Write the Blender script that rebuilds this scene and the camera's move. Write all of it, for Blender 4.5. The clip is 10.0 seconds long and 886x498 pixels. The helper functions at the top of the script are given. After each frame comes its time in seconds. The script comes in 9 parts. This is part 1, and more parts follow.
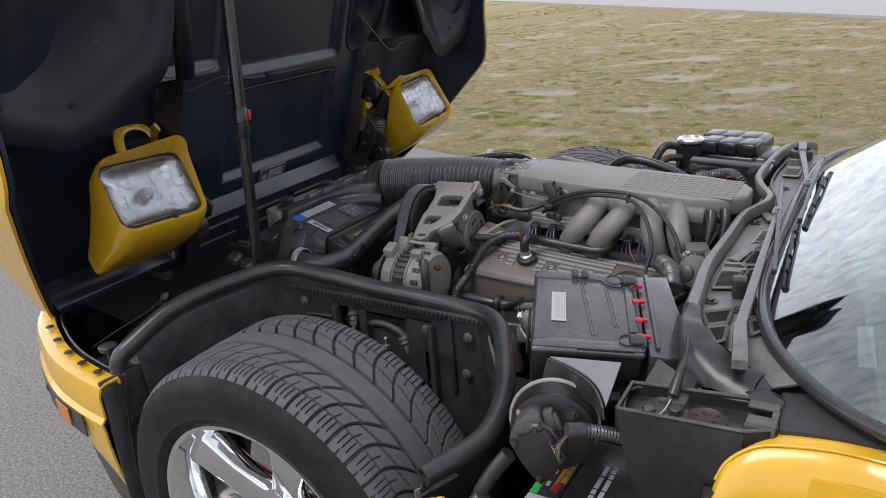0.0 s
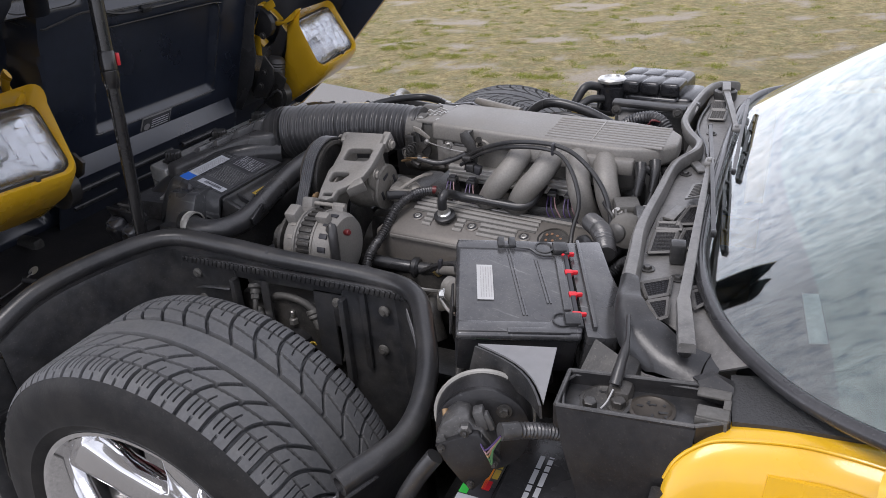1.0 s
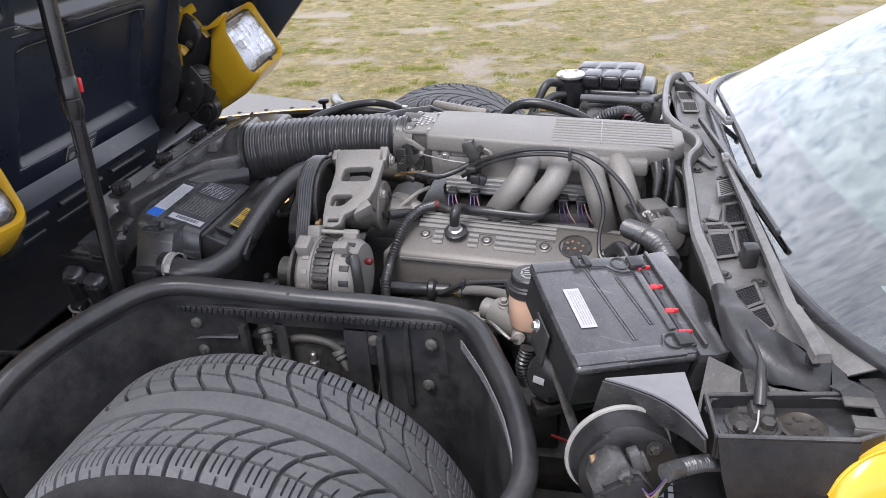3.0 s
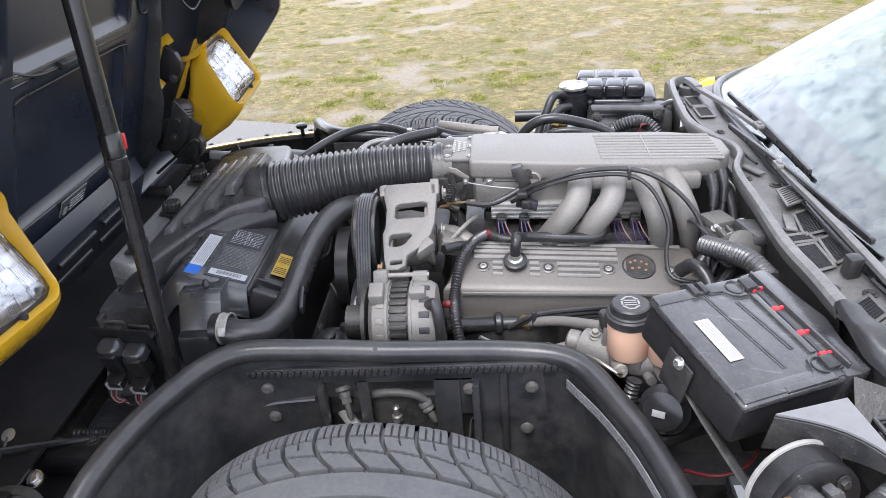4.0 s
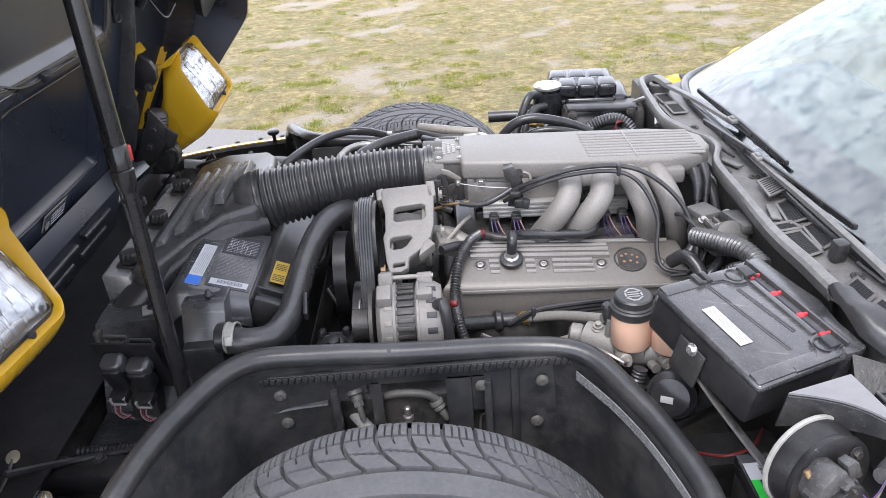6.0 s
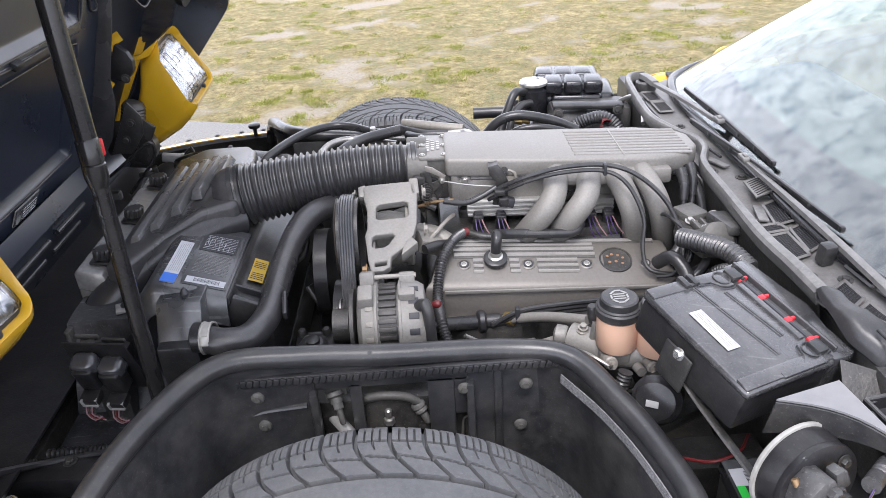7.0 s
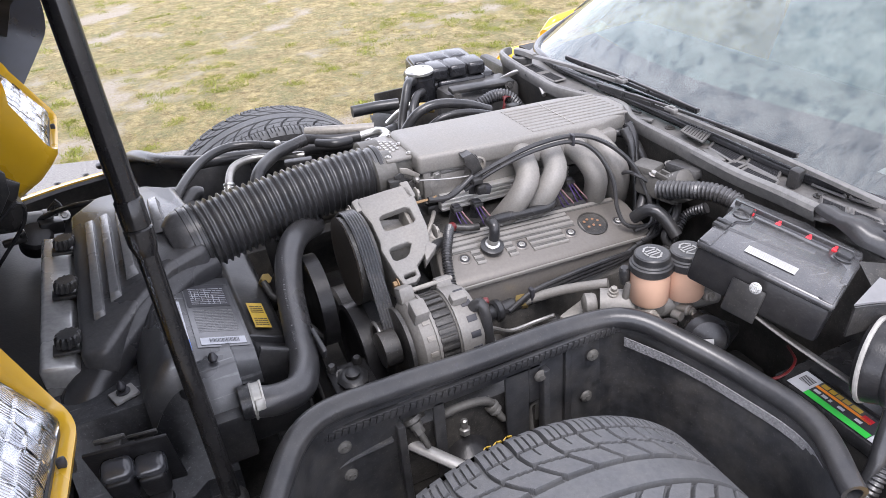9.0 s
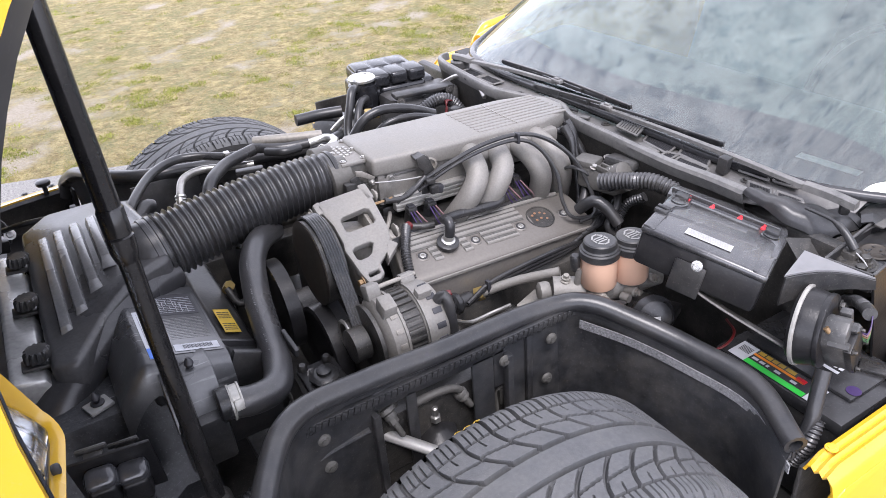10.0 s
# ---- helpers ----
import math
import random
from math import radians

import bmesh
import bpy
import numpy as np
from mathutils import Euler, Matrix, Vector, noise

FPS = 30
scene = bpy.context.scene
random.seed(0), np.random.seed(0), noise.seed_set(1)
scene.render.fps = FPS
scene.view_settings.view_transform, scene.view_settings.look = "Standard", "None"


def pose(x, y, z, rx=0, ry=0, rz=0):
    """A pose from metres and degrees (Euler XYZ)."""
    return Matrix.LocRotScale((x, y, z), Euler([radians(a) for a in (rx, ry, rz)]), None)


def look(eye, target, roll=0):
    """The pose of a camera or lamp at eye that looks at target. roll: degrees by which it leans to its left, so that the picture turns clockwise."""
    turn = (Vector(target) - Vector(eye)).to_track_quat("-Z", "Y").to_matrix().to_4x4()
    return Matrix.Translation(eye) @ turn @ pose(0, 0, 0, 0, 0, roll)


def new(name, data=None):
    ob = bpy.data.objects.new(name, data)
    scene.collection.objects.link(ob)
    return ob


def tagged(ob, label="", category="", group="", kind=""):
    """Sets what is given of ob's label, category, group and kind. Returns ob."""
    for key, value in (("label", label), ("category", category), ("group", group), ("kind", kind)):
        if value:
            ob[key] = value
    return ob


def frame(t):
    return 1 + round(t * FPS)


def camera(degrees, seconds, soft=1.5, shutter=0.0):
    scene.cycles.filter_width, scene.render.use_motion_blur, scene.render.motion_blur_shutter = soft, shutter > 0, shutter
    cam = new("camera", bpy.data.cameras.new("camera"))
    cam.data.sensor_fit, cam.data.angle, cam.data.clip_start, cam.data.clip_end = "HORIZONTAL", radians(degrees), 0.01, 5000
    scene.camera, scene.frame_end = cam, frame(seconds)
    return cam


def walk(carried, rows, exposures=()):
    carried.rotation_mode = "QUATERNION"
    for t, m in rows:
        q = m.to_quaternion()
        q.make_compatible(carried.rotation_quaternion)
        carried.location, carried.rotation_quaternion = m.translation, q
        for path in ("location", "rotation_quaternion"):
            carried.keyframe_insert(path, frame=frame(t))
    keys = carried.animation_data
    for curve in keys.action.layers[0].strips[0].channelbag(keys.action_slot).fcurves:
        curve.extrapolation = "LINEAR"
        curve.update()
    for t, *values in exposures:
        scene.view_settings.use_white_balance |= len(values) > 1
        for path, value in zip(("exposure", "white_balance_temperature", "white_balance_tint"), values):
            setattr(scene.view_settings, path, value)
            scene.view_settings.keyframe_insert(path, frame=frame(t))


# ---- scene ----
cam = camera(62.2, 10.0, soft=0.45)
PATH = [
    (0, (0.842, -1.521, 1.234), (-0.178, 0.049, 0.53), -4.8),
    (0.5, (0.767, -1.419, 1.231), (-0.107, 0.178, 0.404), -4.4),
    (1, (0.767, -1.388, 1.233), (-0.02, 0.221, 0.343), -3.9),
    (1.5, (0.773, -1.376, 1.237), (0.031, 0.239, 0.319), -3.4),
    (2, (0.764, -1.366, 1.231), (0.097, 0.277, 0.305), -3.3),
    (2.5, (0.625, -1.381, 1.252), (0.08, 0.301, 0.318), -3.4),
    (2.7, (0.549, -1.399, 1.258), (0.059, 0.3, 0.325), -3.3),
    (3.8, (0.231, -1.333, 1.288), (0.008, 0.411, 0.335), -4.9),
    (4, (0.172, -1.342, 1.303), (0.0, 0.408, 0.351), -4.9),
    (4.5, (0.075, -1.378, 1.321), (-0.033, 0.38, 0.372), -5.2),
    (5, (0.078, -1.375, 1.324), (0.011, 0.384, 0.373), -5.3),
    (5.5, (0.081, -1.371, 1.321), (0.04, 0.385, 0.364), -5.1),
    (7, (0.083, -1.336, 1.313), (0.098, 0.41, 0.338), -3.7),
    (7.5, (0.038, -1.321, 1.301), (0.166, 0.406, 0.301), -3.6),
    (8, (-0.153, -1.285, 1.322), (0.163, 0.404, 0.298), -3.9),
    (8.5, (-0.257, -1.238, 1.321), (0.24, 0.4, 0.286), -4.7),
    (9, (-0.333, -1.197, 1.333), (0.327, 0.381, 0.297), -4.9),
    (9.5, (-0.391, -1.223, 1.347), (0.37, 0.312, 0.315), -5.1),
    (10, (-0.398, -1.224, 1.349), (0.429, 0.276, 0.316), -4.7),
]
walk(cam, [(t, look(eye, target, roll)) for t, eye, target, roll in PATH],
     exposures=[(0, 0.47, 6450, 14), (0.7, 0.58, 6400, 15), (2.0, 0.86, 6400, 16), (2.7, 1.05, 6350, 16), (3.8, 1.56, 6200, 14), (4.5, 1.56, 6200, 14), (7.0, 1.56, 6300, 15), (8.5, 1.64, 6300, 16), (10, 1.6, 6250, 18)])

# ---- light ----
world = bpy.data.worlds.new("sky")
scene.world = world
world.use_nodes = True
wn, wl = world.node_tree.nodes, world.node_tree.links
wn.clear()
w_out = wn.new("ShaderNodeOutputWorld")
w_bg = wn.new("ShaderNodeBackground")
w_sky = wn.new("ShaderNodeTexSky")
w_sky.sky_type = "NISHITA"
w_sky.sun_disc = False
SUN_EL, SUN_ROT = radians(62), radians(198)
w_sky.sun_elevation, w_sky.sun_rotation = SUN_EL, SUN_ROT
w_co = wn.new("ShaderNodeTexCoord")
# broken cloud deck: the direction is laid on a flat layer overhead
w_sep = wn.new("ShaderNodeSeparateXYZ")
w_up = wn.new("ShaderNodeMath"); w_up.operation = "ADD"; w_up.inputs[1].default_value = 0.45
w_dx = wn.new("ShaderNodeMath"); w_dx.operation = "DIVIDE"
w_dy = wn.new("ShaderNodeMath"); w_dy.operation = "DIVIDE"
w_cmb = wn.new("ShaderNodeCombineXYZ")
wl.new(w_co.outputs["Generated"], w_sep.inputs[0])
wl.new(w_sep.outputs["Z"], w_up.inputs[0])
wl.new(w_sep.outputs["X"], w_dx.inputs[0]); wl.new(w_up.outputs[0], w_dx.inputs[1])
wl.new(w_sep.outputs["Y"], w_dy.inputs[0]); wl.new(w_up.outputs[0], w_dy.inputs[1])
wl.new(w_dx.outputs[0], w_cmb.inputs[0]); wl.new(w_dy.outputs[0], w_cmb.inputs[1])
w_n = wn.new("ShaderNodeTexNoise")
w_n.inputs["Scale"].default_value = 34.0
w_n.inputs["Detail"].default_value = 7.0
w_n.inputs["Roughness"].default_value = 0.62
w_n.inputs["Distortion"].default_value = 0.3
wl.new(w_cmb.outputs[0], w_n.inputs["Vector"])
w_r = wn.new("ShaderNodeValToRGB")
w_r.color_ramp.elements[0].position = 0.33
w_r.color_ramp.elements[0].color = (0.52, 0.52, 0.52, 1)
w_r.color_ramp.elements[1].position = 0.50
w_r.color_ramp.elements[1].color = (1, 1, 1, 1)
wl.new(w_n.outputs["Fac"], w_r.inputs[0])
w_n2 = wn.new("ShaderNodeTexNoise")
w_n2.inputs["Scale"].default_value = 20.0
w_n2.inputs["Detail"].default_value = 7.0
w_n2.inputs["Distortion"].default_value = 0.6
wl.new(w_cmb.outputs[0], w_n2.inputs["Vector"])
w_c2 = wn.new("ShaderNodeValToRGB")
w_c2.color_ramp.elements[0].position = 0.3
w_c2.color_ramp.elements[0].color = (6.0, 6.3, 7.0, 1)
w_c2.color_ramp.elements[1].position = 0.7
w_c2.color_ramp.elements[1].color = (9.3, 9.55, 10.2, 1)
wl.new(w_n2.outputs["Fac"], w_c2.inputs[0])
w_mix = wn.new("ShaderNodeMix"); w_mix.data_type = "RGBA"
wl.new(w_r.outputs[0], w_mix.inputs[0])
wl.new(w_sky.outputs[0], w_mix.inputs[6])
wl.new(w_c2.outputs[0], w_mix.inputs[7])
# the thin deck is brighter low down, where it is seen at a slant
w_low = wn.new("ShaderNodeMapRange")
w_low.inputs["From Min"].default_value, w_low.inputs["From Max"].default_value = 0.1, 0.75
w_low.inputs["To Min"].default_value, w_low.inputs["To Max"].default_value = 1.4, 0.80
wl.new(w_sep.outputs["Z"], w_low.inputs["Value"])
w_mul = wn.new("ShaderNodeMix"); w_mul.data_type = "RGBA"; w_mul.blend_type = "MULTIPLY"
w_mul.inputs[0].default_value = 1.0
wl.new(w_mix.outputs[2], w_mul.inputs[6])
# and towards the side where the hidden sun stands
w_side = wn.new("ShaderNodeMath"); w_side.operation = "MULTIPLY_ADD"
w_side.inputs[1].default_value, w_side.inputs[2].default_value = -0.32, 1.0
wl.new(w_sep.outputs["X"], w_side.inputs[0])
w_both = wn.new("ShaderNodeMath"); w_both.operation = "MULTIPLY"
wl.new(w_low.outputs[0], w_both.inputs[0]); wl.new(w_side.outputs[0], w_both.inputs[1])
wl.new(w_both.outputs[0], w_mul.inputs[7])
wl.new(w_mul.outputs[2], w_bg.inputs["Color"])
w_bg.inputs["Strength"].default_value = 0.11
wl.new(w_bg.outputs[0], w_out.inputs[0])

sun = new("sun", bpy.data.lights.new("sun", "SUN"))
sun.data.energy, sun.data.angle, sun.data.color = 1.4, radians(28), (1.0, 0.97, 0.93)
sun.matrix_world = look((-1.0, -3.0, 6.0), (0, 0, 0))


# ---- materials ----
def material(name, base, rough=0.5, metal=0.0, grain=60.0, vary=0.25, dust=0.0, dust_col=(0.32, 0.29, 0.25),
             bump=0.0, bump_scale=250.0, coat=0.0, spec=0.5, blotch=6.0, scratch=0.0):
    """Grain and blotches at two scales, dust that settles in patches, fine relief."""
    m = bpy.data.materials.new(name)
    m.use_nodes = True
    n, l = m.node_tree.nodes, m.node_tree.links
    b = n["Principled BSDF"]
    co = n.new("ShaderNodeTexCoord")
    fine = n.new("ShaderNodeTexNoise")
    fine.inputs["Scale"].default_value, fine.inputs["Detail"].default_value = grain, 4
    wide = n.new("ShaderNodeTexNoise")
    wide.inputs["Scale"].default_value, wide.inputs["Detail"].default_value = blotch, 5
    l.new(co.outputs["Object"], fine.inputs["Vector"])
    l.new(co.outputs["Object"], wide.inputs["Vector"])
    add = n.new("ShaderNodeMath"); add.operation = "ADD"
    l.new(fine.outputs["Fac"], add.inputs[0]); l.new(wide.outputs["Fac"], add.inputs[1])
    ramp = n.new("ShaderNodeMapRange")
    ramp.inputs["From Min"].default_value, ramp.inputs["From Max"].default_value = 0.6, 1.4
    ramp.inputs["To Min"].default_value, ramp.inputs["To Max"].default_value = 1 - vary, 1 + vary
    l.new(add.outputs[0], ramp.inputs["Value"])
    mul = n.new("ShaderNodeMix"); mul.data_type = "RGBA"; mul.blend_type = "MULTIPLY"
    mul.inputs[0].default_value = 1.0
    mul.inputs[6].default_value = (*base, 1)
    l.new(ramp.outputs[0], mul.inputs[7])
    colour = mul.outputs[2]
    if dust > 0:
        patch = n.new("ShaderNodeTexNoise")
        patch.inputs["Scale"].default_value, patch.inputs["Detail"].default_value = 14, 8
        patch.inputs["Roughness"].default_value = 0.7
        l.new(co.outputs["Object"], patch.inputs["Vector"])
        pr = n.new("ShaderNodeMapRange")
        pr.inputs["From Min"].default_value, pr.inputs["From Max"].default_value = 0.42, 0.75
        pr.inputs["To Min"].default_value, pr.inputs["To Max"].default_value = 0.0, dust
        l.new(patch.outputs["Fac"], pr.inputs["Value"])
        dm = n.new("ShaderNodeMix"); dm.data_type = "RGBA"
        l.new(pr.outputs[0], dm.inputs[0])
        l.new(colour, dm.inputs[6])
        dm.inputs[7].default_value = (*dust_col, 1)
        colour = dm.outputs[2]
        speck = n.new("ShaderNodeTexNoise")
        speck.inputs["Scale"].default_value, speck.inputs["Detail"].default_value = 330, 3
        l.new(co.outputs["Object"], speck.inputs["Vector"])
        sr = n.new("ShaderNodeMapRange")
        sr.inputs["From Min"].default_value, sr.inputs["From Max"].default_value = 0.60, 0.78
        sr.inputs["To Min"].default_value, sr.inputs["To Max"].default_value = 0.0, min(1.0, dust * 1.3)
        l.new(speck.outputs["Fac"], sr.inputs["Value"])
        sm = n.new("ShaderNodeMix"); sm.data_type = "RGBA"
        l.new(sr.outputs[0], sm.inputs[0])
        l.new(colour, sm.inputs[6])
        sm.inputs[7].default_value = (*dust_col, 1)
        colour = sm.outputs[2]
        if scratch > 0:
            mp = n.new("ShaderNodeMapping")
            mp.inputs["Rotation"].default_value = (0.3, 0.2, 0.9)
            mp.inputs["Scale"].default_value = (9, 260, 60)
            l.new(co.outputs["Object"], mp.inputs["Vector"])
            sc = n.new("ShaderNodeTexNoise")
            sc.inputs["Scale"].default_value, sc.inputs["Detail"].default_value = 1.0, 2
            l.new(mp.outputs[0], sc.inputs["Vector"])
            cr = n.new("ShaderNodeMapRange")
            cr.inputs["From Min"].default_value, cr.inputs["From Max"].default_value = 0.62, 0.70
            l.new(sc.outputs["Fac"], cr.inputs["Value"])
            cm = n.new("ShaderNodeMath"); cm.operation = "MULTIPLY"
            l.new(cr.outputs[0], cm.inputs[0])
            pm = n.new("ShaderNodeMapRange")
            pm.inputs["From Min"].default_value, pm.inputs["From Max"].default_value = 0.45, 0.62
            pm.inputs["To Max"].default_value = scratch
            l.new(patch.outputs["Fac"], pm.inputs["Value"])
            l.new(pm.outputs[0], cm.inputs[1])
            xm = n.new("ShaderNodeMix"); xm.data_type = "RGBA"
            l.new(cm.outputs[0], xm.inputs[0])
            l.new(colour, xm.inputs[6])
            xm.inputs[7].default_value = (0.3, 0.3, 0.3, 1)
            colour = xm.outputs[2]
    l.new(colour, b.inputs["Base Color"])
    rr = n.new("ShaderNodeMapRange")
    rr.inputs["From Min"].default_value, rr.inputs["From Max"].default_value = 0.3, 0.7
    rr.inputs["To Min"].default_value, rr.inputs["To Max"].default_value = max(0.02, rough * 0.8), min(1, rough * 1.2)
    l.new(wide.outputs["Fac"], rr.inputs["Value"])
    l.new(rr.outputs[0], b.inputs["Roughness"])
    b.inputs["Metallic"].default_value = metal
    b.inputs["Specular IOR Level"].default_value = spec
    b.inputs["Coat Weight"].default_value = coat
    b.inputs["Coat Roughness"].default_value = 0.06
    if bump > 0:
        bn = n.new("ShaderNodeTexNoise")
        bn.inputs["Scale"].default_value, bn.inputs["Detail"].default_value = bump_scale, 3
        l.new(co.outputs["Object"], bn.inputs["Vector"])
        bp = n.new("ShaderNodeBump")
        bp.inputs["Strength"].default_value, bp.inputs["Distance"].default_value = bump, 0.002
        l.new(bn.outputs["Fac"], bp.inputs["Height"])
        l.new(bp.outputs[0], b.inputs["Normal"])
    return m


YELLOW = material("yellow_paint", (0.64, 0.372, 0.014), 0.28, grain=30, vary=0.05, coat=0.5, dust=0.06)
HOOD_BLACK = material("hood_inner_black", (0.0125, 0.0165, 0.027), 0.30, spec=0.8, grain=40, vary=0.35, dust=0.012, dust_col=(0.2, 0.22, 0.27), bump=0.04, bump_scale=60)
LINER = material("moulded_black_liner", (0.009, 0.0105, 0.0145), 0.42, spec=0.35, grain=90, vary=0.3, dust=0.02, dust_col=(0.2, 0.21, 0.25), bump=0.1)
# base paler than the lid's: skylight on the ribs put into their colour
LIDTOP = material("dusty_skylit_rib", (0.11, 0.11, 0.112), 0.26, spec=0.9, grain=140, vary=0.25, dust=0.3, dust_col=(0.20, 0.19, 0.17), bump=0.1)
PLASTIC = material("black_plastic", (0.019, 0.0195, 0.021), 0.34, grain=110, vary=0.5, dust=0.13, bump=0.15)
PLASTIC_GREY = material("worn_grey_plastic", (0.034, 0.034, 0.035), 0.4, grain=130, vary=0.5, dust=0.3, dust_col=(0.26, 0.25, 0.235), bump=0.15)
SATIN = material("satin_black_plastic", (0.026, 0.026, 0.028), 0.27, grain=70, vary=0.3, dust=0.1, dust_col=(0.25, 0.25, 0.25))
GLOSSY = material("gloss_black_paint", (0.012, 0.012, 0.013), 0.16, grain=50, vary=0.2, dust=0.04)
RUBBER = material("black_rubber", (0.022, 0.0225, 0.0245), 0.31, grain=60, vary=0.25, dust=0.08, bump=0.1)
HOSE = material("rubber_hose", (0.030, 0.0303, 0.033), 0.30, spec=0.8, grain=120, vary=0.3, dust=0.1, bump=0.2, bump_scale=600)
DUSTY = material("dusty_black_liner", (0.025, 0.026, 0.029), 0.35, spec=0.65, grain=70, vary=0.6, dust=0.13, bump=0.2, bump_scale=90)
GRIME = material("grimy_black_metal", (0.021, 0.0205, 0.020), 0.42, grain=90, vary=0.6, dust=0.2, bump=0.3)
SOUND = material("rough_grey_lining", (0.16, 0.16, 0.165), 0.85, grain=300, vary=0.7, bump=0.9, bump_scale=400)
CAST = material("cast_aluminium", (0.205, 0.197, 0.184), 0.55, metal=0.2, grain=260, vary=0.2, dust=0.25, dust_col=(0.22, 0.19, 0.15), bump=0.2, bump_scale=500)
CAST_DARK = material("stained_aluminium", (0.26, 0.245, 0.22), 0.52, metal=0.25, grain=160, vary=0.25, dust=0.35, dust_col=(0.13, 0.11, 0.09), bump=0.3, bump_scale=350)
COVER = material("magnesium_cover", (0.155, 0.143, 0.130), 0.45, metal=0.25, grain=200, vary=0.15, dust=0.15, dust_col=(0.15, 0.13, 0.1), bump=0.15, bump_scale=500)
STEEL = material("dull_steel", (0.42, 0.41, 0.39), 0.38, metal=0.8, grain=100, vary=0.25, dust=0.2, dust_col=(0.2, 0.16, 0.12))
ZINC = material("bright_zinc", (0.6, 0.6, 0.58), 0.3, metal=0.85, grain=100, vary=0.15)
CHROME = material("chrome", (0.82, 0.82, 0.83), 0.07, metal=1.0, grain=20, vary=0.04)
GOLD = material("gold_zinc", (0.42, 0.31, 0.12), 0.35, metal=0.8, grain=100, vary=0.2)
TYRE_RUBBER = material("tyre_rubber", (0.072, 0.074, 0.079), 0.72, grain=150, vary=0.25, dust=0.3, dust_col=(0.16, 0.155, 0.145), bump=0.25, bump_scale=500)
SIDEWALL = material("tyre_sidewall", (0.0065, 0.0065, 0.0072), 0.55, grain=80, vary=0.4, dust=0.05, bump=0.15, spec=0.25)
RED = material("red_plastic", (0.55, 0.02, 0.03), 0.35, vary=0.1)
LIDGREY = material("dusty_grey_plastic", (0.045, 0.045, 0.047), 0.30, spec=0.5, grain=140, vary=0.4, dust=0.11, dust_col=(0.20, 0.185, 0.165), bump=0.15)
SCUFF = material("scuffed_black_plastic", (0.021, 0.022, 0.025), 0.40, spec=0.45, grain=120, vary=0.6, dust=0.28, dust_col=(0.24, 0.24, 0.25), bump=0.2, scratch=0.8)
BELT = material("worn_belt_rubber", (0.045, 0.047, 0.052), 0.34, grain=200, vary=0.3, dust=0.2)
COWL = material("dust_covered_plastic", (0.105, 0.102, 0.099), 0.42, grain=120, vary=0.3, dust=0.5, dust_col=(0.21, 0.20, 0.185), bump=0.15)
SEALDUST = material("dusty_rubber", (0.115, 0.113, 0.11), 0.40, grain=90, vary=0.4, dust=0.45, dust_col=(0.25, 0.24, 0.22), bump=0.12)
PALE_GREY = material("pale_grey_plastic", (0.24, 0.24, 0.235), 0.45, grain=90, vary=0.2, dust=0.2)
SILVERED = material("lamp_silver", (0.60, 0.60, 0.60), 0.16, metal=0.95, grain=15, vary=0.06)
PALE = material("pale_painted_rim", (0.30, 0.295, 0.275), 0.45, grain=90, vary=0.3, dust=0.2)
DARKRED = material("dark_red_paint", (0.10, 0.009, 0.010), 0.4, vary=0.1)
AMBER = material("amber_lens", (0.45, 0.16, 0.03), 0.2, vary=0.1)
FLUID = material("amber_fluid_bottle", (0.60, 0.38, 0.27), 0.35, grain=30, vary=0.08, spec=0.4)
WHITE = material("white_label", (0.46, 0.47, 0.50), 0.5, vary=0.08)
GREYLABEL = material("grey_label", (0.075, 0.076, 0.08), 0.2, spec=0.9, vary=0.4, grain=30)
PAPER = material("worn_paper_label", (0.38, 0.38, 0.38), 0.5, vary=0.15)
BLUE = material("blue_label", (0.02, 0.13, 0.55), 0.45, vary=0.08)
YLABEL = material("yellow_label", (0.50, 0.33, 0.03), 0.4, vary=0.25, grain=40, dust=0.3, dust_col=(0.2, 0.18, 0.14))
GREEN = material("green_label", (0.03, 0.5, 0.06), 0.45, vary=0.08)
OLABEL = material("orange_label", (0.75, 0.24, 0.02), 0.45, vary=0.1)
PURPLE = material("purple_wire", (0.042, 0.022, 0.09), 0.45, vary=0.1)
INK = material("printed_ink", (0.03, 0.03, 0.035), 0.5, vary=0.1)
COPPER = material("copper_emblem", (0.35, 0.2, 0.12), 0.45, metal=0.5, vary=0.3)
FOAM = material("grey_felt_pad", (0.03, 0.03, 0.031), 0.6, grain=200, vary=0.35, bump=0.6, bump_scale=300)
BLACKPL = material("clean_black_plastic", (0.014, 0.014, 0.0155), 0.36, spec=0.35, grain=90, vary=0.4, dust=0.05, bump=0.15)
FUSELID = material("satin_box_lid", (0.036, 0.0365, 0.039), 0.23, spec=1.0, grain=80, vary=0.3, dust=0.25, dust_col=(0.2, 0.19, 0.175), scratch=0.3)
TANKGREY = material("scratched_grey_plastic", (0.040, 0.041, 0.044), 0.30, grain=120, vary=0.3, dust=0.14, dust_col=(0.24, 0.24, 0.24), scratch=0.7, bump=0.1, spec=0.9)
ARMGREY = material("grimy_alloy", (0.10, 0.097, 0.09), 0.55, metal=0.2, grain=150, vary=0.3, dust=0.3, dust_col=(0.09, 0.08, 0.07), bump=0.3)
TANKBLACK = material("gloss_black_tank", (0.011, 0.0115, 0.014), 0.24, grain=70, vary=0.3, dust=0.05, dust_col=(0.25, 0.25, 0.25), spec=0.55)
COVERGLOSS = material("brushed_steel_cover", (0.34, 0.34, 0.335), 0.27, metal=0.5, grain=120, vary=0.3, dust=0.08, dust_col=(0.2, 0.19, 0.17))
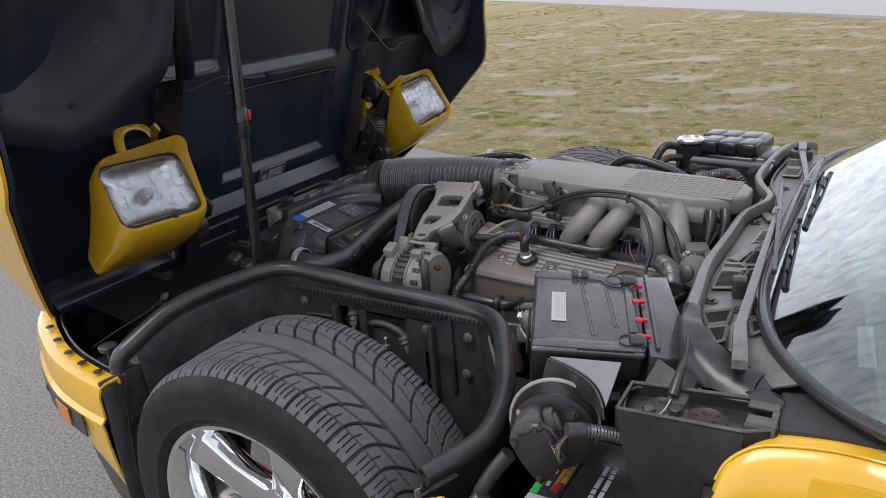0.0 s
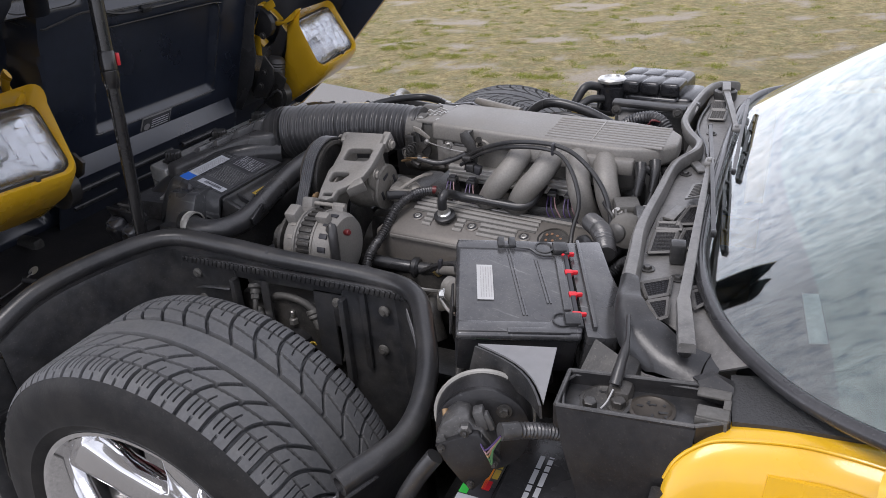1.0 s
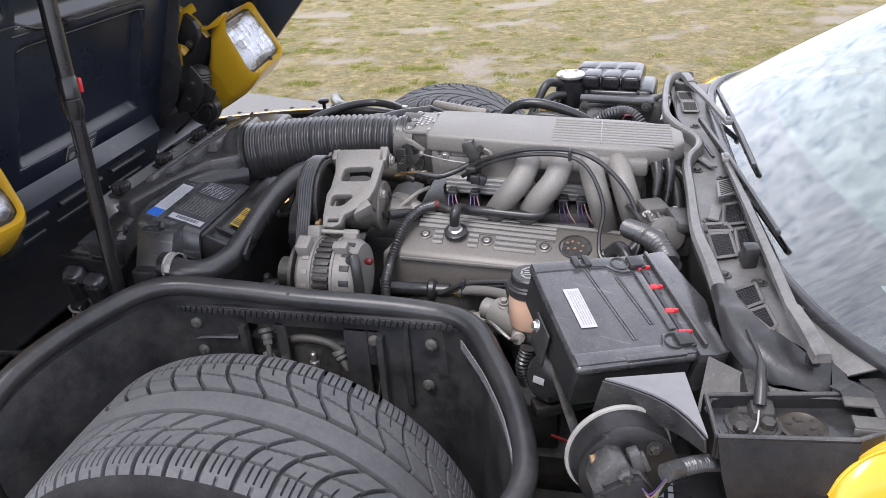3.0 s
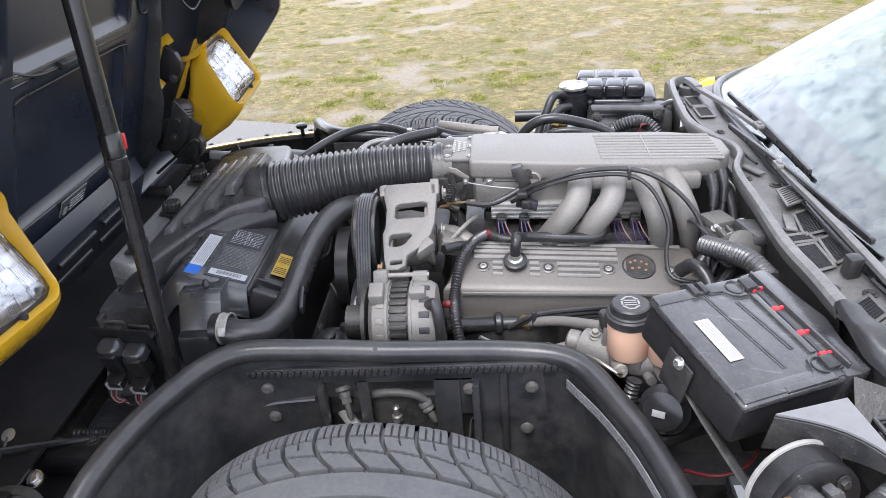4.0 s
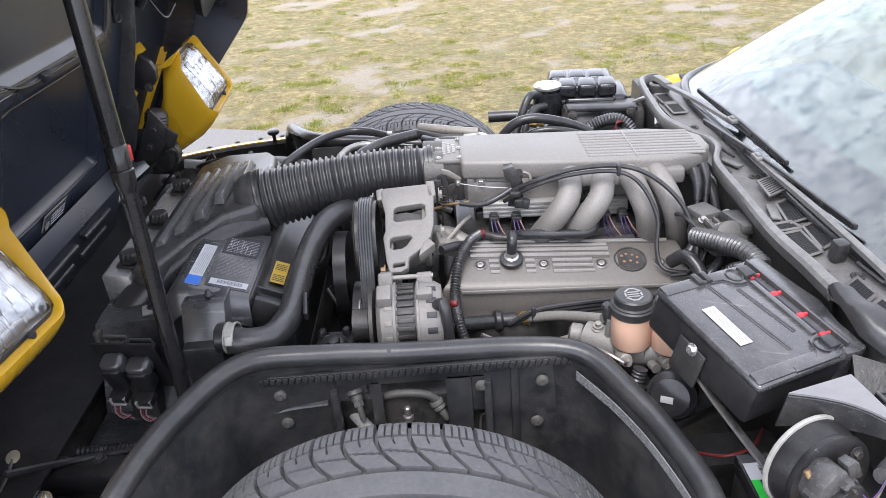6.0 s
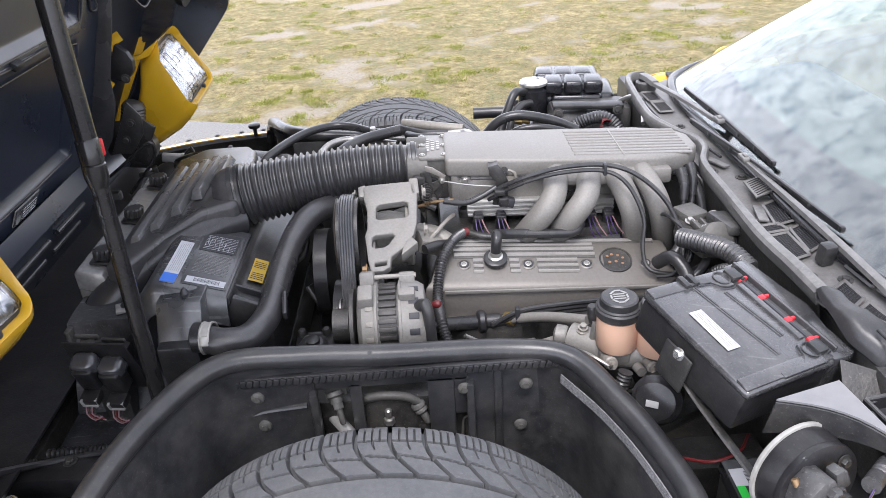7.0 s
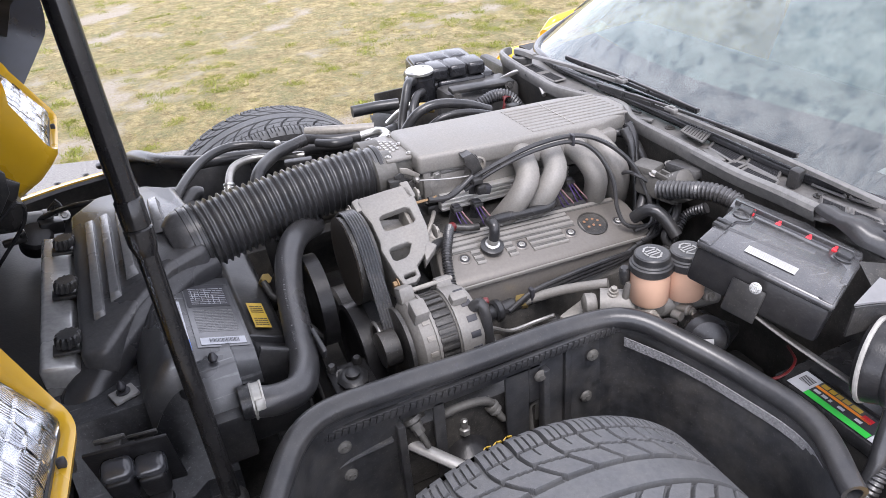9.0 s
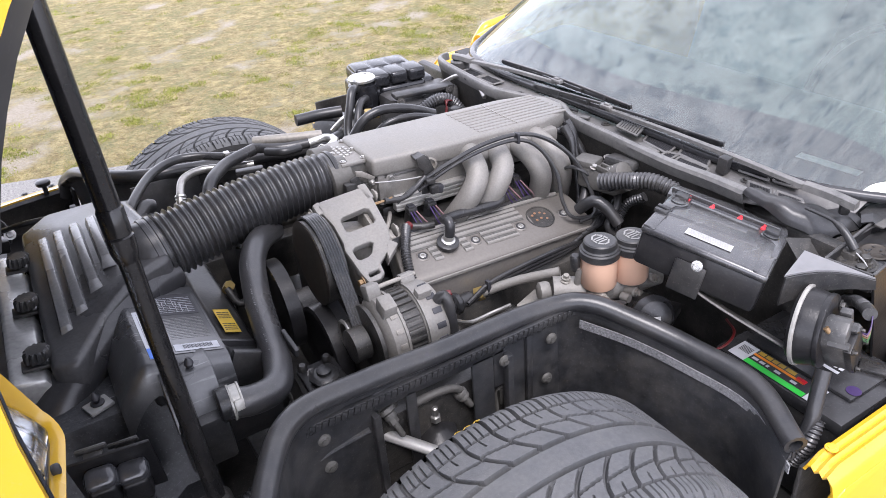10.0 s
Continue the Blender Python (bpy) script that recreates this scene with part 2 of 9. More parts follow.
CAPGREY = material("rounded_relay_cap", (0.04, 0.041, 0.046), 0.24, spec=0.9, grain=90, vary=0.3, dust=0.1, dust_col=(0.2, 0.2, 0.2))
CLAMP = material("dull_clamp_steel", (0.42, 0.41, 0.38), 0.45, metal=0.45, grain=140, vary=0.2, dust=0.2, dust_col=(0.2, 0.17, 0.13))
ZINCDULL = material("bright_alloy", (0.52, 0.51, 0.49), 0.4, metal=0.6, grain=150, vary=0.15, dust=0.15, dust_col=(0.2, 0.18, 0.15))
CASTRIB = material("bare_rib_alloy", (0.25, 0.238, 0.22), 0.42, metal=0.3, grain=200, vary=0.15, dust=0.1, dust_col=(0.2, 0.18, 0.15))
BRONZE = material("brownish_plated_steel", (0.26, 0.17, 0.09), 0.45, metal=0.5, grain=90, vary=0.25, dust=0.2, dust_col=(0.1, 0.08, 0.06))
BRONZEDARK = material("brownish_dull_steel", (0.05, 0.043, 0.036), 0.5, metal=0.4, grain=90, vary=0.35, dust=0.25, dust_col=(0.10, 0.075, 0.05))
PINKWIRE = material("pale_pink_wire", (0.22, 0.13, 0.14), 0.45, vary=0.1)
GREENWIRE = material("dull_green_wire", (0.05, 0.13, 0.055), 0.45, vary=0.1)
SEAT = material("pale_grey_seat", (0.30, 0.31, 0.31), 0.8, vary=0.2)
DASH = material("dark_dashboard", (0.012, 0.012, 0.014), 0.7, vary=0.2)
DULLSHIELD = material("painted_grey_shield", (0.17, 0.17, 0.175), 0.4, grain=60, vary=0.15, dust=0.1)


def glass_material(name, tint, rough=0.0, ior=1.5, gloss=(1, 1, 1)):
    m = bpy.data.materials.new(name)
    m.use_nodes = True
    b = m.node_tree.nodes["Principled BSDF"]
    b.inputs["Base Color"].default_value = (*tint, 1)
    b.inputs["Transmission Weight"].default_value = 1.0
    b.inputs["Roughness"].default_value = rough
    b.inputs["IOR"].default_value = ior
    b.inputs["Specular Tint"].default_value = (*gloss, 1)
    return m


LENS = glass_material("headlamp_glass", (0.95, 0.97, 1.0), 0.04)
WIND = glass_material("windshield_glass", (0.6, 0.72, 0.72), 0.0, 1.95, (1.0, 0.965, 0.94))
COATED = glass_material("coated_windshield_glass", (0.6, 0.78, 0.74), 0.0, 2.1, (0.97, 1.0, 0.955))


# ---- mesh helpers ----
def crease(bm, degrees=38):
    lim = radians(degrees)
    for f in bm.faces:
        f.smooth = True
    for e in bm.edges:
        e.smooth = len(e.link_faces) == 2 and e.calc_face_angle(0.0) < lim


def to_mesh(name, bm, mat, degrees=38):
    bmesh.ops.recalc_face_normals(bm, faces=bm.faces)
    crease(bm, degrees)
    me = bpy.data.meshes.new(name)
    bm.to_mesh(me)
    bm.free()
    me.materials.append(mat)
    return me


def part(name, bm, mat, parent, label="", degrees=38):
    """One mesh under a thing or a part; the mesh is given in world places."""
    ob = new(name, to_mesh(name, bm, mat, degrees))
    ob.parent = parent
    ob.matrix_parent_inverse = rest(parent).inverted()
    if label:
        ob["label"] = label
    return ob


def rest(ob):
    m = ob.matrix_basis.copy()
    if ob.parent:
        m = rest(ob.parent) @ ob.matrix_parent_inverse @ m
    return m


def thing(name, place, label, category, group=""):
    ob = new(name)
    ob.empty_display_size = 0.05
    ob.location = place
    return tagged(ob, label, category, group)


def single(name, bm, mat, label, category, group="", kind=""):
    return tagged(new(name, to_mesh(name, bm, mat)), label, category, group, kind)


def sharp_edges(bm, degrees=25):
    return [e for e in bm.edges if len(e.link_faces) == 2 and e.calc_face_angle(0.0) > radians(degrees)]


def bevelled(bm, size, seg=2):
    if size > 0:
        bmesh.ops.recalc_face_normals(bm, faces=bm.faces)
        bmesh.ops.bevel(bm, geom=sharp_edges(bm), offset=size, segments=seg, profile=0.5, affect="EDGES", clamp_overlap=True)
    return bm


def box(c, s, bev=0.004, turn=(0, 0, 0), seg=2):
    bm = bmesh.new()
    bmesh.ops.create_cube(bm, size=1.0)
    bmesh.ops.scale(bm, vec=s, verts=bm.verts)
    bevelled(bm, bev, seg)
    bmesh.ops.transform(bm, matrix=pose(*c, *turn), verts=bm.verts)
    return bm


def prism(poly, axis, lo, hi, bev=0.004, seg=2):
    """A flat outline pushed along an axis. For x the outline is (y, z), for y (x, z), for z (x, y)."""
    bm = bmesh.new()

    def at(p, h):
        return {"x": (h, p[0], p[1]), "y": (p[0], h, p[1]), "z": (p[0], p[1], h)}[axis]
    a = [bm.verts.new(at(p, lo)) for p in poly]
    b = [bm.verts.new(at(p, hi)) for p in poly]
    bm.faces.new(a)
    bm.faces.new(b[::-1])
    for i in range(len(poly)):
        j = (i + 1) % len(poly)
        bm.faces.new((a[i], b[i], b[j], a[j]))
    return bevelled(bm, bev, seg)


def joined(*bms):
    out = bmesh.new()
    for b in bms:
        me = bpy.data.meshes.new("tmp")
        b.to_mesh(me)
        b.free()
        out.from_mesh(me)
        bpy.data.meshes.remove(me)
    return out


def moved(bm, m):
    bmesh.ops.transform(bm, matrix=m, verts=bm.verts)
    return bm


def curve_points(pts, step=0.01):
    """A smooth line through the points, evenly stepped."""
    p = [Vector(q) for q in pts]
    if len(p) == 2:
        p = [p[0], (p[0] + p[1]) / 2, p[1]]
    p = [p[0] * 2 - p[1]] + p + [p[-1] * 2 - p[-2]]
    out = []
    for i in range(1, len(p) - 2):
        a, b, c, d = p[i - 1:i + 3]
        n = max(2, int((c - b).length / step))
        for k in range(n):
            t = k / n
            out.append(0.5 * (2 * b + (c - a) * t + (2 * a - 5 * b + 4 * c - d) * t * t + (3 * b - a - 3 * c + d) * t ** 3))
    out.append(p[-2])
    return out


def rings_mesh(rings, closed=False, caps=True):
    bm = bmesh.new()
    rows = [[bm.verts.new(v) for v in r] for r in rings]
    n = len(rows[0])
    for i in range(len(rows) - (0 if closed else 1)):
        a, b = rows[i], rows[(i + 1) % len(rows)]
        for k in range(n):
            bm.faces.new((a[k], a[(k + 1) % n], b[(k + 1) % n], b[k]))
    if caps and not closed:
        bm.faces.new(rows[0][::-1])
        bm.faces.new(rows[-1])
    return bm


def tube(pts, r, seg=12, step=0.01, caps=True, flat=1.0, hollow=0.0, up=(0, 0, 1)):
    """A round bar along a smooth line; r is a number or a function of the run (0 to 1) and the metres."""
    line = curve_points(pts, step)
    total = sum((b - a).length for a, b in zip(line, line[1:]))
    rings, run = [], 0.0
    side = None
    for i, q in enumerate(line):
        d = (line[min(i + 1, len(line) - 1)] - line[max(i - 1, 0)]).normalized()
        if side is None:
            ref = Vector(up) if abs(d.dot(Vector(up))) < 0.9 else Vector((0, 1, 0))
            side = d.cross(ref).normalized()
        side = (side - d * side.dot(d)).normalized()
        other = side.cross(d)
        rad = r(run / total, run) if callable(r) else r
        rings.append([q + side * (math.cos(2 * math.pi * k / seg) * rad) + other * (math.sin(2 * math.pi * k / seg) * rad * flat) for k in range(seg)])
        if i + 1 < len(line):
            run += (line[i + 1] - q).length
    if hollow:
        inner = [[q + (v - q) * hollow for v in ring] for q, ring in zip(line, rings)]
        rings = rings + inner[::-1]
        return rings_mesh(rings, closed=True)
    return rings_mesh(rings, caps=caps)


def corrugated(pts, r, pitch=0.006, depth=0.0015, seg=14, step=None):
    return tube(pts, lambda t, m: r + depth * math.cos(2 * math.pi * m / pitch), seg, step or pitch / 5)


def lathe(profile, centre, axis=(0, 0, 1), seg=32, caps=True):
    """profile: (radius, height) pairs turned about an axis."""
    q = Vector((0, 0, 1)).rotation_difference(Vector(axis))
    rings = []
    for r, h in profile:
        rings.append([Vector(centre) + q @ Vector((r * math.cos(2 * math.pi * k / seg), r * math.sin(2 * math.pi * k / seg), h)) for k in range(seg)])
    return rings_mesh(rings, caps=caps)


def bolt(place, axis=(0, 0, 1), r=0.007, h=0.005, washer=1.5):
    w = lathe([(r * washer * 0.9, 0), (r * washer, 0.0008), (r * washer, 0.002), (r, 0.0022)], place, axis, 16)
    hx = lathe([(r, 0.001), (r, h), (r * 0.85, h + 0.001)], place, axis, 6)
    return joined(w, hx)


def sheet(rows, thick, push=None):
    """A grid of places made into a plate of that thickness (along its own normals)."""
    bm = bmesh.new()
    v = [[bm.verts.new(p) for p in row] for row in rows]
    for i in range(len(v) - 1):
        for j in range(len(v[0]) - 1):
            bm.faces.new((v[i][j], v[i][j + 1], v[i + 1][j + 1], v[i + 1][j]))
    bmesh.ops.recalc_face_normals(bm, faces=bm.faces)
    bmesh.ops.solidify(bm, geom=bm.faces[:], thickness=thick)
    return bm


def flat_card(corners, lift=0.0008, thick=0.0006):
    """A thin label laid on four corners, raised a hair off its support."""
    a, b, c, d = [Vector(p) for p in corners]
    n = (b - a).cross(d - a).normalized()
    bm = bmesh.new()
    lo = [bm.verts.new(p + n * lift) for p in (a, b, c, d)]
    hi = [bm.verts.new(p + n * (lift + thick)) for p in (a, b, c, d)]
    bm.faces.new(hi)
    bm.faces.new(lo[::-1])
    for i in range(4):
        j = (i + 1) % 4
        bm.faces.new((lo[i], lo[j], hi[j], hi[i]))
    return bm


def on_card(corners, u0, v0, u1, v1):
    a, b, c, d = [Vector(p) for p in corners]

    def at(u, v):
        return (a * (1 - u) + b * u) * (1 - v) + (d * (1 - u) + c * u) * v
    return [at(u0, v0), at(u1, v0), at(u1, v1), at(u0, v1)]


def print_bars(corners, rows, parent, mat=INK, seed=1, u0=0.06, u1=0.94, v0=0.1, v1=0.9, fill=0.5, lift=0.0016):
    """Unreadable lines of print as plain bars on a label."""
    rnd = random.Random(seed)
    made = []
    for i in range(rows):
        v = v0 + (v1 - v0) * i / rows
        h = (v1 - v0) / rows * fill
        u = u0
        while u < u1 - 0.02:
            w = min(u1 - u, rnd.uniform(0.06, 0.3))
            made.append(flat_card(on_card(corners, u, v, u + w, v + h), lift, 0.0002))
            u += w + 0.025
    return part("print", joined(*made), mat, parent, "rows of small print")


# ---- ground ----
def ground_material():
    m = bpy.data.materials.new("dry_lawn")
    m.use_nodes = True
    n, l = m.node_tree.nodes, m.node_tree.links
    b = n["Principled BSDF"]
    co = n.new("ShaderNodeTexCoord")

    def tex(scale, detail, rough=0.6):
        t = n.new("ShaderNodeTexNoise")
        t.inputs["Scale"].default_value, t.inputs["Detail"].default_value, t.inputs["Roughness"].default_value = scale, detail, rough
        l.new(co.outputs["Object"], t.inputs["Vector"])
        return t.outputs["Fac"]

    def blend(fac, lo, hi, a, bb):
        r = n.new("ShaderNodeMapRange")
        r.inputs["From Min"].default_value, r.inputs["From Max"].default_value = lo, hi
        l.new(fac, r.inputs["Value"])
        x = n.new("ShaderNodeMix"); x.data_type = "RGBA"
        l.new(r.outputs[0], x.inputs[0])
        for sock, v in ((6, a), (7, bb)):
            if isinstance(v, tuple):
                x.inputs[sock].default_value = (*v, 1)
            else:
                l.new(v, x.inputs[sock])
        return x.outputs[2]
    straw = blend(tex(14, 9, 0.9), 0.42, 0.58, (0.19, 0.145, 0.06), (0.55, 0.45, 0.225))
    sand = blend(tex(60, 5, 0.8), 0.3, 0.7, (0.33, 0.28, 0.21), (0.58, 0.51, 0.42))
    green = blend(tex(55, 5, 0.8), 0.35, 0.65, (0.14, 0.135, 0.055), (0.36, 0.33, 0.155))
    c = blend(tex(5.0, 11, 0.9), 0.48, 0.55, straw, green)
    # bare soil, with a ragged edge
    soil = n.new("ShaderNodeAttribute")
    soil.attribute_name = "soil"
    rag = n.new("ShaderNodeMath"); rag.operation = "MULTIPLY_ADD"
    rag.inputs[1].default_value = 1.0
    l.new(tex(5, 10, 0.85), rag.inputs[0]); l.new(soil.outputs["Fac"], rag.inputs[2])
    c = blend(rag.outputs[0], 0.62, 0.86, c, sand)
    l.new(c, b.inputs["Base Color"])
    b.inputs["Roughness"].default_value = 0.95
    bp = n.new("ShaderNodeBump")
    bp.inputs["Strength"].default_value, bp.inputs["Distance"].default_value = 1.0, 0.06
    l.new(tex(16, 9, 0.85), bp.inputs["Height"])
    l.new(bp.outputs[0], b.inputs["Normal"])
    return m


LAWN = ground_material()
ASPHALT = material("grey_asphalt", (0.17, 0.165, 0.158), 0.9, grain=170, vary=0.8, bump=0.4, bump_scale=170, blotch=90)
CONCRETE = material("pale_concrete", (0.33, 0.325, 0.32), 0.85, grain=60, vary=0.12, blotch=0.6)


def flat_slab(poly, z, mat, name, label):
    bm = bmesh.new()
    top = [bm.verts.new((x, y, z)) for x, y in poly]
    low = [bm.verts.new((x, y, z - 0.06)) for x, y in poly]
    bm.faces.new(top)
    for i in range(len(poly)):
        j = (i + 1) % len(poly)
        bm.faces.new((top[i], low[i], low[j], top[j]))
    return single(name, bm, mat, label, "ground", kind="structure")


def bare_patch(x, y):
    return 0.60 * noise.noise((x * 1.1, y * 1.7, 21)) + 0.45 * noise.noise((x * 3.1, y * 3.8, 22)) + 0.30 * noise.noise((x * 9.0, y * 10.0, 23))


def lawn_sheet():
    # one sheet to the horizon, finer and uneven near the car
    def steps(near, n):
        a = [near * i / n for i in range(n)]
        while a[-1] < 1500:
            a.append(a[-1] * 1.35 + 0.5)
        return a
    pos = steps(14, 100)
    xs = [-v for v in pos[::-1][:-1]] + pos
    ys = [v for v in xs]
    rows = []
    for y in ys:
        row = []
        for x in xs:
            z = -0.03
            if abs(x) < 30 and 2.0 < y < 30:
                z += 0.035 * noise.noise((x * 0.5, y * 0.5, 0)) + 0.015 * noise.noise((x * 2, y * 2, 3))
            row.append((x, y, z))
        rows.append(row)
    bm = bmesh.new()
    v = [[bm.verts.new(p) for p in r] for r in rows]
    for i in range(len(v) - 1):
        for j in range(len(v[0]) - 1):
            bm.faces.new((v[i][j], v[i][j + 1], v[i + 1][j + 1], v[i + 1][j]))
    flat = [p for r in rows for p in r]
    ob = single("ground", bm, LAWN, "patchy dry lawn with bare sandy spots", "ground", kind="structure")
    soil = ob.data.attributes.new("soil", "FLOAT", "POINT")
    for i, p in enumerate(flat):
        soil.data[i].value = bare_patch(p[0], p[1]) if abs(p[0]) < 60 and abs(p[1]) < 60 else 0.0
    return ob


lawn_sheet()
# parking asphalt under the car, its edge slanting past the far wheels
flat_slab([(-60, 22.08), (-60, -80), (60, -80), (60, -17.52)], 0.0, ASPHALT, "pavement", "grey asphalt parking pavement under the car")
# pale road beyond the lawn
flat_slab([(-60, 69.25), (40, -24.25), (43.6, -24.25), (-60, 72.95)], 0.012, CONCRETE, "road", "pale concrete road beyond the lawn")


# ---- car ----
car = thing("sports_car", (0, 0, 0), "yellow sports car with its clamshell hood raised", "car")
CENTRE_Z = 0.336


def tread_height(u, v):
    """Groove depth of the tread: u metres round, v metres across from the middle."""
    a = abs(v)
    d = 0.0
    pitch = 2 * math.pi * 0.334 / 48
    sweep = 0.050
    if v > 0:
        u, sweep = u + pitch * 0.45, 0.038

    def groove(dist, half, deep, soft=0.0009):
        return deep * min(1.0, max(0.0, (half + soft - abs(dist)) / soft))

    def saw(x, p):
        return (x + p / 2) % p - p / 2
    # two grooves beside the plain middle rib
    d = max(d, groove(a - 0.0215, 0.0030, 0.010))
    # arcs that leave the rib aslant and bend out straight over the shoulder
    if a > 0.022:
        t = min(1.0, (a - 0.022) / 0.066)
        bend = sweep * (1 - (1 - t) ** 2)
        k = saw(u - bend, pitch)
        slope = sweep * 2.0 * (1 - t) / 0.066
        d = max(d, groove(k / math.sqrt(1 + slope * slope), 0.0017 + 0.0006 * t, 0.0095))
        ph = ((u - bend) / pitch) % 1.0
        # a ring that wavers from bar to bar and cuts them into blocks
        d = max(d, groove(a - 0.050 - 0.007 * ph, 0.0013, 0.007))
        d = max(d, groove(a - 0.081, 0.0010, 0.006))
        # short fine cuts in the blocks
        if 0.066 < a < 0.082:
            d = max(d, groove((ph - 0.5) * pitch, 0.0006, 0.005, 0.0008))
        if 0.082 < a < 0.106:
            for q in (0.28, 0.5, 0.72):
                d = max(d, groove((ph - q) * pitch, 0.0006, 0.005, 0.0008))
    if a > 0.110:
        d = max(d, groove(saw(u - sweep, pitch / 2), 0.0014, 0.005))
    return d


def tyre_mesh():
    n_top, n_low, half = 1900, 360, 0.118
    n_u = n_top + n_low
    vs = np.linspace(-half, half, 158)
    radius = 0.334
    verts, faces = [], []
    for i in range(n_u):
        # finer steps over the upper half
        a = math.pi * i / n_top if i < n_top else math.pi * (1 + (i - n_top) / n_low)
        u = a * radius
        ca, sa = math.cos(a), math.sin(a)
        for v in vs:
            crown = 0.004 * (v / half) ** 2 + 0.010 * max(0.0, (abs(v) - 0.095) / 0.023) ** 2
            r = radius - crown - tread_height(u, v)
            verts.append((ca * r, v, sa * r))
    m = len(vs)
    for i in range(n_u):
        j = (i + 1) % n_u
        for k in range(m - 1):
            faces.append((i * m + k, i * m + k + 1, j * m + k + 1, j * m + k))
    me = bpy.data.meshes.new("tread")
    me.from_pydata(verts, [], faces)
    me.materials.append(TYRE_RUBBER)
    return me


TREAD = tyre_mesh()


def plain_tyre():
    me = to_mesh("plain_tread", lathe([(0.321, -0.118), (0.329, -0.10), (0.331, 0.0), (0.329, 0.10), (0.321, 0.118)], (0, 0, 0), (0, 1, 0), 96, caps=False), TYRE_RUBBER)
    return me


PLAIN = plain_tyre()


def sidewall_bm(side):
    prof = [(0.320, 0.117), (0.310, 0.124), (0.296, 0.1295), (0.27, 0.1325), (0.25, 0.131), (0.247, 0.132), (0.244, 0.1305), (0.232, 0.124), (0.222, 0.116), (0.218, 0.105)]
    return lathe([(r, h * side) for r, h in prof], (0, 0, 0), (0, 1, 0), 120, caps=False)


def rim_bms(side):
    """Lip and barrel, then one spoke, the hub and the brake behind, for an outer face towards side."""
    s = side
    lip = lathe([(0.2, s * -0.1), (0.205, s * 0.02), (0.206, s * 0.085), (0.214, s * 0.1), (0.226, s * 0.108), (0.231, s * 0.118), (0.229, s * 0.124), (0.221, s * 0.122), (0.211, s * 0.108), (0.199, s * 0.09), (0.195, s * 0.02), (0.19, s * -0.1)], (0, 0, 0), (0, 1, 0), 96, caps=False)
    spokes = []
    for k in range(5):
        a = 2 * math.pi * k / 5 - radians(68)
        poly = [(0.055, -0.034), (0.13, -0.030), (0.203, -0.040), (0.203, 0.040), (0.13, 0.030), (0.055, 0.034)]
        bm = bmesh.new()
        top = [bm.verts.new((x, s * (0.070 + 0.03 * (x - 0.05) / 0.15), z)) for x, z in poly]
        low = [bm.verts.new((x, s * (0.030 + 0.03 * (x - 0.05) / 0.15), z * 1.25)) for x, z in poly]
        bm.faces.new(top)
        bm.faces.new(low[::-1])
        for i in range(6):
            j = (i + 1) % 6
            bm.faces.new((top[i], low[i], low[j], top[j]))
        bevelled(bm, 0.008, 3)
        spokes.append(moved(bm, pose(0, 0, 0, 0, math.degrees(a), 0)))
    hub = lathe([(0.075, s * 0.02), (0.075, s * 0.06), (0.068, s * 0.07), (0.036, s * 0.072), (0.034, s * 0.082), (0.02, s * 0.086)], (0, 0, 0), (0, 1, 0), 40)
    disc = lathe([(0.07, s * -0.045), (0.165, s * -0.045), (0.168, s * -0.035), (0.165, s * -0.025), (0.07, s * -0.025)], (0, 0, 0), (0, 1, 0), 60)
    cal = prism([(0.1, -0.075), (0.175, -0.06), (0.182, 0.0), (0.175, 0.06), (0.1, 0.075)], "y", min(-0.06 * s, 0.01 * s), max(-0.06 * s, 0.01 * s), 0.008)
    return lip, spokes, hub, disc, cal


def wheel(x, y, z, side, name_tag):
    hubob = part("wheel", lathe([(0.05, -0.09), (0.06, -0.06), (0.06, 0.02), (0.04, 0.03)], (x, y, z), (0, side, 0), 24), GRIME, car, name_tag)
    base = pose(x, y, z)
    tread = new("tyre", TREAD if x < 1 else PLAIN)
    tread.parent = hubob
    tread.matrix_parent_inverse = rest(hubob).inverted()
    tread.matrix_basis = base @ Matrix.Diagonal((1, -side, 1, 1))
    tread["label"] = "black tyre with angled tread grooves"
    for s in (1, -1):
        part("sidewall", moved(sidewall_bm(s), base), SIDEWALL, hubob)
    lip, spokes, hub, disc, cal = rim_bms(side)
    part("rim", moved(lip, base), CHROME, hubob, "polished chrome rim")
    for sp in spokes:
        part("spoke", moved(sp, base), CHROME, hubob)
    part("hub_cap", moved(hub, base), CHROME, hubob)
    part("brake_disc", moved(disc, base), STEEL, hubob)
    part("brake_caliper", moved(cal, base @ pose(0, 0, 0, 0, -75, 0)), DARKRED, hubob, "dark red brake caliper")
    return hubob


for wx, wy, wz, sd in ((-0.018, -0.736, CENTRE_Z, -1), (-0.018, 0.710, CENTRE_Z - 0.020, 1), (2.44, -0.742, CENTRE_Z, -1), (2.44, 0.742, CENTRE_Z, 1)):
    wheel(wx, wy, wz, sd, "chrome five-spoke wheel with a wide tyre")


# -- front fascia, outer edges --
NOSE = [(-0.388, 0.868), (-0.46, 0.861), (-0.58, 0.838), (-0.70, 0.794), (-0.83, 0.725), (-0.93, 0.62), (-0.985, 0.45), (-1.01, 0.2), (-1.015, 0.0)]
plan = NOSE + [(x, -y) for x, y in NOSE[-2::-1]]
plan3 = curve_points([(x, y, 0) for x, y in plan], 0.03)


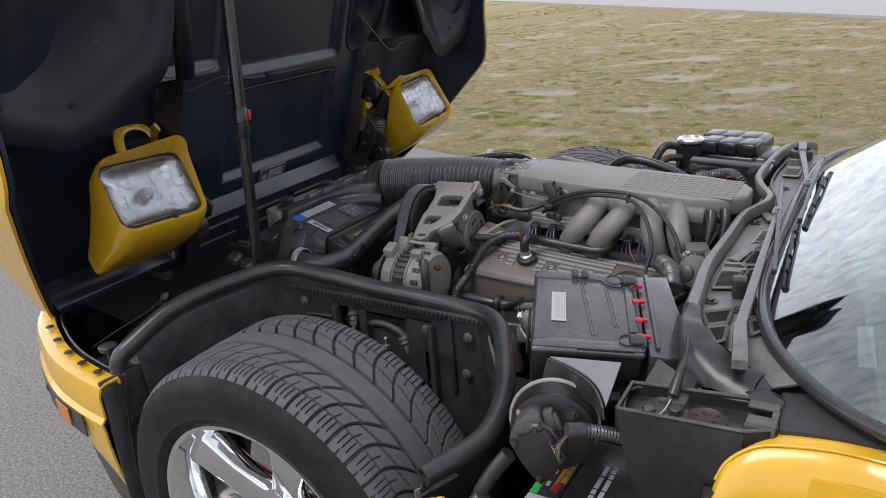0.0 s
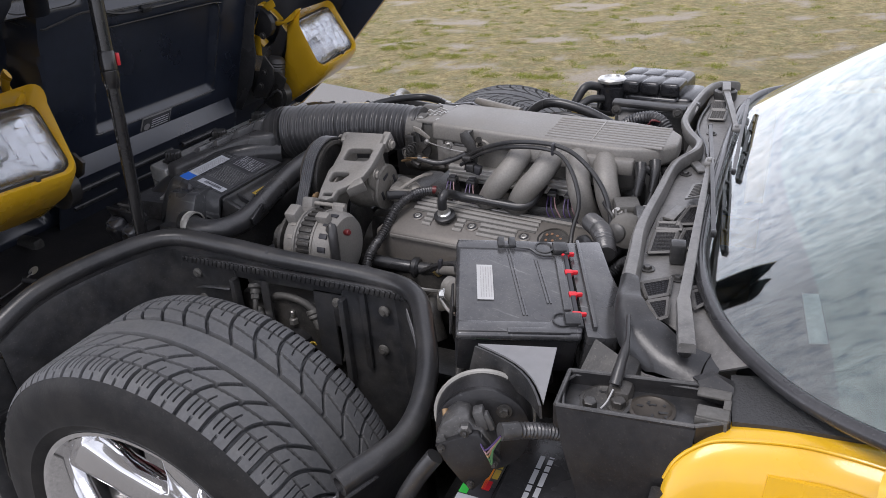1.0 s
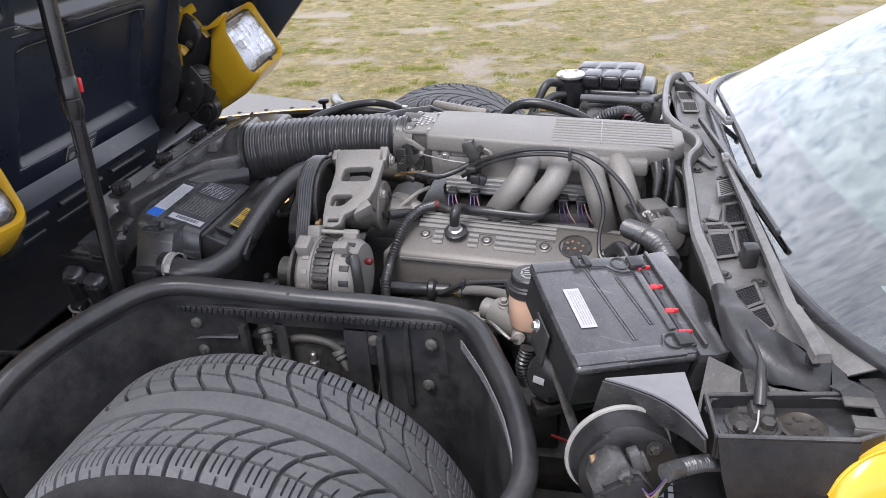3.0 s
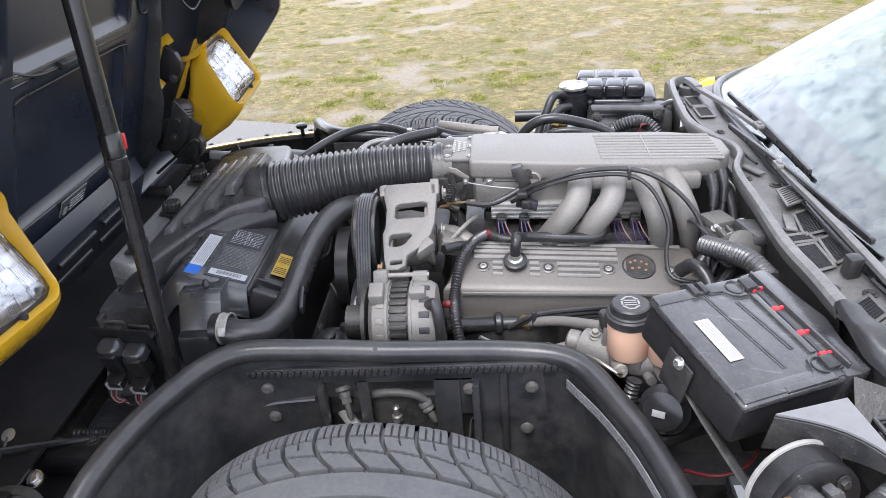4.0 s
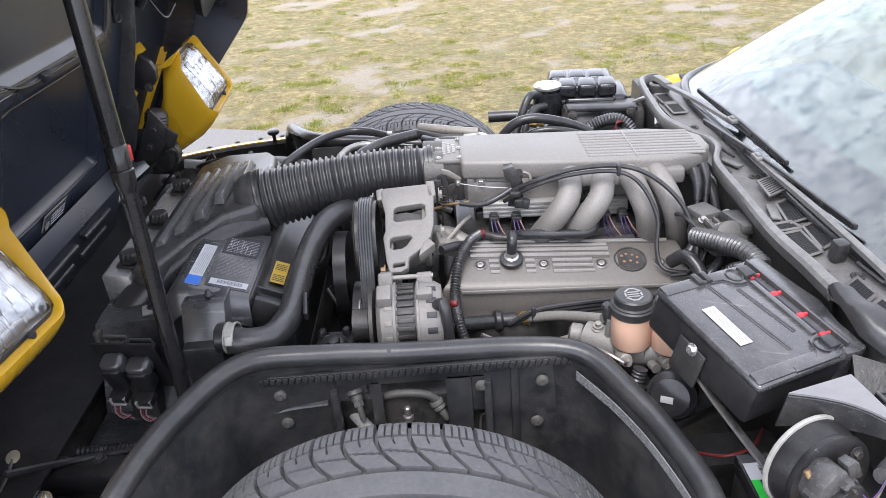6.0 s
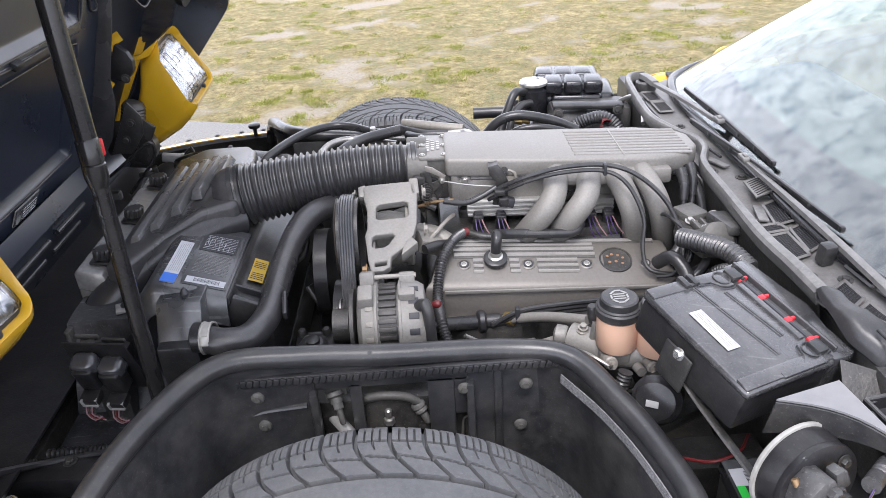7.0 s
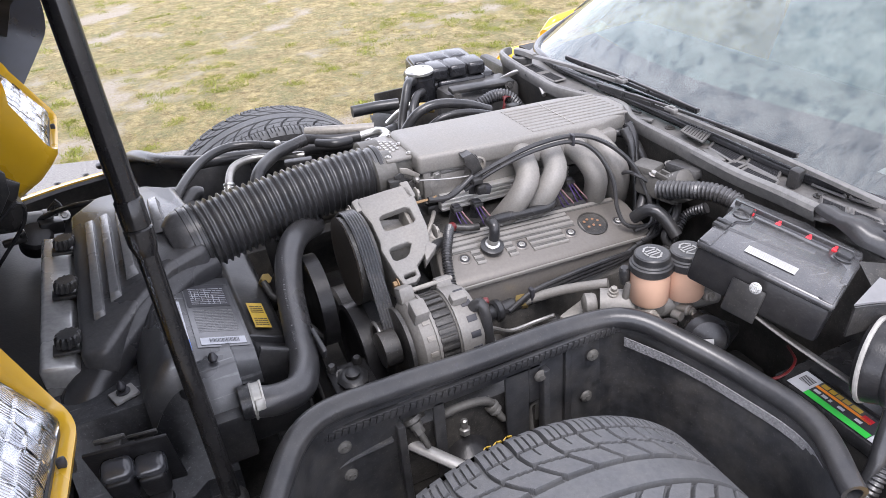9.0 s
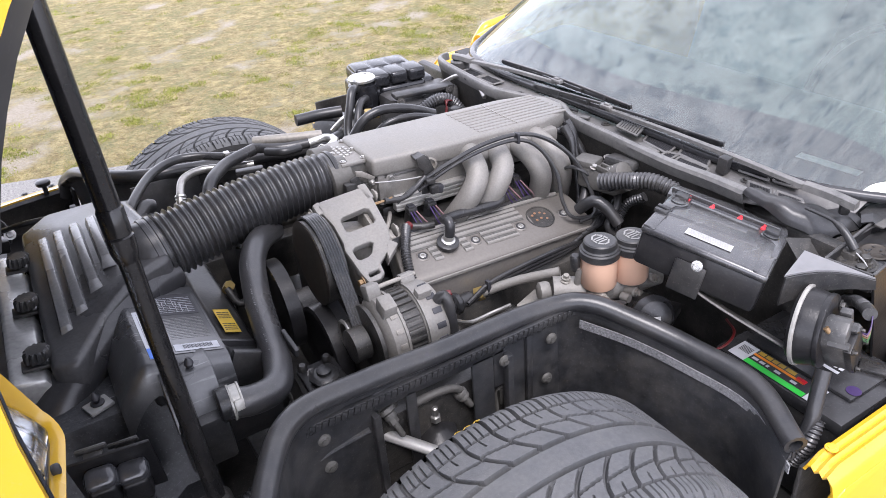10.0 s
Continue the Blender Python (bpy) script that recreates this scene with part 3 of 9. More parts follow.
def fascia_rows():
    rows = []
    for z, out in ((0.18, -0.20), (0.24, -0.13), (0.30, -0.075), (0.36, -0.035), (0.42, -0.008), (0.455, 0.0), (0.475, 0.003), (0.485, -0.005), (0.53, -0.004), (0.550, -0.010), (0.556, -0.022), (0.558, -0.048), (0.545, -0.050)):
        row = []
        for p in plan3:
            k = 0.25 + 0.75 * min(1.0, max(0.0, (-p.x - 0.39) / 0.3)) if z < 0.45 else 1.0
            nrm = Vector((p.x * 0.6, p.y, 0)).normalized()
            row.append((p.x + nrm.x * out * k - (0.06 * max(0, 0.5 - z) if p.x > -0.41 else 0), p.y + nrm.y * out * k, z))
        rows.append(row)
    return rows


def along_nose(x0, x1, z0, z1, out, sy):
    pts = [p for p in plan3 if x0 < p.x < x1 and p.y * sy > 0]
    rows = []
    for z in np.linspace(z0, z1, 4):
        row = []
        for p in pts:
            nrm = Vector((p.x * 0.6, p.y, 0)).normalized()
            row.append((p.x + nrm.x * out, p.y + nrm.y * out, z))
        rows.append(row)
    return sheet(rows, 0.003)


def fascia_lining():
    rows_ = []
    for z, inn in ((0.557, 0.058), (0.55, 0.062), (0.50, 0.05), (0.35, 0.035), (0.18, 0.06)):
        row = []
        for p in plan3:
            nrm = Vector((p.x * 0.6, p.y, 0)).normalized()
            row.append((p.x - nrm.x * inn, p.y - nrm.y * inn, z))
        rows_.append(row)
    return rows_


part("fascia_lining", sheet(fascia_lining(), 0.004), GRIME, car, "black inner face of the fascia")
part("front_fascia", sheet(fascia_rows(), 0.004), YELLOW, car, "yellow front bumper fascia")
for sy in (-1, 1):
    part("side_marker_bezel", along_nose(-0.74, -0.46, 0.425, 0.475, 0.006, sy), PLASTIC, car)
    part("side_marker_lamp", along_nose(-0.60, -0.50, 0.430, 0.470, 0.010, sy), AMBER, car, "amber side marker lamp")
    for i, (bx, by) in enumerate(((-0.425, 0.831), (-0.49, 0.822), (-0.56, 0.806), (-0.64, 0.780), (-0.72, 0.748))):
        part("fascia_bolt", bolt((bx, sy * by, 0.563), (0, 0, 1), 0.006, 0.003), GRIME, car)
    part("hood_stop", joined(lathe([(0.006, 0), (0.006, 0.028)], (-0.44, sy * 0.79, 0.56), seg=12), lathe([(0.016, 0), (0.018, 0.003), (0.018, 0.01), (0.014, 0.013)], (-0.44, sy * 0.79, 0.587), seg=20)), RUBBER, car, "black rubber hood stop on a stud")

# -- lower front fender behind the wheel, sill, hinge pillar, doors --
for sy in (-1, 1):
    low = [(0.335, 0.14), (0.335, 0.40), (0.34, 0.52), (0.36, 0.535), (0.70, 0.545), (0.92, 0.555), (0.92, 0.14)]
    part("rear_fender_lower", prism(low, "y", sy * 0.888, sy * 0.902, 0.005), YELLOW, car, "yellow fender behind the wheel")
    part("splash_panel", box((0.64, sy * 0.846, 0.41 + (0.02 if sy > 0 else 0)), (0.6, 0.008, 0.26 + (0.08 if sy > 0 else 0)), 0.003), GRIME, car)
    ledge = [[(x, sy * (0.850 + d), z0 + dz) for x, z0 in ((0.338, 0.555), (0.36, 0.567), (0.55, 0.572), (0.92, 0.59))] for d, dz in ((0.0, -0.012), (0.004, -0.002), (0.010, 0.0), (0.016, -0.006), (0.022, 0.0), (0.028, -0.006), (0.034, 0.0), (0.044, -0.010), (0.050, -0.03))]
    part("fender_flange", sheet(ledge, 0.004), YELLOW, car, "ribbed yellow fender ledge")
    part("flange_screw", bolt((0.375, sy * 0.862, 0.568), (0, 0, 1), 0.006, 0.002), YELLOW, car)
    door = [(0.93, 0.16), (0.93, 0.66), (0.98, 0.715), (1.4, 0.76), (2.02, 0.80), (2.02, 0.16)]
    part("door", prism(door, "y", sy * 0.85, sy * 0.89, 0.02, 3), YELLOW, car, "yellow door")
    quarter = [(2.03, 0.16), (2.03, 0.80), (2.5, 0.82), (3.3, 0.80), (3.4, 0.5), (3.35, 0.2), (2.83, 0.2), (2.79, 0.4), (2.66, 0.60), (2.44, 0.69), (2.22, 0.60), (2.09, 0.4), (2.07, 0.16)]
    part("rear_quarter", prism(quarter, "y", sy * 0.85, sy * 0.89, 0.02, 3), YELLOW, car)
part("rear_deck", sheet([[(x, y, z - 0.06 * (y / 0.85) ** 2) for y in np.linspace(-0.86, 0.86, 13)] for x, z in ((2.0, 1.02), (2.4, 0.95), (2.9, 0.87), (3.35, 0.83), (3.42, 0.5), (3.36, 0.25))], 0.02), YELLOW, car)
part("floor_pan", box((1.5, 0, 0.17), (3.6, 1.6, 0.03), 0.005), GRIME, car)


# ---- raised hood ----
P0, HU, HN = Vector((-0.80, 0, 0.535)), Vector((0.469, 0, 0.883)), Vector((0.883, 0, -0.469))


def hood_at(s, y, n):
    return P0 + HU * s + Vector((0, y, 0)) + HN * n


def ramp(x, a, b):
    t = min(1.0, max(0.0, (x - a) / (b - a)))
    return t * t * (3 - 2 * t)


def well(s, y, s0, s1, y0, y1, soft=0.02):
    return ramp(s, s0 - soft, s0) * ramp(-s, -s1 - soft, -s1) * ramp(y, y0 - soft, y0) * ramp(-y, -y1 - soft, -y1)


def hood_inner(s, y):
    """The underside: a pan that sinks towards the back, with pressed recesses."""
    n = 0.006 - 0.16 * max(0.0, s - 0.03) * (0.35 + 0.65 * ramp(-abs(y), -0.84, -0.60))
    n -= 0.020 * well(s, y, 0.235, 0.465, -0.185, 0.215, 0.016)
    n -= 0.020 * well(s, y, 0.530, 1.16, -0.185, 0.225, 0.016)
    n -= 0.020 * well(s, y, 0.550, 1.10, 0.29, 0.42, 0.016)
    n -= 0.020 * well(s, y, 0.560, 1.10, -0.40, -0.235, 0.016)
    for sg in (-1, 1):
        n -= 0.070 * well(s, sg * y, 0.06, 0.52, 0.36, 0.80)
    n += 0.004 * noise.noise((s * 3, y * 3, 1))
    return n


def hood_half(s):
    """Half width: the nose end is narrower."""
    return 0.655 + 0.215 * min(1.0, max(0.0, (s + 0.04) / 0.52)) ** 0.8


rows = [[hood_at(s, k * (hood_half(s) - 0.012), hood_inner(s, k * (hood_half(s) - 0.012))) for k in np.linspace(-1, 1, 210)] for s in np.linspace(0.0, 1.20, 140)]
hood = part("hood", sheet(rows, 0.003), HOOD_BLACK, car, "raised clamshell hood with a black ribbed underside", 50)
rows = [[hood_at(s, k * (hood_half(s) + 0.012), -0.105 - 0.16 * max(0.0, s - 0.03) * ramp(-abs(k), -0.98, -0.75) - 0.02 * ramp(abs(k), 0.45, 0.8) * ramp(s, 0.1, 0.7) + 0.05 * ramp(abs(k), 0.9, 1.0)) for k in np.linspace(-1, 1, 61)] for s in np.linspace(-0.03, 1.22, 38)]
part("outer_skin", sheet(rows, 0.003), YELLOW, hood, "yellow outer skin")
skirt = [(0.0, -0.05), (0.0, 0.0), (0.04, 0.006), (0.14, 0.036), (0.28, 0.066), (0.39, 0.088), (0.47, 0.104), (0.51, 0.107), (0.56, 0.090), (0.61, 0.064), (0.653, 0.040), (0.70, 0.020), (0.76, 0.006), (0.81, 0.001), (0.86, 0.003), (0.92, 0.016), (0.98, 0.042), (1.04, 0.085), (1.10, 0.14), (1.16, 0.155), (1.22, 0.15)]
for sy in (-1, 1):
    for off, th, mt, nm in ((0.006, 0.007, YELLOW, "fender_skirt"), (-0.006, 0.009, HOOD_BLACK, "skirt_lining")):
        fine = curve_points([(s, n, 0) for s, n in skirt], 0.03)
        rings = []
        for p in fine:
            top = -0.11 if p.x > 0.1 else -0.07
            y0, y1 = sy * (hood_half(p.x) + off), sy * (hood_half(p.x) + off + th)
            rings.append([hood_at(p.x, y0, p.y), hood_at(p.x, y1, p.y), hood_at(p.x, y1, min(top, p.y - 0.02)), hood_at(p.x, y0, min(top, p.y - 0.02))])
        part(nm, rings_mesh(rings), mt, hood)
    lip_run = [p for p in curve_points([(s, n, 0) for s, n in skirt], 0.02) if 0.72 < p.x < 1.09]
    part("arch_lip", rings_mesh([[hood_at(p.x, sy * (hood_half(p.x) + off), p.y + dn) for off, dn in ((0.004, 0.001), (-0.010, 0.007), (-0.024, 0.012), (-0.025, 0.009), (-0.010, 0.003), (0.004, -0.004))] for p in lip_run]), SATIN, hood, "dark grey wheel-arch lip")
    # return panel that closes the rear corner between the skirt and the pan
    part("rear_corner", sheet([[hood_at(1.205 + 0.01 * f, sy * (0.56 + (0.305 - 0.02 * f) * u), n0 + (n1 - n0) * f) for u in np.linspace(0, 1, 9) for n0, n1 in [(-0.20 + 0.09 * u, -0.16 + 0.31 * u ** 0.6)]] for f in (0.0, 0.35, 0.7, 1.0)], 0.004), HOOD_BLACK, hood, "black rear corner of the hood")
    # wheel-arch liner: a hollow shell with a broad rounded rim
    edge = curve_points([(0.66, 0.862, -0.01), (0.575, 0.856, 0.015), (0.545, 0.828, 0.025), (0.530, 0.782, 0.03), (0.510, 0.735, 0.032), (0.499, 0.697, 0.033), (0.516, 0.648, 0.033), (0.551, 0.599, 0.032), (0.582, 0.562, 0.03), (0.604, 0.523, 0.03), (0.640, 0.490, 0.03), (0.765, 0.440, -0.03), (1.0, 0.415, -0.13), (1.26, 0.42, -0.17), (1.32, 0.50, -0.18), (1.32, 0.70, -0.17), (1.31, 0.84, -0.15), (1.10, 0.862, -0.12), (0.85, 0.864, -0.075), (0.72, 0.863, -0.04), (0.66, 0.862, -0.01)], 0.02)
    mid_ = Vector((0.93, 0.66, -0.13))
    rows = []
    for f, dn in ((0.0, -0.02), (0.004, 0.0), (0.03, 0.004), (0.10, 0.002), (0.135, -0.004), (0.165, -0.020), (0.20, -0.030), (0.34, -0.045), (0.52, -0.045), (0.72, -0.03), (0.9, -0.01), (0.985, 0.0)):
        row = []
        for e in edge:
            q = e.lerp(mid_, f)
            row.append(hood_at(q.x, sy * q.y, q.z + dn))
        rows.append(row)
    part("arch_liner", sheet(rows, 0.003), LINER, hood, "black moulded wheel-arch liner")
    # bracket tower beside the lamp
    def side_plate(pts, y, th, mt, nm, note=""):
        a_ = [hood_at(s_, sy * y, n_) for s_, n_ in pts]
        b_ = [hood_at(s_, sy * (y + th), n_) for s_, n_ in pts]
        bm_ = bmesh.new()
        va, vb = [bm_.verts.new(p) for p in a_], [bm_.verts.new(p) for p in b_]
        bm_.faces.new(va)
        bm_.faces.new(vb[::-1])
        for q in range(len(va)):
            bm_.faces.new((va[q], vb[q], vb[(q + 1) % len(va)], va[(q + 1) % len(va)]))
        return part(nm, bevelled(bm_, 0.002), mt, hood, note)
    if sy > 0:
        side_plate([(0.12, -0.06), (0.14, 0.01), (0.24, 0.025), (0.33, 0.012), (0.38, -0.012), (0.50, -0.035), (0.60, -0.06), (0.62, -0.10), (0.40, -0.10)], 0.335, 0.006, SATIN, "lamp_bracket", "black lamp bracket plate")
        side_plate([(0.20, 0.03), (0.22, 0.075), (0.28, 0.085), (0.32, 0.070), (0.34, 0.03)], 0.345, 0.006, PLASTIC, "motor_plate", "rounded motor plate")
        side_plate([(0.37, -0.03), (0.375, 0.004), (0.392, 0.020), (0.412, 0.024), (0.432, 0.016), (0.446, -0.002), (0.452, -0.03)], 0.365, 0.020, BLACKPL, "lamp_crank", "black lamp crank housing")
        for s_, n_ in ((0.255, 0.055), (0.30, 0.055), (0.40, 0.02)):
            part("bracket_bolt", bolt(hood_at(s_, sy * 0.333, n_), (0, -sy, 0), 0.007, 0.006), GRIME, hood)
        part("lamp_wire", tube([hood_at(0.64, sy * 0.30, -0.08), hood_at(0.60, sy * 0.34, -0.04), hood_at(0.55, sy * 0.40, 0.0), hood_at(0.57, sy * 0.46, 0.0)], 0.003, 8), RUBBER, hood)
        part("lamp_wire", tube([hood_at(0.12, sy * 0.37, 0.03), hood_at(0.18, sy * 0.355, 0.06), hood_at(0.26, sy * 0.352, 0.10), hood_at(0.22, sy * 0.36, 0.12), hood_at(0.10, sy * 0.37, 0.09)], 0.004, 8), RUBBER, hood)
    part("corner_moulding", tube([hood_at(0.56, sy * 0.36, -0.05), hood_at(0.66, sy * 0.385, -0.05), hood_at(0.80, sy * 0.40, -0.09), hood_at(1.0, sy * 0.41, -0.15)], 0.022, 10, 0.03, flat=0.5), LINER, hood)
    for s, y in ((0.60, 0.70), (0.72, 0.66), (0.62, 0.84)):
        part("liner_clip", bolt(hood_at(s, sy * y, 0.02), HN, 0.006, 0.003), GRIME, hood)
# slotted header under the lamps
for k in range(3):
    for y0, y1 in ((-0.30, -0.17), (-0.13, 0.02), (0.06, 0.20)):
        a, b = hood_at(0.03 + 0.05 * k, y0, 0.03), hood_at(0.03 + 0.05 * k, y1, 0.03)
        part("header_slot", tube([a, b], 0.007, 10, 0.03), SATIN, hood)
part("header_panel", sheet([[hood_at(s, y, n) for y in np.linspace(-0.34, 0.28, 20)] for s, n in ((-0.03, 0.0), (0.0, 0.035), (0.16, 0.02), (0.19, -0.01))], 0.004), HOOD_BLACK, hood, "black slotted header panel")
# thin bright edges of the pressed recesses
def pan_line(pts, r, lift=0.001, mt=None, nm="bead", note=""):
    line_ = curve_points([(a_, b_, 0) for a_, b_ in pts], 0.015)
    return part(nm, tube([hood_at(p.x, p.y, hood_inner(p.x, p.y) + lift) for p in line_], r, 6, 0.02), mt or SATIN, hood, note)


def frame_pts(s0, s1, y0, y1, r=0.03):
    return [(s0 + r, y0), (s0 + 0.3 * r, y0 + 0.3 * r), (s0, y0 + r), (s0, y1 - r), (s0 + 0.3 * r, y1 - 0.3 * r), (s0 + r, y1), (s1 - r, y1), (s1 - 0.3 * r, y1 - 0.3 * r), (s1, y1 - r), (s1, y0 + r), (s1 - 0.3 * r, y0 + 0.3 * r), (s1 - r, y0), (s0 + r, y0)]


pan_line(frame_pts(0.222, 0.478, -0.198, 0.228), 0.0022)
pan_line(frame_pts(0.516, 1.17, -0.198, 0.238), 0.0022)
pan_line(frame_pts(0.546, 1.11, -0.41, -0.225), 0.0022)
pan_line([(0.505, -0.21), (0.506, -0.05), (0.503, 0.10), (0.500, 0.235)], 0.0026, 0.002)
pan_line([(0.498, -0.40), (0.515, -0.30), (0.528, -0.22), (0.508, -0.12), (0.506, -0.02), (0.507, 0.08)], 0.0026, 0.006, RUBBER, "cable", "black hood lamp cable")
pan_line([(0.85, 0.26), (0.66, 0.27), (0.56, 0.275), (0.53, 0.30), (0.545, 0.34)], 0.003, 0.006, RUBBER, "cable")
part("cable_clip", box(hood_at(0.508, -0.05, hood_inner(0.508, -0.05) + 0.008), (0.014, 0.030, 0.014), 0.003, (0, 28, 0)), PLASTIC, hood, "black cable clip")
# data sticker on the lower ledge
stick = [hood_at(s_, y_, hood_inner(0.20, 0.0) + 0.003) for s_, y_ in ((0.180, -0.056), (0.180, 0.048), (0.226, 0.048), (0.226, -0.056))]
sticker = part("data_sticker", flat_card(stick, 0.001, 0.001), PALE_GREY, hood, "small silver-grey data sticker")
part("sticker_field", flat_card(on_card(stick, 0.03, 0.08, 0.97, 0.92), 0.0025, 0.0004), GREYLABEL, sticker)
part("round_mark", lathe([(0.010, 0), (0.0104, 0.0004), (0.007, 0.0006), (0.0065, 0.0002)], Vector(stick[0]).lerp(Vector(stick[2]), 0.18) + HU * 0.008 + HN * 0.0032, HN, 24), PALE_GREY, sticker, "round mark")
print_bars(on_card(stick, 0.30, 0.12, 0.95, 0.9), 4, sticker, WHITE, 41, fill=0.4, lift=0.0034)


def headlamp(sy):
    """A pop-up lamp pod: shell, bezel with a brow, bowl and fluted glass."""
    cen = Vector((-0.545, 0.012 + sy * 0.551, 0.839))
    up = Vector((-0.503, -sy * 0.079, 0.861))
    # the far pod is turned in by a few degrees
    out = Vector((0.858, -0.074 if sy < 0 else -0.085, 0.508))
    ax_y = up.cross(out)

    def at(a, b, c):
        return cen + ax_y * a + up * b + out * c

    def ring(w, h, c, rad, db=0.0, n=7, brow=0.0, tilt=0.0):
        pts = []
        for cx, cy, a0 in ((w - rad, h - rad, 0), (-w + rad, h - rad, 90), (-w + rad, -h + rad, 180), (w - rad, -h + rad, 270)):
            for k in range(n):
                t = radians(a0 + 90 * k / (n - 1))
                a, b = cx + rad * math.cos(t), cy + rad * math.sin(t)
                lift = brow * ramp(b, h * 0.3, h) * (0.72 - 0.42 * sy * a / w) * (0.8 if sy > 0 else 1.0)
                pts.append(at(a, b + db + lift * 0.25, c + lift + tilt * b / h))
        return pts
    pod = part("headlamp", rings_mesh([ring(0.099, 0.073, -0.014, 0.026), ring(0.1015, 0.076, 0.004, 0.028, brow=0.032), ring(0.105, 0.081, 0.009, 0.031, -0.003, brow=0.044), ring(0.109, 0.087, 0.0, 0.034, -0.006, brow=0.040),
                                       ring(0.112, 0.090, -0.030, 0.036, -0.013, brow=0.012), ring(0.112, 0.073, -0.066, 0.030, -0.037), ring(0.110, 0.052, -0.125, 0.024, -0.057), ring(0.106, 0.028, -0.20, 0.014, -0.078), ring(0.103, 0.025, -0.20, 0.013, -0.078)], caps=False), YELLOW, car, "yellow pop-up headlamp pod with a clear glass lens", 60)
    part("back_shell", rings_mesh([ring(0.103, 0.080, -0.045, 0.034, -0.014), ring(0.103, 0.070, -0.09, 0.03, -0.034), ring(0.096, 0.060, -0.14, 0.03, -0.042), ring(0.075, 0.045, -0.20, 0.03, -0.058)]), HOOD_BLACK, pod, "black back of the lamp pod", 60)
    rr = [ring(0.097 * math.cos(t), 0.071 * math.cos(t), -0.010 - 0.032 * math.sin(t), 0.024 * math.cos(t)) for t in np.linspace(0, 1.5, 12)]
    part("reflector", rings_mesh(rr, caps=False), SILVERED, pod, "silvered lamp bowl", 60)
    part("bulb_shield", lathe([(0.014, -0.03), (0.016, -0.02), (0.010, -0.012)], at(0, 0, -0.01), out, 20), STEEL, pod)
    # bulging glass pressed in blocks of flutes and small prisms
    rows = []
    for b in np.linspace(-0.067, 0.067, 61):
        row = []
        for a in np.linspace(-0.095, 0.095, 241):
            k = 1 - (abs(a) / 0.095) ** 4
            k2 = 1 - (abs(b) / 0.067) ** 4
            zi, zj = int((b + 0.067) / 0.0192), int((a + 0.095) / 0.0252)
            zone = (zi * 5 + zj * 3 + zi * zj) % 7
            flute = (0.00006, 0.00024, 0.00012, 0.00030, 0.00003, 0.00020, 0.00009)[zone] * math.sin(a * 2 * math.pi / (0.0030 + 0.0004 * (zone % 4)))
            tilt_ = ((a + 0.095) % 0.0252 - 0.0126) * (-0.11, 0.09, 0.04, -0.06, 0.14, 0.0, -0.14)[zone] + ((b + 0.067) % 0.0192 - 0.0096) * (0.11, -0.08, 0.14, 0.0, -0.11, 0.09, 0.06)[zone]
            groove = 0.0008 if (a + 0.095) % 0.0252 < 0.0010 or (b + 0.067) % 0.0192 < 0.0016 else 0.0
            row.append(at(a, b, -0.004 + 0.010 * min(k, k2) + flute + tilt_ - groove))
        rows.append(row)
    part("glass", sheet(rows, 0.003), LENS, pod, "fluted clear headlamp glass", 80)
    gasket = rings_mesh([ring(0.101, 0.075, -0.004, 0.028), ring(0.0965, 0.070, -0.001, 0.026), ring(0.094, 0.067, -0.006, 0.024), ring(0.101, 0.075, -0.012, 0.028)], closed=True)
    part("gasket", gasket, RUBBER, pod)
    part("aiming_notch", box(at(0.02, -0.074, 0.006), (0.010, 0.010, 0.012), 0.003), INK, pod)
    # hinge arm, motor and bracket behind the pod
    inn = -sy
    part("hinge_arm", tube([at(inn * 0.028, 0.07, -0.085), at(inn * 0.026, 0.13, -0.09), at(inn * 0.045, 0.178, -0.095), at(inn * 0.085, 0.192, -0.10), at(inn * 0.122, 0.172, -0.105), at(inn * 0.128, 0.12, -0.11), at(inn * 0.118, 0.07, -0.112)], 0.0125, 10, 0.008, flat=0.3, up=out), YELLOW, pod, "arched yellow hinge arm")
    part("lamp_frame", box(at(inn * 0.08, 0.115, -0.125), (0.08, 0.07, 0.08), 0.015, (0, 35, 0)), HOOD_BLACK, pod)
    mc = Vector((-0.635, 0.012 + sy * 0.405, 0.765))
    part("motor", lathe([(0.024, -0.045), (0.029, -0.04), (0.029, 0.0), (0.026, 0.004), (0.029, 0.008), (0.026, 0.012), (0.029, 0.016), (0.026, 0.020), (0.028, 0.024), (0.022, 0.034), (0.012, 0.038)], mc, (0.25, 0, 0.95), 24), PLASTIC, pod, "black headlamp motor")
    part("motor_bracket", prism([(-0.72, 0.745), (-0.69, 0.765), (-0.60, 0.765), (-0.575, 0.745), (-0.59, 0.715), (-0.64, 0.69), (-0.70, 0.68)], "y", mc.y - sy * 0.034 - 0.004, mc.y - sy * 0.034 + 0.004, 0.002), PLASTIC, pod)
    part("bracket_pin", lathe([(0.007, 0), (0.007, 0.008)], (-0.655, mc.y - sy * 0.036, 0.725), (0, -sy, 0), 12), GRIME, pod)
    part("lamp_wing", prism([(-0.66, 0.895), (-0.60, 0.90), (-0.545, 0.935), (-0.57, 0.90), (-0.62, 0.885)], "y", min(sy * 0.44, sy * 0.47), max(sy * 0.44, sy * 0.47), 0.003), YELLOW, pod, "yellow wing of the lamp pod")
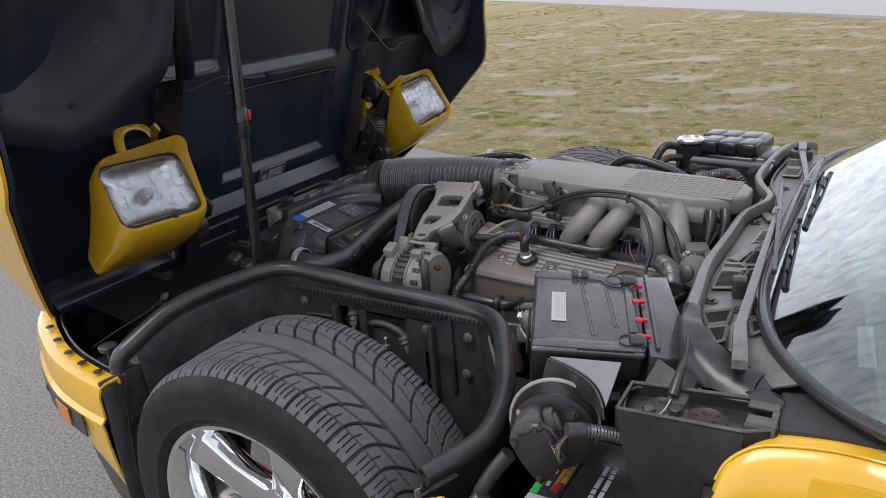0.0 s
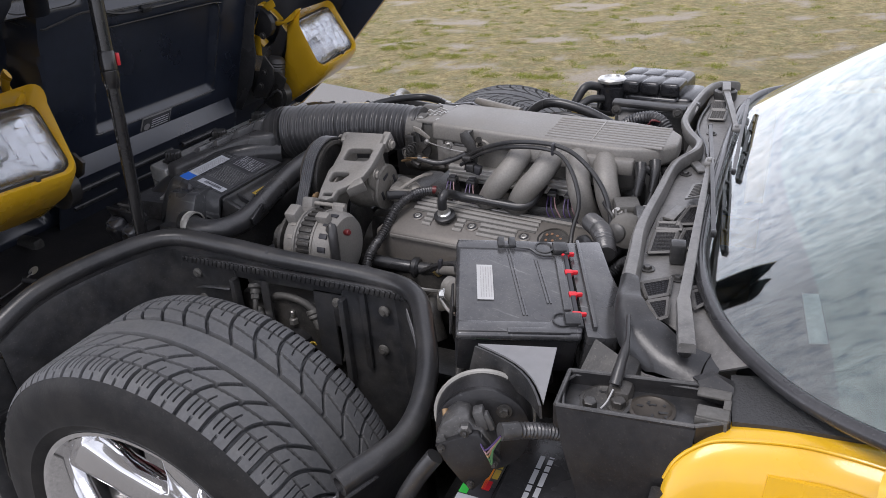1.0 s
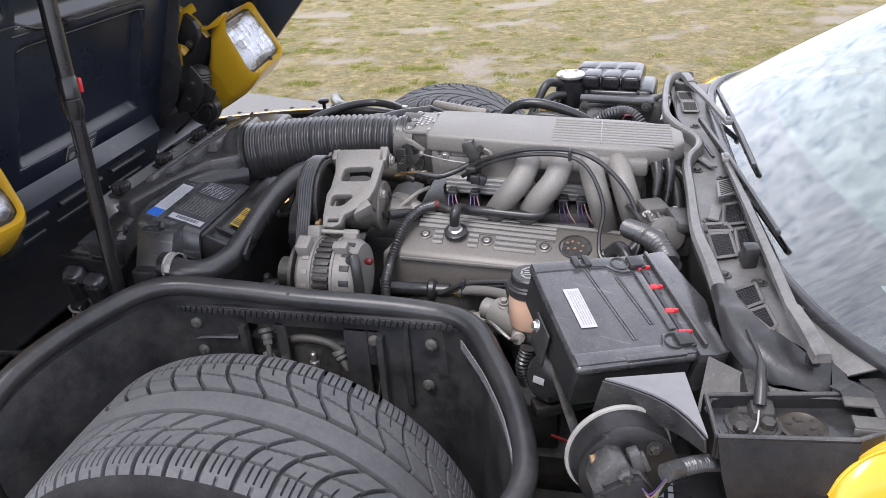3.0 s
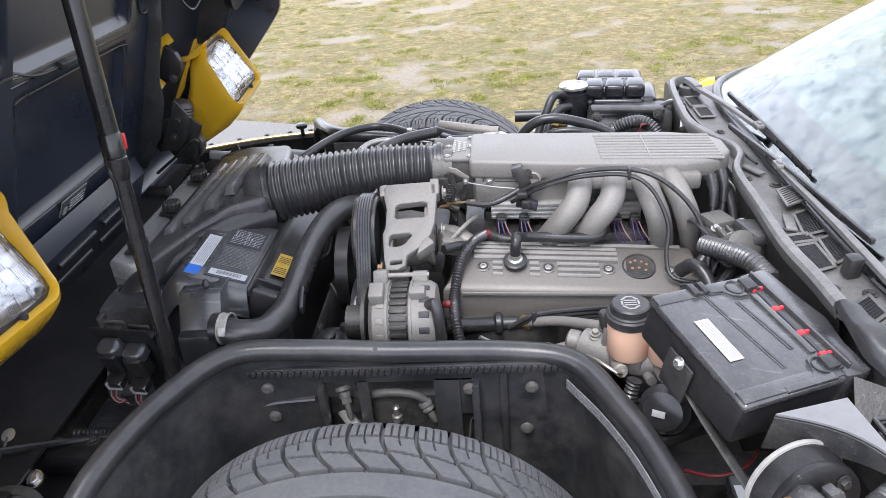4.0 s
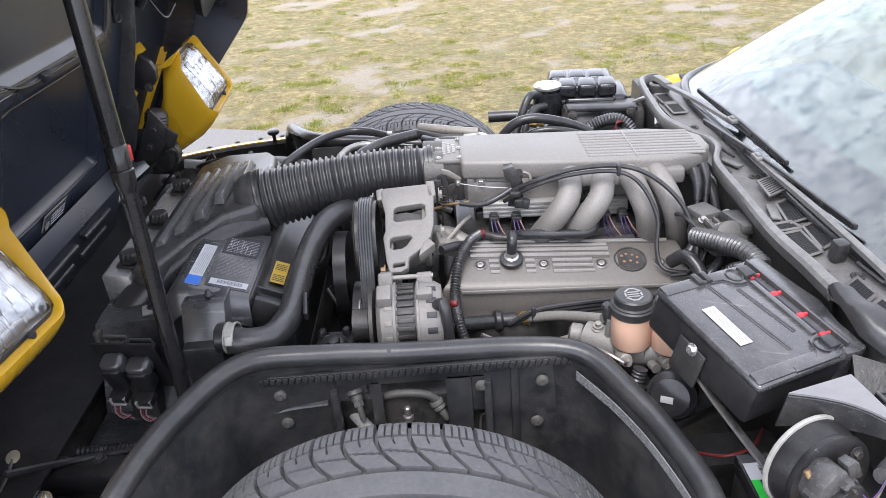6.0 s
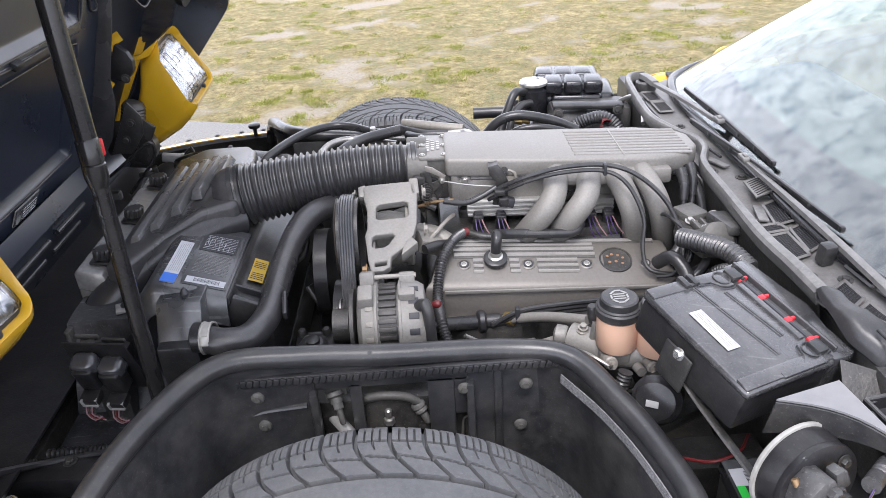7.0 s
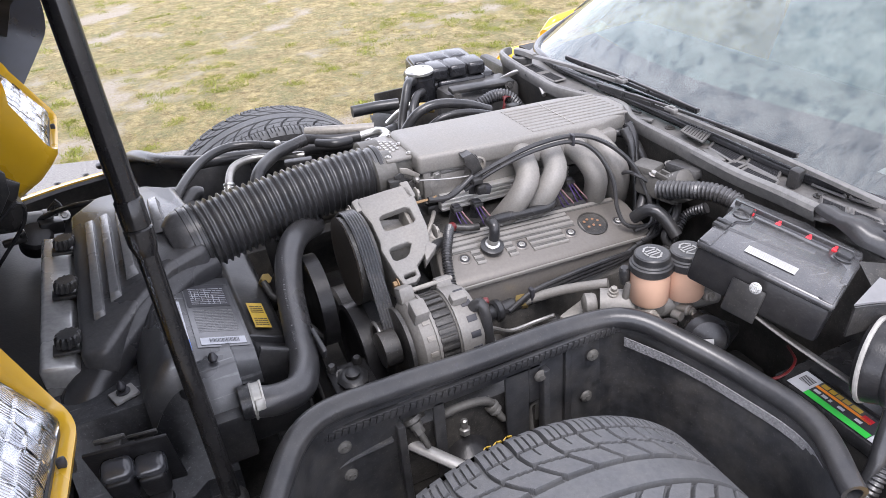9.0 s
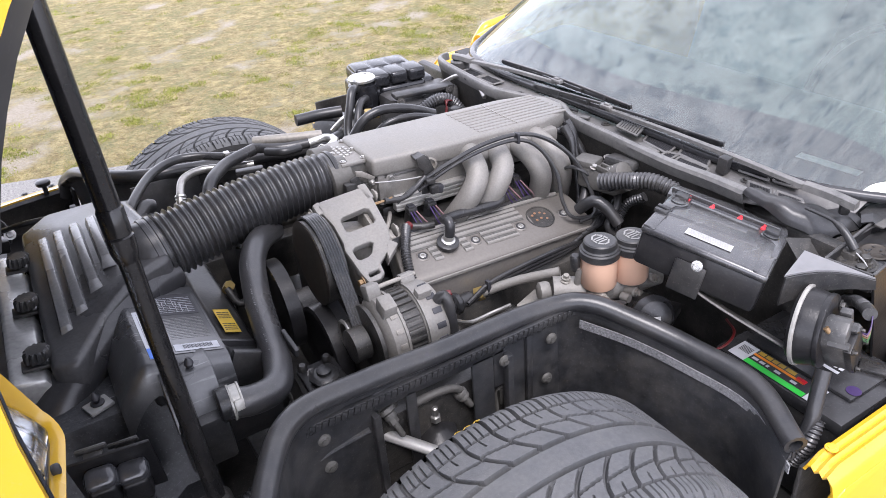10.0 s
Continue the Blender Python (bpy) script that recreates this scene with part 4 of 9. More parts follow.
    part("yellow_strip", tube([(-0.70, 0.012 + sy * 0.42, 0.80), (-0.69, 0.012 + sy * 0.42, 0.87), (-0.66, 0.012 + sy * 0.43, 0.93), (-0.63, 0.012 + sy * 0.44, 0.95)], 0.012, 6, flat=0.3), YELLOW, pod)
    part("motor_gear", lathe([(0.03, -0.02), (0.045, -0.016), (0.045, 0.012), (0.03, 0.018)], (-0.635, sy * 0.395 + 0.012, 0.690), (0, 1, 0), 28), PLASTIC, pod)
    return pod


for sy in (-1, 1):
    headlamp(sy)

# prop rod with its joint and red clip
prop = part("prop_rod", joined(tube([(-0.3545, -0.456, 0.55), (-0.3625, -0.4165, 0.965)], 0.0120, 16, 0.05), tube([(-0.3625, -0.4165, 0.962), (-0.372, -0.372, 1.42)], 0.0135, 16, 0.05)), GLOSSY, car, "black telescopic hood prop rod")
part("rod_sleeve", joined(lathe([(0.0136, -0.002), (0.0152, 0.0), (0.0152, 0.030), (0.0137, 0.033)], (-0.3627, -0.4163, 0.966), (-0.018, 0.09, 0.99), 24), lathe([(0.0121, -0.034), (0.0142, -0.026), (0.0158, -0.018), (0.0158, -0.002), (0.0140, 0.0)], (-0.3627, -0.4163, 0.965), (-0.018, 0.09, 0.99), 24)), GLOSSY, prop, "stepped joint sleeve")
part("clip", box((-0.3632, -0.4000, 0.981), (0.026, 0.008, 0.023), 0.002, (-5, 0, 0)), RED, prop, "small orange-red clip")
part("pivot", joined(lathe([(0.016, -0.02), (0.02, -0.016), (0.02, 0.016), (0.016, 0.02)], (-0.354, -0.458, 0.553), (0, 1, 0), 20), bolt((-0.354, -0.482, 0.553), (0, -1, 0), 0.008, 0.006)), GRIME, prop)


# ---- wheelhouses and bay shell ----
def wheelhouse(sy):
    """Black liner round the wheel: inner wall with its gap, front and rear walls, tubular seal on the rim."""
    hs = thing("wheelhouse_liner", (0, sy * 0.47, 0.3), "black plastic inner wheelhouse liner with a tubular rubber seal", "car liner", "wheelhouse liners")
    y = sy * 0.464

    def wall(x0, x1, z0, z1, nm="inner_panel"):
        part(nm, box(((x0 + x1) / 2, y, (z0 + z1) / 2), (x1 - x0, 0.006, z1 - z0), 0.002), DUSTY, hs)
    wall(-0.27, -0.115, 0.2, 0.650)
    wall(0.115, 0.265, 0.2, 0.632)
    wall(-0.115, 0.115, 0.600, 0.638)
    wall(-0.064, -0.046, 0.45, 0.607)
    wall(0.054, 0.094, 0.45, 0.607)
    wall(0.094, 0.118, 0.535, 0.607)
    for x in (-0.118, 0.118):
        part("edge_flange", box((x, y + sy * 0.008, 0.40), (0.012, 0.018, 0.40), 0.003), DUSTY, hs)
    part("step_lip", box((0.0, y + sy * 0.010, 0.630), (0.5, 0.010, 0.016), 0.003), RUBBER, hs)
    part("braided_trim", joined(*[box((-0.245 + 0.0098 * k, y + sy * 0.016, 0.630), (0.0085, 0.004, 0.013), 0.0015, (0, 18, 0)) for k in range(51)]), RUBBER, hs, "ribbed black edge trim")
    for x, z in ((-0.20, 0.60), (-0.198, 0.545), (0.202, 0.592), (0.193, 0.512), (0.109, 0.591)):
        part("push_rivet", joined(lathe([(0.0105, 0), (0.0095, 0.003), (0.006, 0.005)], (x, y + sy * 0.011, z), (0, sy, 0), 18), lathe([(0.005, 0.004), (0.005, 0.007)], (x, y + sy * 0.011, z), (0, sy, 0), 6)), ARMGREY, hs)
    part("stiffener", tube([(-0.285, y + sy * 0.030, 0.535), (-0.25, y + sy * 0.010, 0.556), (-0.20, y + sy * 0.006, 0.570), (-0.13, y + sy * 0.005, 0.576)], 0.007, 8, 0.01, flat=0.5), DUSTY, hs, "pressed ridge in the liner")
    part("stiffener", box((0.16, y + sy * 0.006, 0.55), (0.012, 0.01, 0.17), 0.002), DUSTY, hs)
    rim = [(-0.398, 0.806, 0.548), (-0.392, 0.802, 0.584), (-0.380, 0.776, 0.606), (-0.355, 0.684, 0.648), (-0.304, 0.568, 0.667), (-0.236, 0.488, 0.675), (-0.12, 0.470, 0.666), (-0.004, 0.464, 0.655), (0.177, 0.456, 0.643), (0.265, 0.480, 0.640), (0.315, 0.547, 0.621), (0.356, 0.630, 0.600), (0.375, 0.736, 0.589), (0.332, 0.837, 0.578)]
    rim = [(a, sy * b, c - (0.014 if sy > 0 else 0)) for a, b, c in rim]
    # front and rear walls hang from the rim line
    for sel, nm in ((slice(2, 7), "front_wall"), (slice(8, 14), "rear_wall")):
        seg = curve_points(rim[sel], 0.02)
        rows_ = []
        for d, k in ((0.012, 0.0), (0.03, 0.008), (0.09, 0.012), (0.22, 0.02), (0.42, 0.035)):
            rows_.append([Vector((p.x + (0.0 if nm == "inner" else (k if p.x < 0 else -k)) * ramp(abs(p.y), 0.49, 0.56), p.y - sy * k * 0.2, p.z - d)) for p in seg])
        part(nm, sheet(rows_, 0.004), DUSTY, hs)
    part("front_filler", box((-0.385, sy * 0.812, 0.385), (0.008, 0.088, 0.35), 0.002, (0, 0, sy * 8)), DUSTY, hs, "dark filler panel ahead of the tyre")
    seg = curve_points(rim[9:14], 0.02)
    part("lining_strip", sheet([[Vector((p.x - 0.012, p.y + sy * 0.006, p.z - 0.026 - d)) for p in seg] for d in (0.0, 0.016)], 0.002), SOUND, hs, "speckled grey lining strip")
    part("seal", tube(rim, 0.0165, 16, 0.012, hollow=0.62), RUBBER, hs, "fat black tubular rubber seal")
    line = curve_points(rim, 0.02)
    part("seal_lip", sheet([[Vector((p.x, p.y + sy * 0.002, p.z - d)) for p in line] for d in (0.010, 0.024)], 0.004), RUBBER, hs)
    part("drain_hole", lathe([(0.0035, 0), (0.0035, 0.001)], (-0.026, sy * 0.4745, 0.669), (0, sy * 0.55, 0.83), 12), INK, hs)
    # suspension seen through the gap
    part("tie_strut", tube([(-0.135, sy * 0.396, 0.534), (-0.086, sy * 0.459, 0.523), (0.0, sy * 0.57, 0.504)], 0.0105, 12, 0.05, flat=0.75), ZINCDULL, hs, "bright alloy tie strut")
    part("bush_plate", prism([(-0.108, 0.595), (-0.072, 0.590), (-0.070, 0.572), (-0.104, 0.566)], "y", sy * 0.446 - 0.003, sy * 0.446 + 0.003, 0.002), ARMGREY, hs)
    part("link_bush", joined(lathe([(0.013, 0), (0.0145, 0.003), (0.0145, 0.007), (0.010, 0.010), (0.010, 0.018)], (-0.092, sy * 0.446, 0.578), (0.25, sy * 0.55, -0.8), 18), lathe([(0.0085, 0.016), (0.0085, 0.028)], (-0.092, sy * 0.446, 0.578), (0.25, sy * 0.55, -0.8), 6), lathe([(0.005, 0.026), (0.005, 0.050), (0.003, 0.053)], (-0.092, sy * 0.446, 0.578), (0.25, sy * 0.55, -0.8), 12)), ARMGREY, hs, "worn steel stud and washer")
    part("upper_arm", joined(tube([(-0.050, sy * 0.440, 0.545), (-0.046, sy * 0.448, 0.560), (-0.026, sy * 0.455, 0.570), (0.0, sy * 0.457, 0.571), (0.024, sy * 0.455, 0.563), (0.038, sy * 0.452, 0.548)], lambda t, m: 0.0100 - 0.001 * t, 14, flat=0.72), lathe([(0.010, 0), (0.0115, 0.002), (0.0115, 0.008), (0.009, 0.010), (0.0105, 0.012), (0.0105, 0.016), (0.0065, 0.020), (0.006, 0.036), (0.003, 0.040)], (0.034, sy * 0.452, 0.550), (0.45, sy * 0.25, -0.85), 18)), ARMGREY, hs, "stained alloy suspension arm")
    part("ball_joint", joined(lathe([(0.030, -0.02), (0.034, -0.012), (0.032, 0.0), (0.018, 0.010), (0.009, 0.014)], (-0.010, sy * 0.452, 0.488), (0, 0, 1), 28)), BLACKPL, hs, "black rubber ball joint boot")
    part("grease_stud", joined(lathe([(0.009, 0), (0.009, 0.010), (0.006, 0.012)], (-0.011, sy * 0.452, 0.512), (0, 0, 1), 6), lathe([(0.0055, 0.01), (0.0055, 0.026), (0.003, 0.028)], (-0.011, sy * 0.452, 0.512), (0, 0, 1), 12)), STEEL, hs)
    part("chalk_mark", joined(*[box((0.008 + 0.0085 * k, sy * (0.475 + 0.001 * k), 0.486 + 0.0022 * k), (0.0075, 0.002, 0.008), 0.0005, (20, -15, 25 * (-1) ** k)) for k in range(6)]), YLABEL, hs, "yellow paint marks")
    part("arm_strap", joined(tube([(0.140, sy * 0.446, 0.510), (0.124, sy * 0.446, 0.516), (0.108, sy * 0.444, 0.510), (0.104, sy * 0.452, 0.486), (0.100, sy * 0.462, 0.460)], 0.009, 8, 0.006, flat=0.3), box((0.126, sy * 0.452, 0.495), (0.026, 0.006, 0.036), 0.003)), ARMGREY, hs, "bent steel strap")
    part("frame_rail", box((0.0, sy * 0.40, 0.40), (0.8, 0.08, 0.12), 0.01), GRIME, hs)
    part("spring_box", box((0, sy * 0.425, 0.5), (0.26, 0.05, 0.12), 0.01), GRIME, hs)
    return hs


for sy in (-1, 1):
    wheelhouse(sy)

shell = thing("engine_bay_shell", (0, 0, 0.2), "grimy black engine bay walls and frame", "car body")
part("firewall", box((0.64, 0, 0.45), (0.03, 1.4, 0.50), 0.01), GRIME, shell)
part("undertray", box((0.0, 0, 0.205), (1.25, 1.2, 0.02), 0.005), GRIME, shell)
part("cross_member", box((-0.30, 0, 0.30), (0.10, 1.0, 0.12), 0.02), GRIME, shell)
part("radiator_core", box((-0.47, 0, 0.40), (0.05, 0.74, 0.40), 0.01), PLASTIC, shell)
for sy in (-1, 1):
    part("splash_shield", prism([(-0.39, sy * 0.42), (-0.39, sy * 0.80), (-0.60, sy * 0.765), (-0.78, sy * 0.68), (-0.80, sy * 0.42)], "z", 0.325, 0.335, 0.002), GRIME, shell)
part("front_cross_bar", box((-0.60, 0, 0.46), (0.05, 1.5, 0.06), 0.012), GRIME, shell)
part("side_rail", box((-0.52, -0.66, 0.46), (0.30, 0.32, 0.02), 0.006), BLACKPL, shell)
part("side_rail", box((-0.52, 0.66, 0.46), (0.30, 0.32, 0.02), 0.006), BLACKPL, shell)
part("nose_closeout", sheet([[(x, y, z) for y in np.linspace(-0.62, 0.62, 9)] for x, z in ((-0.97, 0.50), (-0.93, 0.565), (-0.78, 0.555), (-0.56, 0.53))], 0.006), BLACKPL, shell)
part("nose_beam", box((-0.88, 0, 0.42), (0.08, 1.2, 0.16), 0.02), GRIME, shell)
part("hinge_bracket", box((-0.80, -0.42, 0.52), (0.16, 0.03, 0.10), 0.01), GRIME, shell)
part("hinge_bracket", box((-0.80, 0.42, 0.52), (0.16, 0.03, 0.10), 0.01), GRIME, shell)
part("inner_apron", box((0.47, 0.50, 0.40), (0.34, 0.02, 0.40), 0.006), GRIME, shell)
part("battery_floor", box((0.52, -0.68, 0.33), (0.34, 0.36, 0.02), 0.006), GRIME, shell)
part("bay_bottom_rail", box((0.42, -0.42, 0.32), (0.4, 0.08, 0.1), 0.01), GRIME, shell)


# ---- engine ----
engine = thing("engine", (0.28, 0, 0.25), "grey aluminium V8 engine with a long cast intake plenum", "engine")
part("block", joined(box((0.28, 0, 0.40), (0.46, 0.36, 0.30), 0.02), box((0.28, -0.2, 0.50), (0.44, 0.14, 0.12), 0.015), box((0.28, 0.2, 0.50), (0.44, 0.14, 0.12), 0.015), box((0.02, 0, 0.48), (0.08, 0.3, 0.26), 0.03)), GRIME, engine, "grimy dark engine block")
part("intake_base", joined(box((0.31, 0, 0.60), (0.44, 0.20, 0.10), 0.012), box((0.31, 0, 0.655), (0.36, 0.06, 0.03), 0.008)), GRIME, engine, "grimy cast intake base")


def tip(bm):
    """The engine leans back a little: its rear sits lower."""
    for v in bm.verts:
        v.co.z -= (v.co.x - 0.12) * 0.045
    return bm


def valve_cover(sy):
    prof = [(-0.116, 0.600), (-0.114, 0.640), (-0.122, 0.651), (-0.150, 0.649), (-0.225, 0.625), (-0.236, 0.615), (-0.243, 0.562), (-0.240, 0.552)]
    lump = prism([(sy * -a, b) for a, b in prof] if sy > 0 else prof, "x", 0.088, 0.512, 0.006, 3)
    # the front end is cut at a slant, and the cover leans more than the block
    for v in lump.verts:
        if v.co.x < 0.2:
            v.co.x -= 0.034 * ramp(abs(v.co.y), 0.20, 0.24)
        v.co.z -= (v.co.x - 0.12) * 0.070
    cov = part("valve_cover", lump, COVER, engine, "ribbed grey magnesium valve cover")
    nrm = Vector((0, sy * 0.30, 0.954))
    part("cover_flange", tip(joined(box((0.30, sy * 0.246, 0.556), (0.424, 0.012, 0.012), 0.002), box((0.30, sy * 0.2415, 0.612), (0.418, 0.004, 0.006), 0.001))), CASTRIB, cov, "pale flange along the cover foot")

    def top(x, y):
        return Vector((x, sy * y, 0.649 - (y - 0.150) * (0.32 if y > 0.150 else 0.08) - (x - 0.12) * 0.070))
    # long ridges with a darker strip in each groove between them, broken round the bolts
    for y in (0.126, 0.139, 0.152, 0.165):
        x1 = 0.372 if y > 0.135 else 0.49
        part("rib", tube([top(0.112, y), top(x1, y)], 0.0044, 8, 0.1), CASTRIB, cov)
        part("groove", box(top((0.112 + x1) / 2, y + 0.0065) + nrm * 0.0004, (x1 - 0.112, 0.0048, 0.0016), 0.0005, (sy * (-17.7 if y > 0.145 else -5.0), 4.0, 0)), ARMGREY, cov, "darker groove strip")
    for x0, x1 in ((0.146, 0.164), (0.212, 0.230), (0.262, 0.337)):
        for y in (0.178, 0.191, 0.204):
            part("rib", tube([top(x0, y), top(x1, y)], 0.0040, 8, 0.02), CASTRIB, cov)
            if y < 0.2:
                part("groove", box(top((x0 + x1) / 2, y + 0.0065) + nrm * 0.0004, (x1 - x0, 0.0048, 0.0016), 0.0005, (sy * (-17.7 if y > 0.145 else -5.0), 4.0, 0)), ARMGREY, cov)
    for x in (0.129, 0.246, 0.353, 0.462):
        cb = part("cover_bolt", lathe([(0.0125, -0.003), (0.0128, 0.001), (0.0100, 0.0022), (0.0092, 0.0002)], top(x, 0.188), nrm, 24), COVER, cov)
        part("socket_ring", lathe([(0.0090, -0.002), (0.0088, 0.0012), (0.0066, 0.0012), (0.0062, -0.001)], top(x, 0.188), nrm, 24, caps=False), INK, cb, "dark seal ring")
        part("bolt_head", lathe([(0.0060, -0.002), (0.0060, 0.0030), (0.0048, 0.0036), (0.0034, 0.0034), (0.0032, 0.0008)], top(x, 0.188), nrm, 18), STEEL, cb)
    em = part("emblem", lathe([(0.030, -0.001), (0.030, 0.0025), (0.027, 0.003), (0.0265, 0.0015)], top(0.408, 0.180), nrm, 40), GRIME, cov, "dark round emblem")
    flags = [lathe([(0.003, 0), (0.0025, 0.001)], top(0.408 + dx, 0.180 + dy) + nrm * 0.0016, nrm, 10) for dx, dy in ((-0.014, -0.008), (-0.005, -0.012), (0.006, -0.010), (0.014, -0.004), (-0.012, 0.006), (0.0, 0.004), (0.011, 0.009))]
    part("emblem_dots", joined(*flags), COPPER, em)
    return cov


for sy in (-1, 1):
    valve_cover(sy)

# plenum with its throttle body
pl = [(0.108, -0.058), (0.30, -0.070), (0.50, -0.072), (0.572, -0.052), (0.600, -0.012), (0.600, 0.045), (0.575, 0.08), (0.50, 0.095), (0.12, 0.095), (0.108, 0.085)]
plenum = part("plenum", tip(joined(prism(pl, "z", 0.752, 0.790, 0.010, 3), prism([(0.112, -0.050), (0.53, -0.050), (0.53, 0.085), (0.112, 0.085)], "z", 0.695, 0.754, 0.012, 3))), CAST, engine, "cast aluminium intake plenum with a ribbed top")
for i in range(9):
    y = -0.050 + 0.0150 * i
    part("rib", tip(box((0.465, y, 0.7895), (0.225, 0.0095, 0.004), 0.0015)), CAST, plenum)
part("rib_break", tip(box((0.445, 0.01, 0.7900), (0.003, 0.135, 0.0045), 0.001)), CAST_DARK, plenum)
part("flank_pad", tip(joined(box((0.165, -0.052, 0.722), (0.075, 0.006, 0.045), 0.002), box((0.125, -0.050, 0.735), (0.016, 0.012, 0.09), 0.004))), CAST, plenum)
for sy in (-1, 1):
    yc = 0.0125 + sy * 0.0
    part("runner_flange", tip(box((0.415, 0.012 + sy * 0.075, 0.755), (0.235, 0.042, 0.032), 0.008)), CAST, plenum)
part("throttle_body", tip(joined(box((0.088, 0.03, 0.735), (0.055, 0.115, 0.085), 0.008), lathe([(0.040, -0.02), (0.043, -0.018), (0.043, 0.02)], (0.055, -0.002, 0.745), (1, 0, 0), 28), lathe([(0.040, -0.02), (0.043, -0.018), (0.043, 0.02)], (0.055, 0.062, 0.745), (1, 0, 0), 28))), ARMGREY, engine, "dark stained throttle body")
plate = part("throttle_plate", tip(box((0.087, 0.030, 0.7795), (0.056, 0.122, 0.008), 0.003)), CAST, engine, "embossed throttle body plate")
for x, y in ((0.066, -0.02), (0.108, -0.02), (0.066, 0.03), (0.108, 0.03), (0.066, 0.08), (0.108, 0.08)):
    part("plate_screw", tip(bolt((x, y, 0.7835), (0, 0, 1), 0.004, 0.003)), STEEL, plate)
for k in range(3):
    for q in range(6 - k):
        part("raised_mark", tip(box((0.087 - 0.010 + 0.010 * k, 0.002 + 0.0115 * q + 0.005 * k, 0.7845), (0.0065, 0.007, 0.003), 0.001)), STEEL, plate)
part("throttle_lever", joined(lathe([(0.026, -0.003), (0.027, 0.0), (0.026, 0.003)], (0.075, -0.050, 0.728), (0, -1, 0.1), 24), prism([(0.060, 0.765), (0.078, 0.770), (0.082, 0.745), (0.102, 0.752), (0.104, 0.744), (0.084, 0.726), (0.080, 0.700), (0.064, 0.695)], "y", -0.060, -0.055, 0.001), lathe([(0.010, 0), (0.010, 0.014), (0.006, 0.018)], (0.080, -0.058, 0.712), (0, -1, 0), 12), tube([(0.06, -0.055, 0.70), (0.068, -0.075, 0.705), (0.085, -0.08, 0.70)], 0.006, 8), box((0.058, -0.058, 0.735), (0.022, 0.018, 0.05), 0.003)), GRIME, engine, "dark throttle levers and springs")
part("return_spring", tube([(0.070 + 0.010 * math.cos(k * 0.7), -0.066 - 0.0012 * k, 0.738 + 0.010 * math.sin(k * 0.7)) for k in range(40)], 0.0009, 6, 0.006), GRIME, engine)
part("lever_ball", joined(lathe([(0.004, -0.008), (0.006, -0.004), (0.0065, 0.0), (0.006, 0.004), (0.003, 0.008)], (0.100, -0.064, 0.751), (0, -1, 0), 14)), STEEL, engine)
part("idle_screw_arm", prism([(0.070, 0.782), (0.084, 0.778), (0.108, 0.760), (0.104, 0.754), (0.080, 0.768), (0.070, 0.772)], "y", -0.066, -0.062, 0.001), CAST_DARK, engine)
part("throttle_rod", tube([(0.100, -0.068, 0.751), (0.150, -0.08, 0.745), (0.198, -0.088, 0.742)], 0.0013, 8), STEEL, engine)
part("cable_bracket", joined(prism([(0.186, 0.782), (0.204, 0.786), (0.215, 0.772), (0.224, 0.748), (0.222, 0.722), (0.208, 0.702), (0.192, 0.705), (0.196, 0.730), (0.200, 0.752), (0.188, 0.765)], "y", -0.090, -0.086, 0.0015), sheet([[(0.186, -0.088, 0.780), (0.204, -0.088, 0.785)], [(0.190, -0.045, 0.782), (0.206, -0.045, 0.782)]], 0.004), box((0.205, -0.098, 0.735), (0.020, 0.018, 0.012), 0.003), box((0.212, -0.100, 0.716), (0.018, 0.016, 0.018), 0.003)), PLASTIC, engine, "black throttle cable bracket")
part("bracket_plug", box((0.222, -0.096, 0.712), (0.022, 0.016, 0.018), 0.003, (0, 15, 0)), INK, engine)
part("plenum_boss", joined(lathe([(0.014, 0), (0.015, 0.006), (0.012, 0.010)], (0.218, -0.054, 0.762), (0, -1, 0.2), 20), lathe([(0.007, 0.008), (0.007, 0.014)], (0.218, -0.054, 0.762), (0, -1, 0.2), 6)), GRIME, engine)
part("cable_end", joined(tube([(0.10, -0.112, 0.730), (0.14, -0.108, 0.722), (0.17, -0.100, 0.728), (0.20, -0.092, 0.742)], 0.0055, 10), tube([(0.128, -0.108, 0.716), (0.17, -0.098, 0.732)], 0.0035, 8)), RUBBER, engine)
part("linkage", joined(tube([(0.066, -0.100, 0.724), (0.09, -0.108, 0.728), (0.112, -0.112, 0.732), (0.118, -0.106, 0.730), (0.112, -0.102, 0.726), (0.09, -0.098, 0.724), (0.066, -0.096, 0.722)], 0.0022, 6), tube([(0.05, -0.09, 0.712), (0.075, -0.098, 0.720)], 0.003, 6)), BRONZE, engine, "brownish throttle link")


def runner(x0, x1, xb, sy, name_tag):
    pts = [(x0, sy * -0.045 + 0.012, 0.742), (x0 - 0.004 + (x1 - x0) * 0.2, sy * -0.085 + 0.012, 0.745), ((x0 + x1) / 2, sy * -0.128 + 0.010, 0.722), (x1, sy * -0.137 + 0.008, 0.685), (xb, sy * -0.108 + 0.005, 0.625), (xb, sy * -0.09, 0.59)]
    return part("runner", tip(tube([(a, b, c + 0.012) for a, b, c in pts], 0.0225, 20, 0.01)), CAST, engine, name_tag)


